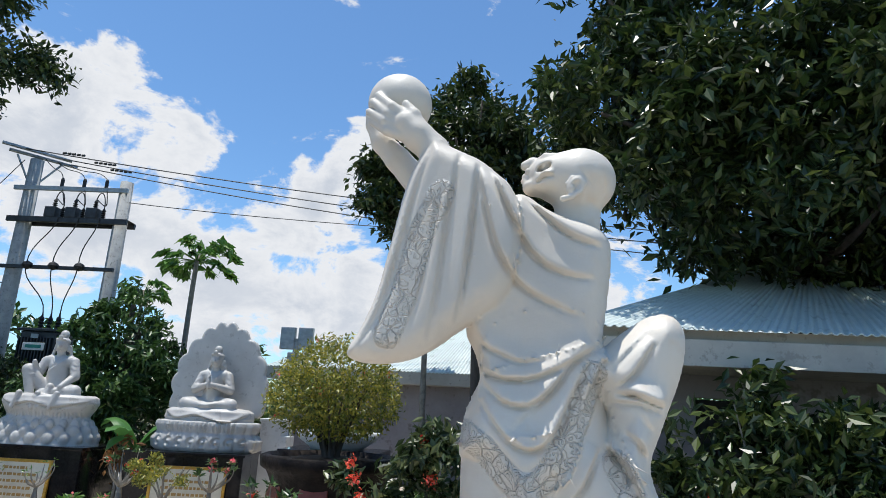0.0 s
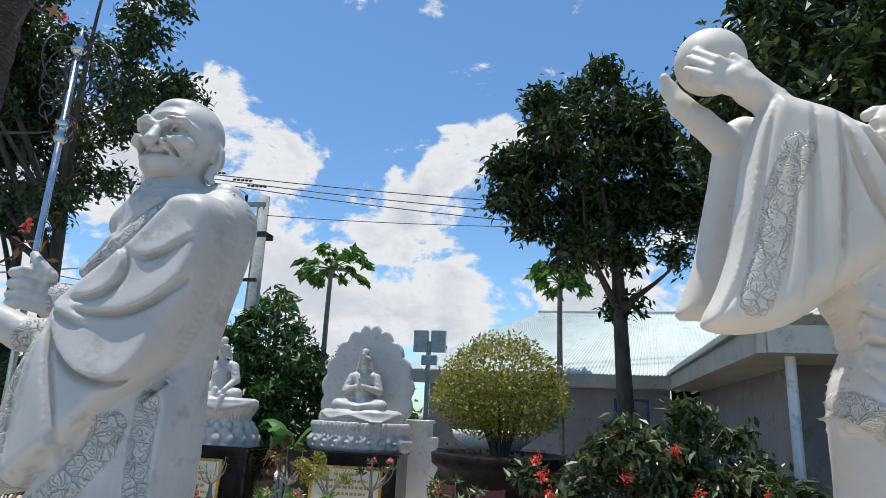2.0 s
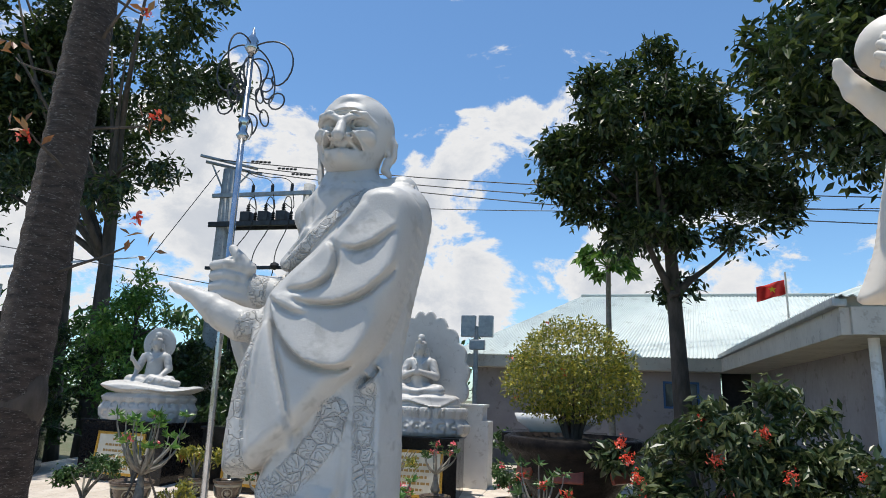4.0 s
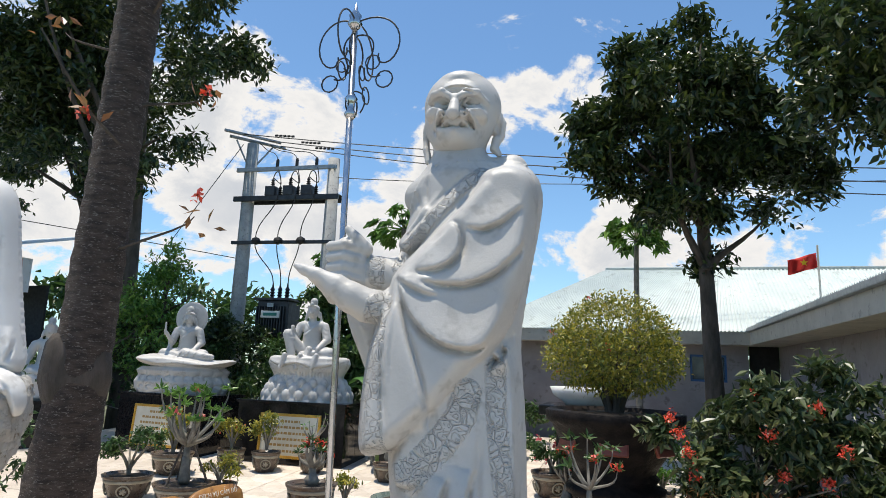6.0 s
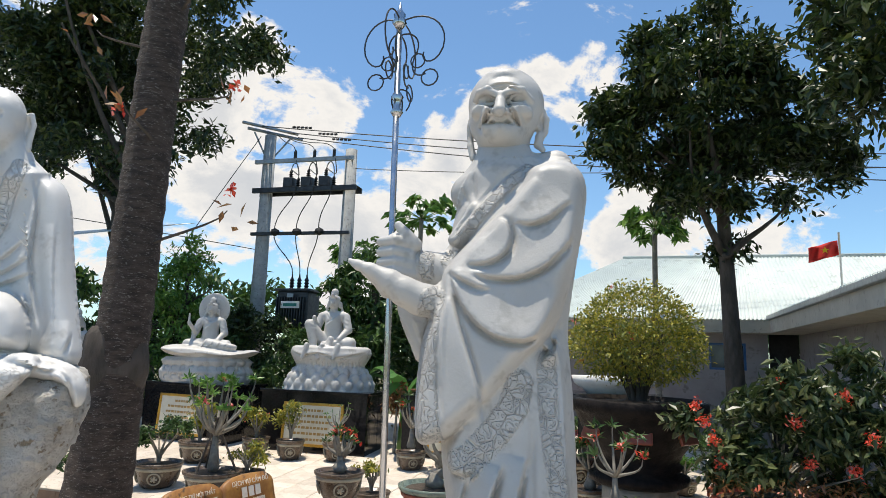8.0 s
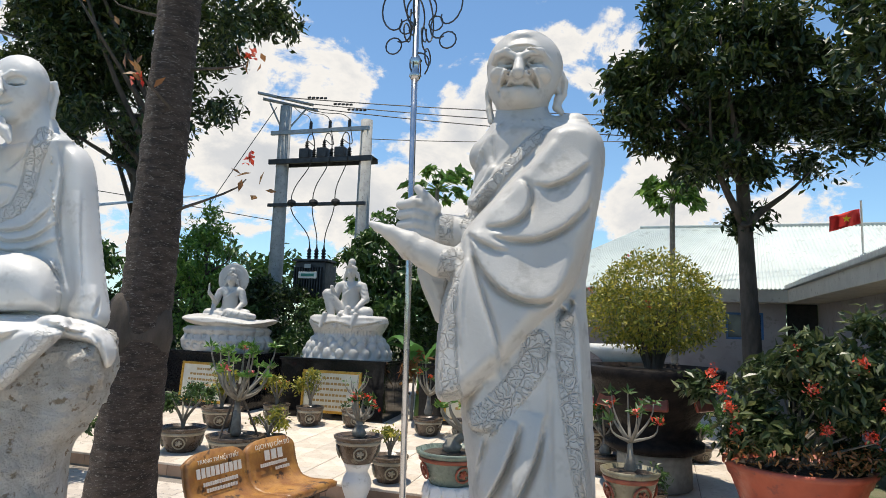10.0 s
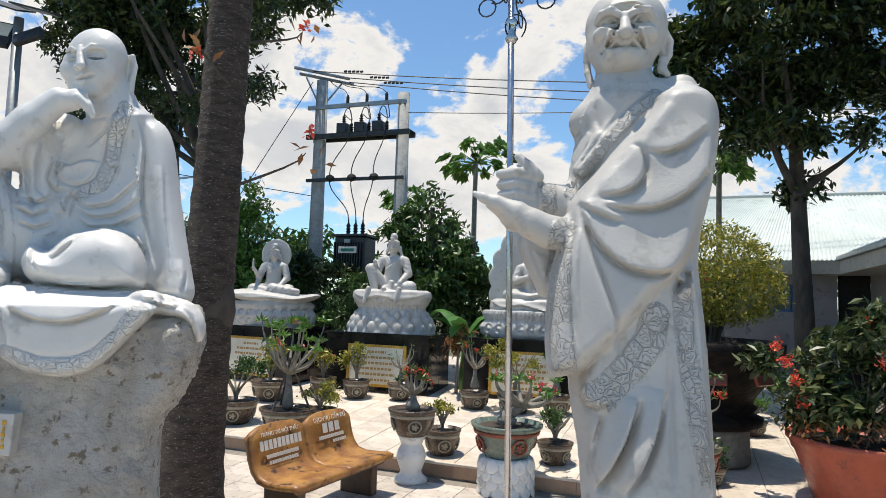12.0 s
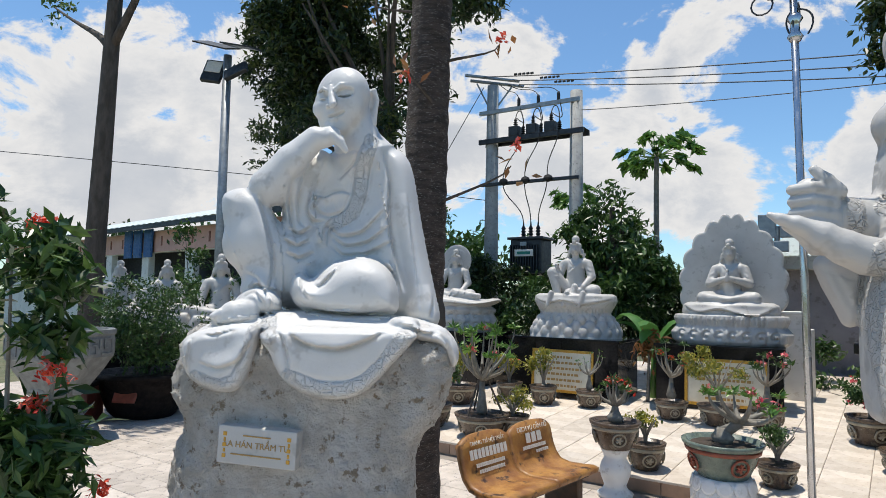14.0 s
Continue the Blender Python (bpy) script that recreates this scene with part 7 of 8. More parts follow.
# praying figure before a flame-edged slab
c = Clay((-.86, -.5, -.02), (.86, .45, 1.98), .013)
out = []
for i in range(97):
    a = radians(-22 + i * 224 / 96)
    w = 1 + .075 * abs(math.sin(i * math.pi / 8))
    out.append((.70 * math.cos(a) * w * (1 - .22 * max(0, math.sin(a)) ** 3), .86 + 1.0 * math.sin(a) * w))
c.slab(out, .27, .055, .03, .01)
c.drum(((.70, .0), (.76, .05), (.78, .16), (.70, .26), (.74, .36), (.72, .42)), 1.0, .50, 22, .05, .015)
c.drum(((.62, .40), (.66, .46), (.64, .56), (.56, .60)), 1.0, .50, 0, 0, .02)
for i in range(8):
    x = -.62 + .175 * i
    for k in range(2):
        rr = .075 - .028 * k
        c.crease([(x + rr * math.cos(t) * (1 - t / 12), .13 + rr * math.sin(t) * (1 - t / 12)) for t in [q * .7 for q in range(10)]], .022, .010)
for i in range(17):
    c.lip([(-.50 + i * .062, .42), (-.51 + i * .063, .34), (-.50 + i * .062, .27)], .014, .02, .8)
c.lip([(-.62, .56), (-.4, .43), (-.1, .52), (.1, .45), (.4, .40), (.62, .54)], .03, .05, .7)
sitter(c, .58, 1.08)
place("seated_statue", c, (-3.94, 9.56, 1.20), 4, "white marble praying figure before a wavy flame-edged back slab")

# figure with one knee raised
c = Clay((-.84, -.56, -.02), (.84, .52, 1.9), .013)
c.drum(((.74, .0), (.70, .08), (.58, .26), (.56, .40), (.62, .50), (.66, .58), (.64, .66), (.58, .69)), 1.0, .6, 0, 0, .02)
for row, (n, r, z, size) in enumerate(((20, .62, .05, .12), (18, .58, .14, .12), (20, .54, .25, .09))):
    petals(c, n, r, .6, z, size, .12)
for i in range(26):
    c.crease([(-.56 + i * .045, .47), (-.57 + i * .0455, .36)], .014, .010)
c.lip([(-.62, .62), (-.35, .52), (-.1, .60), (.15, .50), (.45, .56), (.64, .62)], .026, .05, .8)
for x in (-.3, -.05, .2):
    c.cap((x, -.34, .70), (x - .05, -.38, .50), .04, .03, .02)
sitter(c, .66, 1.10, False, True)
c.cap((.05, -.25, .80), (.0, -.36, .52), .05, .035, .02)
place("seated_statue", c, (-6.15, 9.16, 1.20), 10, "white marble seated figure, one knee raised, on a lotus throne")

# reclining figure with a halo
c = Clay((-.92, -.56, -.02), (.92, .52, 1.8), .013)
c.drum(((.66, .0), (.72, .08), (.74, .2), (.68, .30), (.72, .38), (.64, .44)), 1.0, .55, 18, .06, .015)
for row in range(2):
    for i in range(9):
        x = -.6 + .15 * i
        c.crease([(x + .06 * math.cos(t) * (1 - t / 10), .11 + row * .15 + .06 * math.sin(t) * (1 - t / 10)) for t in [q * .7 for q in range(10)]], .02, .010)
c.inflate(((-.76, .56), (-.6, .46), (-.2, .40), (.3, .40), (.66, .44), (.86, .54), (.80, .60), (.5, .56), (.2, .62), (-.3, .66), (-.66, .64)), -.05, .36, .10, .02)
c.lip([(-.7, .56), (-.4, .48), (0, .50), (.4, .46), (.8, .54)], .03, .05, .8)
sitter(c, .58, 1.02, False)
c.cap((.05, -.22, .66), (.48, -.26, .62), .10, .05, .03)
for k in range(4):
    c.lip([(-.05 + .12 * k, .60), (.0 + .12 * k, .66), (.02 + .12 * k, .72)], .014, .03, .7)
c.ell((.0, .14, 1.27), (.27, .03, .29), 0, .01)
c.crease([(.22 * math.cos(t), 1.27 + .24 * math.sin(t)) for t in [q * .42 for q in range(16)]], .010, .010)
c.cap((-.22, -.08, .84), (-.30, -.24, 1.02), .04, .028, .015)
c.cap((-.30, -.24, .98), (-.30, -.24, 1.16), .022, .016, .008)
place("seated_statue", c, (-8.5, 9.2, 1.20), 22, "white marble seated figure with round halo on a carved scroll throne")

# further statues across the yard
for at, rz, s in (((-13.6, 5.75, .9), 60, 1.0), ((-12.9, 6.25, 1.0), 60, .95), ((-12.05, 6.8, .9), 55, 1.1), ((-10.8, 8.6, 1.0), 40, .95)):
    c = Clay((-.6, -.5, -.02), (.6, .4, 1.75), .02)
    c.slab(((-.5, 0), (-.52, .2), (-.4, .45), (.4, .45), (.52, .2), (.5, 0)), 0, .34, .1, .05)
    c.rough(.014, 13.0, .45, at[0])
    sitter(c, .42, 1.2, False, at[0] < -12.5)
    ob = place("garden_statue", c, at, rz, "white marble seated figure on a rock base among shrubs")
    ob.scale = (s, s, s)
    st = thing("statue_base", (at[0], at[1], 0), "dark stone block under a white garden statue", "pedestal", rz)
    part("block", boxes(((-.6, -.42, 0), (.6, .42, at[2] + .02)), bevel=.01), granite_mat, st)


# ---- potted plants ----
def pot(parent, r, h, body_mat, z0=0.0, medals=4, squash=1.0, panels=None):
    prof = [(r * .60, 0), (r * .62, h * .06), (r * .66, h * .1), (r * .80, h * .45), (r * .90, h * .78), (r * .93, h * .84), (r * 1.0, h * .9), (r * 1.02, h), (r * .92, h), (r * .88, h * .9), (.0001, h * .88)]
    p = part("pot", lathe(prof, 36, None, (1, squash)), body_mat, parent, smooth=True)
    p.location.z = z0
    bandm = lathe([(r * .905, h * .70), (r * .925, h * .72), (r * .945, h * .80), (r * .93, h * .83)], 36, None, (1, squash))
    part("relief_band", bandm, panels or pot_band_mat, p, smooth=True)
    part("soil", lathe([(.001, h * .885), (r * .88, h * .89), (r * .5, h * .93), (.001, h * .95)], 24, None, (1, squash)), soil_mat, parent).location.z = z0
    for i in range(medals):
        a = 2 * math.pi * (i + .35) / medals
        q = Vector((math.cos(a) * r * .80, math.sin(a) * r * .80 * squash, h * .42))
        turn = Matrix.Translation(q) @ Vector((math.cos(a), math.sin(a), -.28)).to_track_quat("Z", "Y").to_matrix().to_4x4()
        bm = bmesh.new()
        m = h * .24
        pts = [(m * math.cos(t * math.pi / 9), m * math.sin(t * math.pi / 9), .004) for t in range(19)]
        tube(bm, pts, h * .035, 5)
        for t in range(5):
            tube(bm, [(0, 0, .006), (m * .55 * math.cos(t * 1.257), m * .55 * math.sin(t * 1.257), .006)], h * .05, 5)
        bmesh.ops.transform(bm, matrix=turn, verts=bm.verts)
        part("medallion", bm, pot_band_mat if panels is None else red_band_mat, p)
    return p


def adenium(parent, z0, height, spread, seed, leafm, tips=9, flowers=3, fmat=pink_flower_mat, thick=.05, leaf=.085, per=17, lean=(0, 0)):
    rng = np.random.default_rng(seed)
    bm = bmesh.new()
    top = Vector((lean[0], lean[1], z0 + height * .38))
    lathe([(thick * .8, z0), (thick * 1.25, z0 + thick * .8), (thick, z0 + height * .16), (thick * .6, z0 + height * .28)], 12, bm, wave=lambda a, z: 1 + .2 * math.sin(2 * a + z * 9))
    tube(bm, [(0, 0, z0 + height * .18), top], [thick * .75, thick * .5], 8)
    ends = []
    for i in range(tips):
        a = i * 2.4 + rng.normal(0, .3)
        e = Vector((math.cos(a) * spread * rng.uniform(.4, 1) + lean[0], math.sin(a) * spread * rng.uniform(.4, 1) + lean[1], z0 + height * rng.uniform(.6, 1)))
        tube(bm, curve_pts(top, top.lerp(e, .3) + Vector((math.cos(a), math.sin(a), 0)) * spread * .2, e - Vector((0, 0, height * .2)), e, 6), [thick * (.42 - .055 * q) for q in range(7)], 6)
        ends.append(e)
    part("stem", bm, stem_mat, parent, smooth=True)
    E = np.array([tuple(e) for e in ends])
    c = np.repeat(E, per, 0)
    d = rng.normal(0, 1, c.shape)
    d[:, 2] = np.abs(d[:, 2]) * .6
    d /= np.linalg.norm(d, axis=1)[:, None]
    c = c + d * leaf * .55
    part_mesh("foliage", leaf_mesh("foliage", c, d * 4, leaf, leafm, rng, .34, -.1), parent)
    for k in range(flowers):
        q = E[k % len(E)] + rng.normal(0, .02, (14, 3)) + [0, 0, .03]
        part_mesh("flower", leaf_mesh("flower", q, rng.normal(0, 1, q.shape) + [0, 0, 1], .05, fmat, rng, .6, 0), parent)


def bushy(parent, z0, height, spread, seed, leafm, n=70, leaf=.06, flowers=0, fmat=pink_flower_mat):
    rng = np.random.default_rng(seed)
    bm = bmesh.new()
    for i in range(7):
        a = i * 2.4
        e = Vector((math.cos(a) * spread * .6, math.sin(a) * spread * .6, z0 + height * .75))
        tube(bm, curve_pts((0, 0, z0), (0, 0, z0 + height * .3), e * .7 + Vector((0, 0, z0 * .3)), e, 5), [.02, .016, .013, .01, .008, .005], 6)
    part("stem", bm, stem_mat, parent)
    blobs = [(0, 0, z0 + height * .66, spread * .8, spread * .8, height * .34), (spread * .4, 0, z0 + height * .55, spread * .6, spread * .6, height * .28), (-spread * .4, 0, z0 + height * .6, spread * .6, spread * .6, height * .3)]
    c, d = tufts(rng, blobs, n, 11, leaf * .75)
    part_mesh("foliage", leaf_mesh("foliage", c, d, leaf, leafm, rng, .4), parent)
    if flowers:
        c, d = blob_points(rng, blobs, flowers, .95)
        for k in range(flowers):
            q = c[k] + rng.normal(0, .02, (12, 3))
            part_mesh("flower", leaf_mesh("flower", q, np.repeat(d[k:k + 1], 12, 0), .045, fmat, rng, .6, 0), parent)


def potted(at, r, h, label, rz=0.0, mat=None, panels=None, group="potted plants on the court"):
    ob = thing("potted_plant", at, label, "potted plant", rz, group)
    pot(ob, r, h, mat or pot_mat, panels=panels)
    return ob


def on_court(x, y, lift=0.0):
    return (x, y, court_z(y) + lift)


p = potted(on_court(-6.22, 8.2), .2, .27, "brown glazed pot with a yellow-green bushy plant")
bushy(p, .28, .50, .27, 1, leaf_gold, 60, .065)
p = potted(on_court(-6.82, 8.25), .2, .26, "brown glazed pot with a yellowing plant and red blooms", 20)
bushy(p, .25, .46, .26, 2, leaf_gold, 55, .065, 3, flower_mat)
p = potted(on_court(-5.58, 8.36), .19, .24, "brown glazed pot with nearly bare grey stems")
adenium(p, .24, .55, .2, 3, leaf_light, 9, 0, thick=.04, leaf=.05, per=4)
p = potted(on_court(-4.41, 8.27), .21, .23, "brown glazed pot with a desert rose in red flower")
adenium(p, .26, .72, .24, 4, leaf_mid, 9, 4, flower_mat)
p = potted(on_court(-3.83, 8.24), .245, .25, "wide brown pot with a spreading yellow-green bonsai", 15)
bushy(p, .30, .66, .48, 5, leaf_gold, 110, .055)
p = potted(on_court(-3.29, 8.36), .2, .25, "brown pot with a pink flowering desert rose")
adenium(p, .28, .62, .3, 6, leaf_mid, 9, 4)
p = potted(on_court(-2.24, 8.25), .25, .30, "brown pot with a pink flowering shrub")
bushy(p, .28, .45, .28, 7, leaf_mid, 60, .06, 5, pink_flower_mat)
p = potted(on_court(-4.03, 6.06), .195, .26, "round brown pot with a small leafy succulent")
bushy(p, .26, .30, .17, 8, leaf_gold, 34, .05)
p = potted(on_court(-2.88, 6.2), .18, .21, "round brown pot with a low green plant", 30)
bushy(p, .23, .3, .24, 9, leaf_mid, 40, .055)
p = potted(on_court(-6.03, 6.2), .32, .27, "brown pot with tall desert rose and tripod stakes")
adenium(p, .26, 1.05, .46, 10, leaf_light, 18, 3, thick=.06, leaf=.11, per=18)
for k in range(3):
    a = k * 2.1 + .4
    part("stake", tube(bmesh.new(), [(math.cos(a) * .26, math.sin(a) * .26, .26), (math.cos(a) * -.02, math.sin(a) * -.02, .85)], .012, 6), dark_bark_mat, p)
p = potted(on_court(-5.75, 6.45), .2, .24, "small brown pot with yellow-green leaves")
bushy(p, .22, .32, .25, 11, leaf_gold, 50, .06)
p = potted(on_court(-6.86, 6.3), .28, .28, "brown pot with a bushy green plant beside the trunk")
bushy(p, .26, .5, .4, 12, leaf_mid, 90, .07)
p = potted(on_court(-7.3, 7.6), .28, .28, "brown pot with a yellow-green plant before the pedestal")
bushy(p, .26, .55, .35, 13, leaf_gold, 70, .065)
p = potted(on_court(-.93, 8.2), .15, .17, "small pale pot with a little leafy plant")
bushy(p, .18, .3, .2, 14, leaf_light, 36, .055)
p = potted(on_court(-1.95, 7.2), .2, .22, "small brown pot with a red flowering plant")
adenium(p, .2, .5, .2, 15, leaf_mid, 8, 4, flower_mat)
p = potted((-1.46, 6.15, court_z(6.15)), .145, .16, "small brown pot tucked behind a larger one")
bushy(p, .18, .2, .15, 16, leaf_mid, 20, .05)

# pot on a white baluster
bal = thing("baluster_stand", (-4.15, 5.55, 0), "white turned baluster stand for a flower pot", "plant stand")
part("shaft", lathe([(.16, 0), (.165, .03), (.12, .06), (.10, .10), (.13, .18), (.145, .24), (.13, .30), (.10, .35), (.115, .39), (.13, .42), (.13, .44)], 28), white_mat, bal, smooth=True)
p = potted((-4.15, 5.55, .44), .235, .25, "brown glazed pot with red desert rose on a baluster")
adenium(p, .23, .42, .2, 17, leaf_mid, 10, 4, flower_mat, thick=.06, leaf=.07)
# celadon pot on a scale-carved stand
ss = thing("carved_stand", (-3.22, 5.62, 0), "white stand carved with overlapping scales", "plant stand")
part("core", lathe([(.24, 0), (.25, .02), (.25, .30), (.23, .33)], 28), white_mat, ss, smooth=True)
for row in range(4):
    for i in range(12):
        a = 2 * math.pi * (i + .5 * (row % 2)) / 12
        bm = lathe([(.066, 0), (.06, .008), (.045, .014), (.001, .018)], 12)
        bmesh.ops.transform(bm, matrix=Matrix.Translation((.247 * math.cos(a), .247 * math.sin(a), .05 + row * .075)) @ Vector((math.cos(a), math.sin(a), .25)).to_track_quat("Z", "Y").to_matrix().to_4x4(), verts=bm.verts)
        part("scale", bm, white_mat, ss)
p = potted((-3.22, 5.62, .33), .33, .30, "celadon glazed pot with red bands and a leaning desert rose", 10, green_pot_mat, red_band_mat)
adenium(p, .27, .5, .34, 18, leaf_light, 9, 4, thick=.075, leaf=.09, lean=(.14, 0))
# pot on a clay stand by the standing statue
cs_ = thing("clay_stand", (-1.62, 5.6, 0), "dull brown drum stand for a flower pot", "plant stand")
part("drum", lathe([(.2, 0), (.2, .03), (.16, .06), (.17, .28), (.2, .31)], 24), kerb_mat, cs_, smooth=True)
p = potted((-1.62, 5.6, .31), .245, .31, "olive pot with a grey-leaved desert rose", 0, Mat("olive_glaze", (.22, .20, .13), (.15, .13, .085), 9, .35, bump=.2), red_band_mat)
adenium(p, .28, .66, .24, 19, leaf_mid, 9, 3, fmat=flower_mat, thick=.04, leaf=.10, per=10)

# large bonsai on a carved black pot
bz = on_court(-1.44, 6.95)
bs = thing("stone_drum", bz, "grey stone drum under a large black pot", "plant stand")
part("drum", lathe([(.36, 0), (.38, .02), (.37, .3), (.38, .36)], 30), grey_stone_mat, bs, smooth=True)
bp = thing("bonsai_tree", (bz[0], bz[1], bz[2] + .36), "round-clipped golden ixora bonsai in a carved black pot", "bonsai")
part("pot", lathe([(.42, 0), (.50, .04), (.50, .10), (.40, .14), (.44, .2), (.40, .24), (.44, .32), (.54, .46), (.60, .62), (.64, .70), (.70, .74), (.71, .84), (.66, .86), (.62, .80), (.001, .79)], 40), black_pot_mat, bp, smooth=True)
for a in (-2.5, -1.57, -.6):
    part("red_panel", boxes(((-.14, -.02, -.07), (.14, .02, .07)), bevel=.015), red_band_mat, bp).matrix_basis = pose(.565 * math.cos(a), .565 * math.sin(a), .52, -22, 0, math.degrees(a) + 90)
part("soil", lathe([(.001, .795), (.62, .80), (.3, .83), (.001, .84)], 24), soil_mat, bp)
rng = np.random.default_rng(61)
bm = bmesh.new()
for i in range(15):
    a = i * 2.4
    e = Vector((math.cos(a) * .5 * rng.uniform(.4, 1), math.sin(a) * .5 * rng.uniform(.4, 1), 1.35 + rng.uniform(0, .3)))
    tube(bm, curve_pts((math.cos(a) * .06, math.sin(a) * .06, .8), (math.cos(a) * .1, math.sin(a) * .1, 1.0), e * .75 + Vector((0, 0, .22)), e, 6), [.026, .022, .019, .016, .013, .01, .006], 6)
part("stem", bm, dark_bark_mat, bp)
blobs = [(0, 0, 1.50, .70, .68, .52), (0, 0, 1.62, .58, .56, .48), (.2, -.1, 1.35, .52, .5, .34), (-.25, 0, 1.38, .5, .5, .34)]
c, d = blob_points(rng, blobs, 13000, .70)
c += rng.normal(0, .025, c.shape)
part_mesh("foliage", leaf_mesh("foliage", c, d, .05, leaf_gold, rng, .42, 0), bp)
c, d = blob_points(rng, blobs[:2], 12, .97)
for k in range(12):
    q = c[k] + rng.normal(0, .018, (14, 3))
    part_mesh("flower_head", leaf_mesh("flower_head", q, np.repeat(d[k:k + 1], 14, 0), .03, flower_mat, rng, .5, 0), bp)

# white basin with a small figure on a dark table, behind
tb = thing("stone_table", on_court(-1.75, 8.5), "dark square stone table behind the bonsai", "table")
part("top", boxes(((-.62, -.5, .98), (.62, .5, 1.10)), bevel=.012), granite_mat, tb)
part("base", boxes(((-.42, -.34, 0), (.42, .34, .98)), bevel=.01), granite_mat, tb)
wb = thing("white_basin", (-1.75, 8.5, court_z(8.5) + 1.10), "white oval stone basin on a dark table", "basin")
part("bowl", lathe([(.34, 0), (.36, .03), (.5, .12), (.54, .22), (.50, .22), (.44, .14), (.001, .12)], 36, None, (1, .7)), white_mat, wb, smooth=True)

# red-flowered ixora in a terracotta pot, and more of it beside
ix = thing("ixora_shrub", on_court(-.28, 6.02), "wide terracotta-red pot of ixora with red flower heads", "shrub")
part("pot", lathe([(.36, 0), (.38, .02), (.44, .2), (.52, .42), (.54, .44), (.56, .50), (.585, .52), (.585, .56), (.55, .56), (.52, .5), (.001, .48)], 44), terracotta_mat, ix, smooth=True)
part("soil", lathe([(.001, .5), (.53, .5), (.3, .53), (.001, .54)], 28), soil_mat, ix)
rng = np.random.default_rng(71)
blobs = [(-.35, -.1, 1.15, .45, .42, .42), (.15, -.15, 1.25, .5, .45, .42), (.55, 0, 1.3, .5, .45, .5), (.85, .1, 1.45, .35, .4, .42), (-.1, -.1, .85, .6, .4, .3), (.6, -.1, .95, .5, .42, .35)]
bm = bmesh.new()
for i in range(22):
    t = blob_points(rng, blobs, 1, .4)[0][0]
    tube(bm, curve_pts((rng.normal(0, .16), rng.normal(0, .12), .5), (0, 0, .7), (t[0] * .7, t[1] * .7, t[2] * .75), t, 5), [.015, .013, .011, .009, .007, .004], 5)
part("stem", bm, stem_mat, ix)
c, d = tufts(rng, blobs, 560, 13, .07)
part_mesh("foliage", leaf_mesh("foliage", c, d, .115, leaf_hedge, rng, .40), ix)
a = rng.uniform(0, 6.28, 700)
r = rng.uniform(.35, .62, 700)
low = np.stack([r * np.cos(a), r * np.sin(a), .56 + rng.uniform(0, .2, 700)], 1)
part_mesh("rim_plants", leaf_mesh("rim_plants", low, rng.normal(0, 1, low.shape), .07, leaf_brown, rng, .3), ix, "low russet filler plants at the rim")
for x, y, z in ((-.62, -.42, 1.18), (-.68, -.3, 1.30), (-.56, -.45, 1.04), (.02, -.58, 1.22), (.12, -.55, .92), (.42, -.5, .88), (.56, -.5, 1.12), (-.5, -.42, .86), (-.05, -.45, 1.5), (.4, -.45, 1.42)):
    q = np.array((x, y, z)) + rng.normal(0, .026, (60, 3))
    part_mesh("flower_head", leaf_mesh("flower_head", q, rng.normal(0, 1, q.shape), .034, flower_mat, rng, .5, 0), ix)
shrub("ixora_shrub", (1.35, 5.6, 0), [(0, 0, 1.2, .6, .5, .6), (.5, .2, 1.0, .6, .5, .6), (-.3, -.1, .8, .5, .5, .5)], 260, 12, .08, .12, leaf_hedge, 72, "dark ixora bush under the shade tree", flowers=4, fmat=flower_mat)
shrub("dark_shrub", (2.6, 5.6, 0), [(0, 0, 1.5, .9, .5, .8), (.9, .1, 1.4, .9, .5, .8), (-.4, 0, .8, .8, .6, .6), (.5, 0, 2.0, .8, .4, .4), (-.5, .2, 2.0, .7, .4, .4)], 520, 10, .1, .14, leaf_dark, 73, "dark thin shrubs in the shade of the house", stems=14)
shrub("dark_shrub", (4.4, 5.3, 0), [(0, 0, 1.5, .9, .6, .9), (.9, .2, 1.3, .9, .6, .9), (.2, 0, 2.2, .9, .5, .5)], 420, 10, .1, .15, leaf_dark, 74, "dark thin shrubs in the shade of the house", stems=16)
shrub("hedge", (.25, 9.4, 0), [(-1.2, 0, .5, .9, .3, .5), (.3, 0, .5, .8, .3, .55)], 110, 14, .08, .10, leaf_mid, 75, "low green border hedge before the house", "hedge", kind="stuff")
shrub("hedge", (-2.2, 11.2, .3), [(-.4, 0, .3, .6, .3, .3), (.5, 0, .3, .6, .3, .3)], 80, 14, .08, .09, leaf_mid, 76, "low green border plants by the pillar", "hedge", kind="stuff")


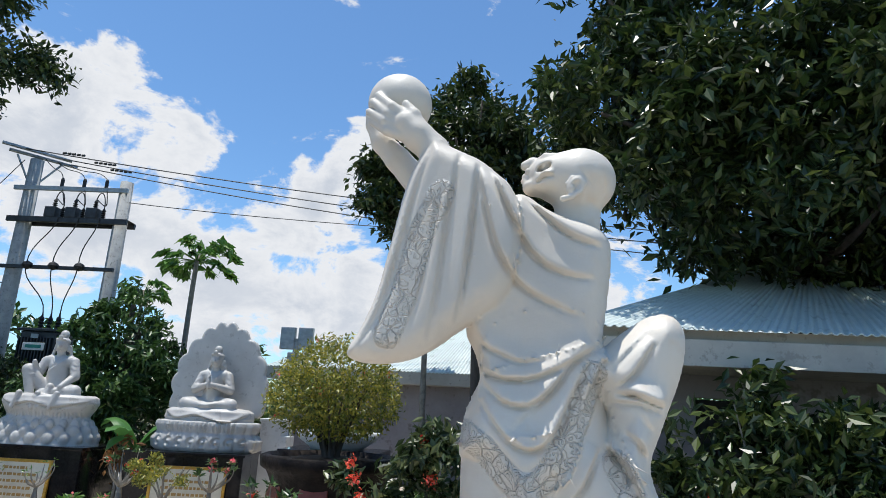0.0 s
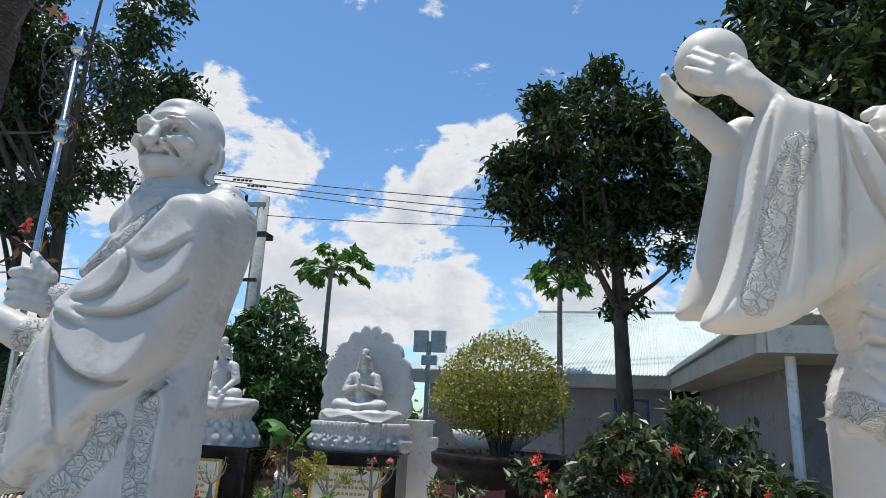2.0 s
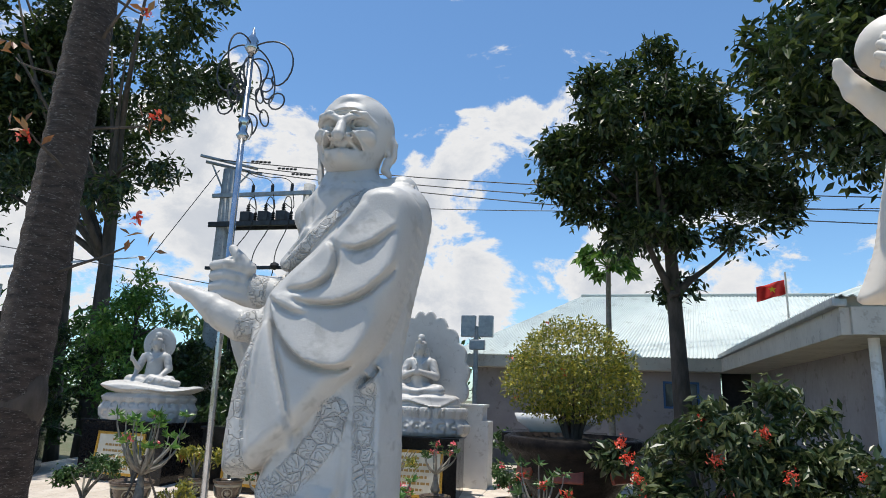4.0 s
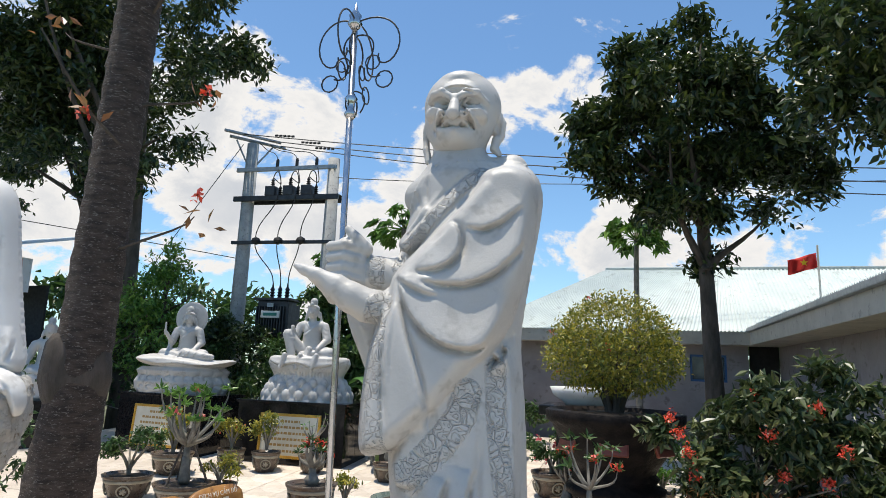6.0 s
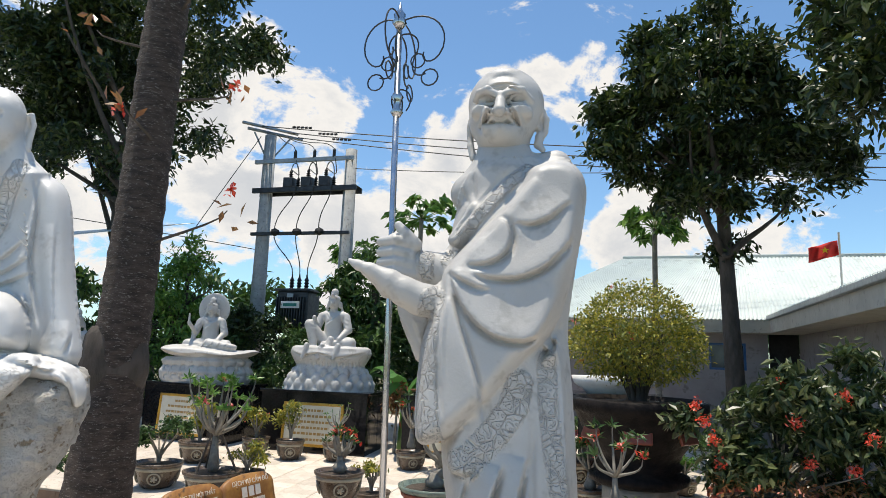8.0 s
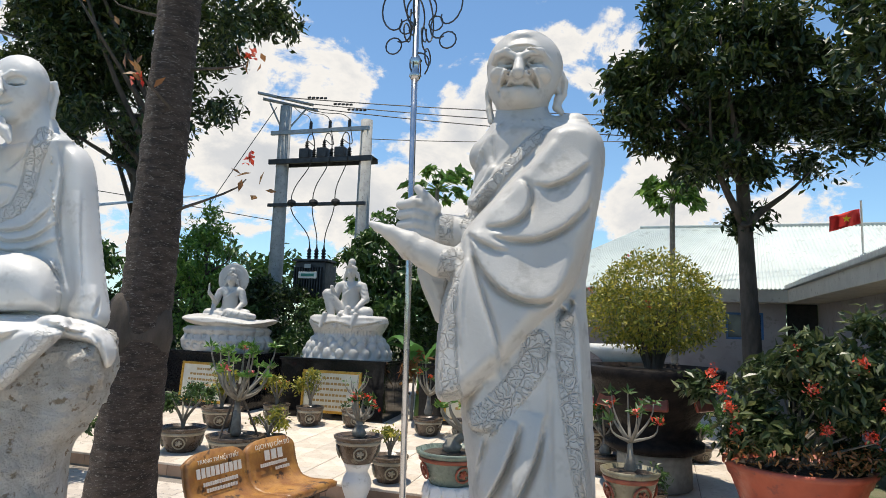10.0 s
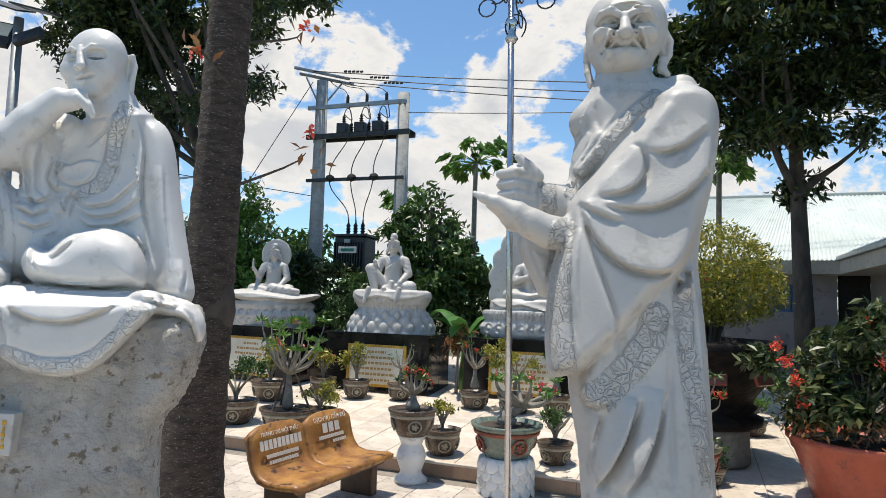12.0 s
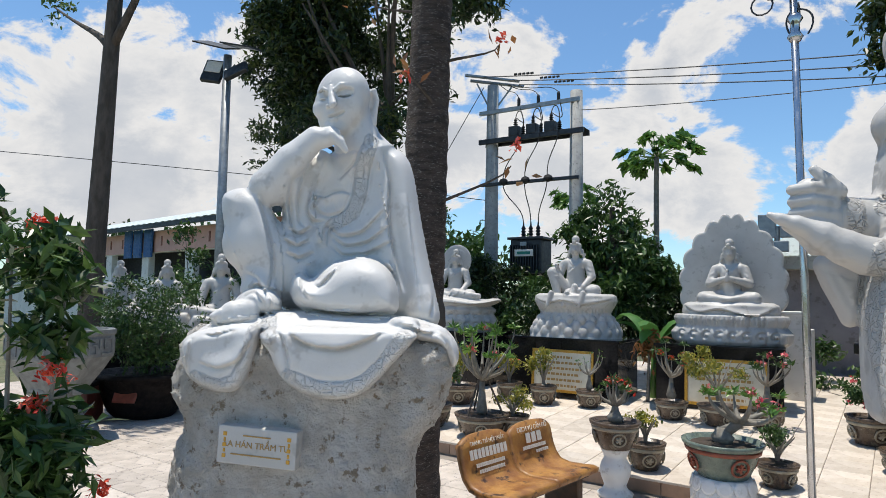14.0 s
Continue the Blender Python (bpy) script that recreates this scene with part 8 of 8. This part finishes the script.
# banana clump between pedestals
def banana(at, seed, n, label):
    rng = np.random.default_rng(seed)
    ob = thing("banana_plant", at, label, "banana plant")
    part("stem", tube(bmesh.new(), [(0, 0, 0), (.03, 0, .75)], [.07, .05], 12), leaf_banana, ob, smooth=True)
    for i in range(n):
        a = i * 2.1 + .6
        L, W = rng.uniform(.7, 1.0), rng.uniform(.11, .15)
        spine = curve_pts((0, 0, .7), (math.cos(a) * .1, math.sin(a) * .1, 1.1), (math.cos(a) * L * .6, math.sin(a) * L * .6, 1.25 + rng.uniform(-.1, .25)), (math.cos(a) * L, math.sin(a) * L, .75 + rng.uniform(0, .4)), 16)
        verts, faces = [], []
        side = Vector((-math.sin(a), math.cos(a), 0))
        for k, q in enumerate(spine):
            w = W * max(.05, math.sin(math.pi * min(1, .08 + k / 17)) ** .6) * (1 if k > 2 else .2)
            for s in (-1, -.5, 0, .5, 1):
                verts.append(q + side * w * s + Vector((0, 0, -abs(s) * w * .35 + rng.normal(0, .006))))
        for k in range(16):
            for s in range(4):
                j = k * 5 + s
                faces.append((j, j + 1, j + 6, j + 5))
        part_mesh("leaf", mesh_of("leaf", verts, faces, leaf_banana, True), ob)
    return ob


banana(on_court(-5.02, 9.5), 5, 6, "young banana plant with broad green leaves between pedestals")
rng = np.random.default_rng(91)
bp2 = thing("dry_shrub", on_court(-5.0, 9.15), "dry russet-leaved plant between the black pedestals", "shrub")
part("stem", tube(bmesh.new(), [(0, 0, 0), (.02, 0, .7)], [.03, .015], 8), stem_mat, bp2)
q = rng.normal(0, .12, (120, 3)) * [1, .6, 1.1] + [0, 0, .75]
part_mesh("foliage", leaf_mesh("foliage", q, rng.normal(0, 1, q.shape) - [0, 0, 1], .13, leaf_brown, rng, .35), bp2)

# ---- bench ----
bench = thing("bench", (-4.66, 4.52, 0), "ochre terrazzo garden bench with painted lettering on two backrests", "bench", 84)
prof = [(.06, .70), (.045, .62), (.015, .50), (-.02, .42), (-.07, .365), (-.16, .345), (-.30, .35), (-.40, .36), (-.455, .345)]


def bench_shell(x0, x1, bow):
    bm = bmesh.new()
    n = 14
    rows = []
    for side in (0, 1):
        grid = []
        for i in range(n + 1):
            f = i / n
            x = x0 + (x1 - x0) * f
            edge = min(1, 4 * min(f, 1 - f))
            line = []
            for k, (y, z) in enumerate(prof):
                lift = bow * (1 - (2 * f - 1) ** 2) if k == 0 else 0
                if k == 0:
                    lift -= .05 * (1 - edge) ** 2
                y2, z2 = y, z + lift
                if side:
                    a = Vector((prof[min(k + 1, 8)][0] - prof[max(k - 1, 0)][0], prof[min(k + 1, 8)][1] - prof[max(k - 1, 0)][1])).normalized()
                    y2, z2 = y2 - a.y * .042, z2 + a.x * .042
                line.append(bm.verts.new((x, y2, z2)))
            grid.append(line)
        rows.append(grid)
    for g, flip in ((rows[0], False), (rows[1], True)):
        for i in range(n):
            for k in range(8):
                q = [g[i][k], g[i + 1][k], g[i + 1][k + 1], g[i][k + 1]]
                bm.faces.new(q[::-1] if flip else q)
    a, b = rows
    for i in range(n):
        bm.faces.new((a[i][0], b[i][0], b[i + 1][0], a[i + 1][0]))
        bm.faces.new((a[i][8], a[i + 1][8], b[i + 1][8], b[i][8]))
    for k in range(8):
        bm.faces.new((a[0][k], a[0][k + 1], b[0][k + 1], b[0][k]))
        bm.faces.new((a[n][k], b[n][k], b[n][k + 1], a[n][k + 1]))
    bmesh.ops.recalc_face_normals(bm, faces=bm.faces)
    return bm


part("seat_and_back", bench_shell(-.66, -.004, .03), bench_mat, bench, smooth=True)
part("seat_and_back", bench_shell(.004, .66, .03), bench_mat, bench, smooth=True)
for x in (-.5, .5):
    part("leg", boxes(((x - .05, -.36, 0), (x + .05, -.02, .335)), bevel=.02), bench_leg_mat, bench)
part("apron", boxes(((-.6, -.40, .27), (.6, -.36, .345)), bevel=.012), bench_leg_mat, bench)
text_mesh("lettering", "TRANG TRÍ NỘI THẤT", .045, text_white_mat, bench, pose(-.33, .030, .655, 76, 0, 0), .002)
text_mesh("lettering", "DỊCH VỤ CẦM ĐỒ", .055, text_white_mat, bench, pose(.33, .033, .668, 76, 0, 0), .002)


def letter_bars(x0, x1, z, h, n, y):
    for i in range(n):
        w = (x1 - x0) / n
        part("letter_bar", boxes(((x0 + w * i + w * .12, -.002, -h / 2), (x0 + w * (i + 1) - w * .12, .002, h / 2))), text_white_mat, bench).matrix_basis = pose(0, y, z, -14, 0, 0)


letter_bars(-.58, -.08, .575, .075, 10, .012)
letter_bars(.20, .46, .590, .085, 3, .017)
letter_bars(-.52, -.14, .49, .03, 16, -.012)
letter_bars(-.50, -.16, .445, .028, 12, -.03)
letter_bars(.14, .50, .515, .03, 13, -.003)
letter_bars(.32, .52, .47, .026, 6, -.02)

# ---- left of the path: ixora, carved urn, bonsai ----
shrub("ixora_shrub", (-4.70, .70, 0), [(0, 0, 1.55, .24, .26, .5), (-.1, .05, 1.0, .30, .28, .4), (.02, -.02, 2.0, .18, .2, .30), (-.1, .1, .5, .34, .3, .4), (-.3, -.2, 1.9, .28, .28, .4), (-.35, -.2, 1.2, .3, .3, .5)], 420, 11, .06, .105, leaf_mid, 81, "tall ixora bush with orange-red flower heads", flowers=14, fmat=flower_mat, stems=16, width=.36)
urn = thing("carved_urn", (-10.45, 3.4, 0), "grey stone urn with fret band on a lotus base", "urn")
part("bowl", lathe([(.25, .5), (.35, .62), (.52, .85), (.60, .98), (.62, 1.0), (.62, 1.26), (.64, 1.28), (.64, 1.33), (.56, 1.33), (.5, 1.2), (.001, 1.18)], 8), grey_stone_mat, urn)
part("foot", lathe([(.5, 0), (.5, .1), (.34, .2), (.26, .35), (.26, .5)], 8), grey_stone_mat, urn)
for i in range(8):
    a = 2 * math.pi * (i + .5) / 8
    base_m = Matrix.Translation((.575 * math.cos(a), .575 * math.sin(a), 1.13)) @ Matrix.Rotation(a + math.pi / 2, 4, "Z")
    for (x0, z0, x1, z1) in ((-.2, .08, -.02, .1), (-.2, -.1, -.18, .08), (-.18, -.1, -.06, -.08), (-.08, -.08, -.06, .03), (-.14, .01, -.06, .03), (.02, -.1, .2, -.08), (.18, -.08, .2, .1), (.06, .08, .18, .1), (.06, -.03, .08, .08), (.06, -.03, .14, -.01), (-.02, -.02, .02, .1)):
        part("fret", boxes(((x0, -.012, z0), (x1, .012, z1))), grey_stone_mat, urn).matrix_basis = base_m
    part("petal", lathe([(.001, 0), (.1, .03), (.12, .1), (.06, .2), (.001, .25)], 10, None, (1, .35)), grey_stone_mat, urn).matrix_basis = Matrix.Translation((.30 * math.cos(a), .30 * math.sin(a), .52)) @ Matrix.Rotation(a + math.pi / 2, 4, "Z")
lb2 = thing("bonsai_tree", (-11.0, 4.85, 0), "rounded dark green bonsai in a wide black bowl", "bonsai")
part("pot", lathe([(.4, 0), (.5, .1), (.62, .4), (.68, .56), (.72, .58), (.72, .64), (.64, .64), (.001, .6)], 36), black_pot_mat, lb2, smooth=True)
part("red_panel", boxes(((-.16, -.02, -.09), (.16, .02, .09)), bevel=.02), red_band_mat, lb2).matrix_basis = pose(.36, -.5, .36, -28, 0, 35)
rng = np.random.default_rng(83)
bm = bmesh.new()
for i in range(9):
    a = i * 2.4
    tube(bm, curve_pts((0, 0, .6), (0, 0, .8), (math.cos(a) * .3, math.sin(a) * .3, 1.0), (math.cos(a) * .45, math.sin(a) * .45, 1.3), 5), [.04, .03, .025, .02, .014, .008], 6)
part("stem", bm, dark_bark_mat, lb2)
c, d = tufts(rng, [(0, 0, 1.42, .80, .76, .56), (0, 0, 1.08, .85, .78, .32)], 720, 12, .06)
part_mesh("foliage", leaf_mesh("foliage", c, d, .07, leaf_mid, rng, .42), lb2)
bx = thing("planter_box", (-11.25, 4.0, 0), "square dark red planter with pale marks", "planter", 40)
part("box", boxes(((-.26, -.26, 0), (.26, .26, .50)), bevel=.02), Mat("dark_red_glaze", (.13, .03, .022), (.09, .022, .018), 8, .4, bump=.2), bx)
part("rim", boxes(((-.3, -.3, .50), (.3, .3, .56)), bevel=.012), black_pot_mat, bx)
for k in range(4):
    part("mark", boxes(((-.14 + k * .07, -.268, .2), (-.11 + k * .07, -.262, .34))), text_white_mat, bx)


# ---- paving, laid last ----
def paving(name, x0, x1, y0, y1, step, zf, mat, near, seed, label, slope=0.0):
    """Square tiles with open joints over a bed; those inside near are single pieces, the rest one sheet of pieces."""
    rng = np.random.default_rng(seed)
    zc = zf((y0 + y1) / 2)
    bm = bmesh.new()
    hx, hy, dz = (x1 - x0) / 2, (y1 - y0) / 2, (zf(y1) - zf(y0)) / 2
    top = [(-hx, -hy, -dz - .008), (hx, -hy, -dz - .008), (hx, hy, dz - .008), (-hx, hy, dz - .008)]
    vs = [bm.verts.new(v) for v in top] + [bm.verts.new((v[0], v[1], -zc - .02)) for v in top]
    bm.faces.new(vs[:4])
    for i in range(4):
        bm.faces.new((vs[i], vs[i + 4], vs[(i + 1) % 4 + 4], vs[(i + 1) % 4]))
    bed = part(name, bm, grout_mat)
    bed.location = ((x0 + x1) / 2, (y0 + y1) / 2, zc)
    tagged(bed, label, "paving", kind="structure")
    s = step / 2 - .003
    tv = [(-s, -s, -.012), (s, -s, -.012), (s, s, -.012), (-s, s, -.012)]
    b = .004
    tv += [(-s, -s, -b), (s, -s, -b), (s, s, -b), (-s, s, -b)]
    tv += [(-s + b, -s + b, 0), (s - b, -s + b, 0), (s - b, s - b, 0), (-s + b, s - b, 0)]
    tf = [(8, 9, 10, 11)] + [(i, (i + 1) % 4, (i + 1) % 4 + 4, i + 4) for i in range(4)] + [(i + 4, (i + 1) % 4 + 4, (i + 1) % 4 + 8, i + 8) for i in range(4)]
    me = mesh_of("tile", tv, tf, mat)
    rest_v, rest_f, count = [], [], 0
    pitch = math.degrees(math.atan2(zf(y1) - zf(y0), y1 - y0))
    for i in range(int((x1 - x0) / step)):
        for j in range(int((y1 - y0) / step)):
            x, y = x0 + step * (i + .5), y0 + step * (j + .5)
            z = zf(y) + rng.normal(0, .0008)
            if near[0] < x < near[1] and near[2] < y < near[3] and count < 300:
                ob = new("tile", me)
                ob.parent = bed
                ob.matrix_basis = pose(x - bed.location.x, y - bed.location.y, z - zc, pitch, 0, 0)
                count += 1
            else:
                k = len(rest_v)
                rest_v += [(x + v[0] - bed.location.x, y + v[1] - bed.location.y, v[2] + z - zc + v[1] * math.tan(radians(pitch))) for v in tv]
                rest_f += [tuple(q + k for q in f) for f in tf]
    if rest_v:
        ob = part_mesh("tiles", mesh_of("tiles", rest_v, rest_f, mat), bed)
        tagged(ob, kind="stuff")
    return bed


paving("court_paving", COURT_L, COURT_R, COURT_Y, 13.0, .4, court_z, tile_mat, (-7.8, -1.8, 5.7, 10.6), 51, "warm beige patterned tiles of the raised court")
paving("lower_paving", -16.0, 6.0, -6.0, COURT_Y, .4, lambda y: 0.0, grey_tile_mat, (-9.0, -2.6, 0.4, 5.7), 52, "grey-brown pavers of the lower yard")
kerb = thing("kerb", (0, 0, 0), "low tiled riser along the front of the raised court", "kerb", kind="structure")
for i in range(27):
    x = COURT_L + i * .4
    part("riser_tile", boxes(((x + .003, COURT_Y - .014, .012), (x + .397, COURT_Y - .002, court_z(COURT_Y) - .022)), bevel=.003), kerb_mat, kerb)
part("nosing", boxes(((COURT_L, COURT_Y - .03, court_z(COURT_Y) - .022), (COURT_R, COURT_Y + .0, court_z(COURT_Y) + .004)), bevel=.006), tile_mat, kerb)
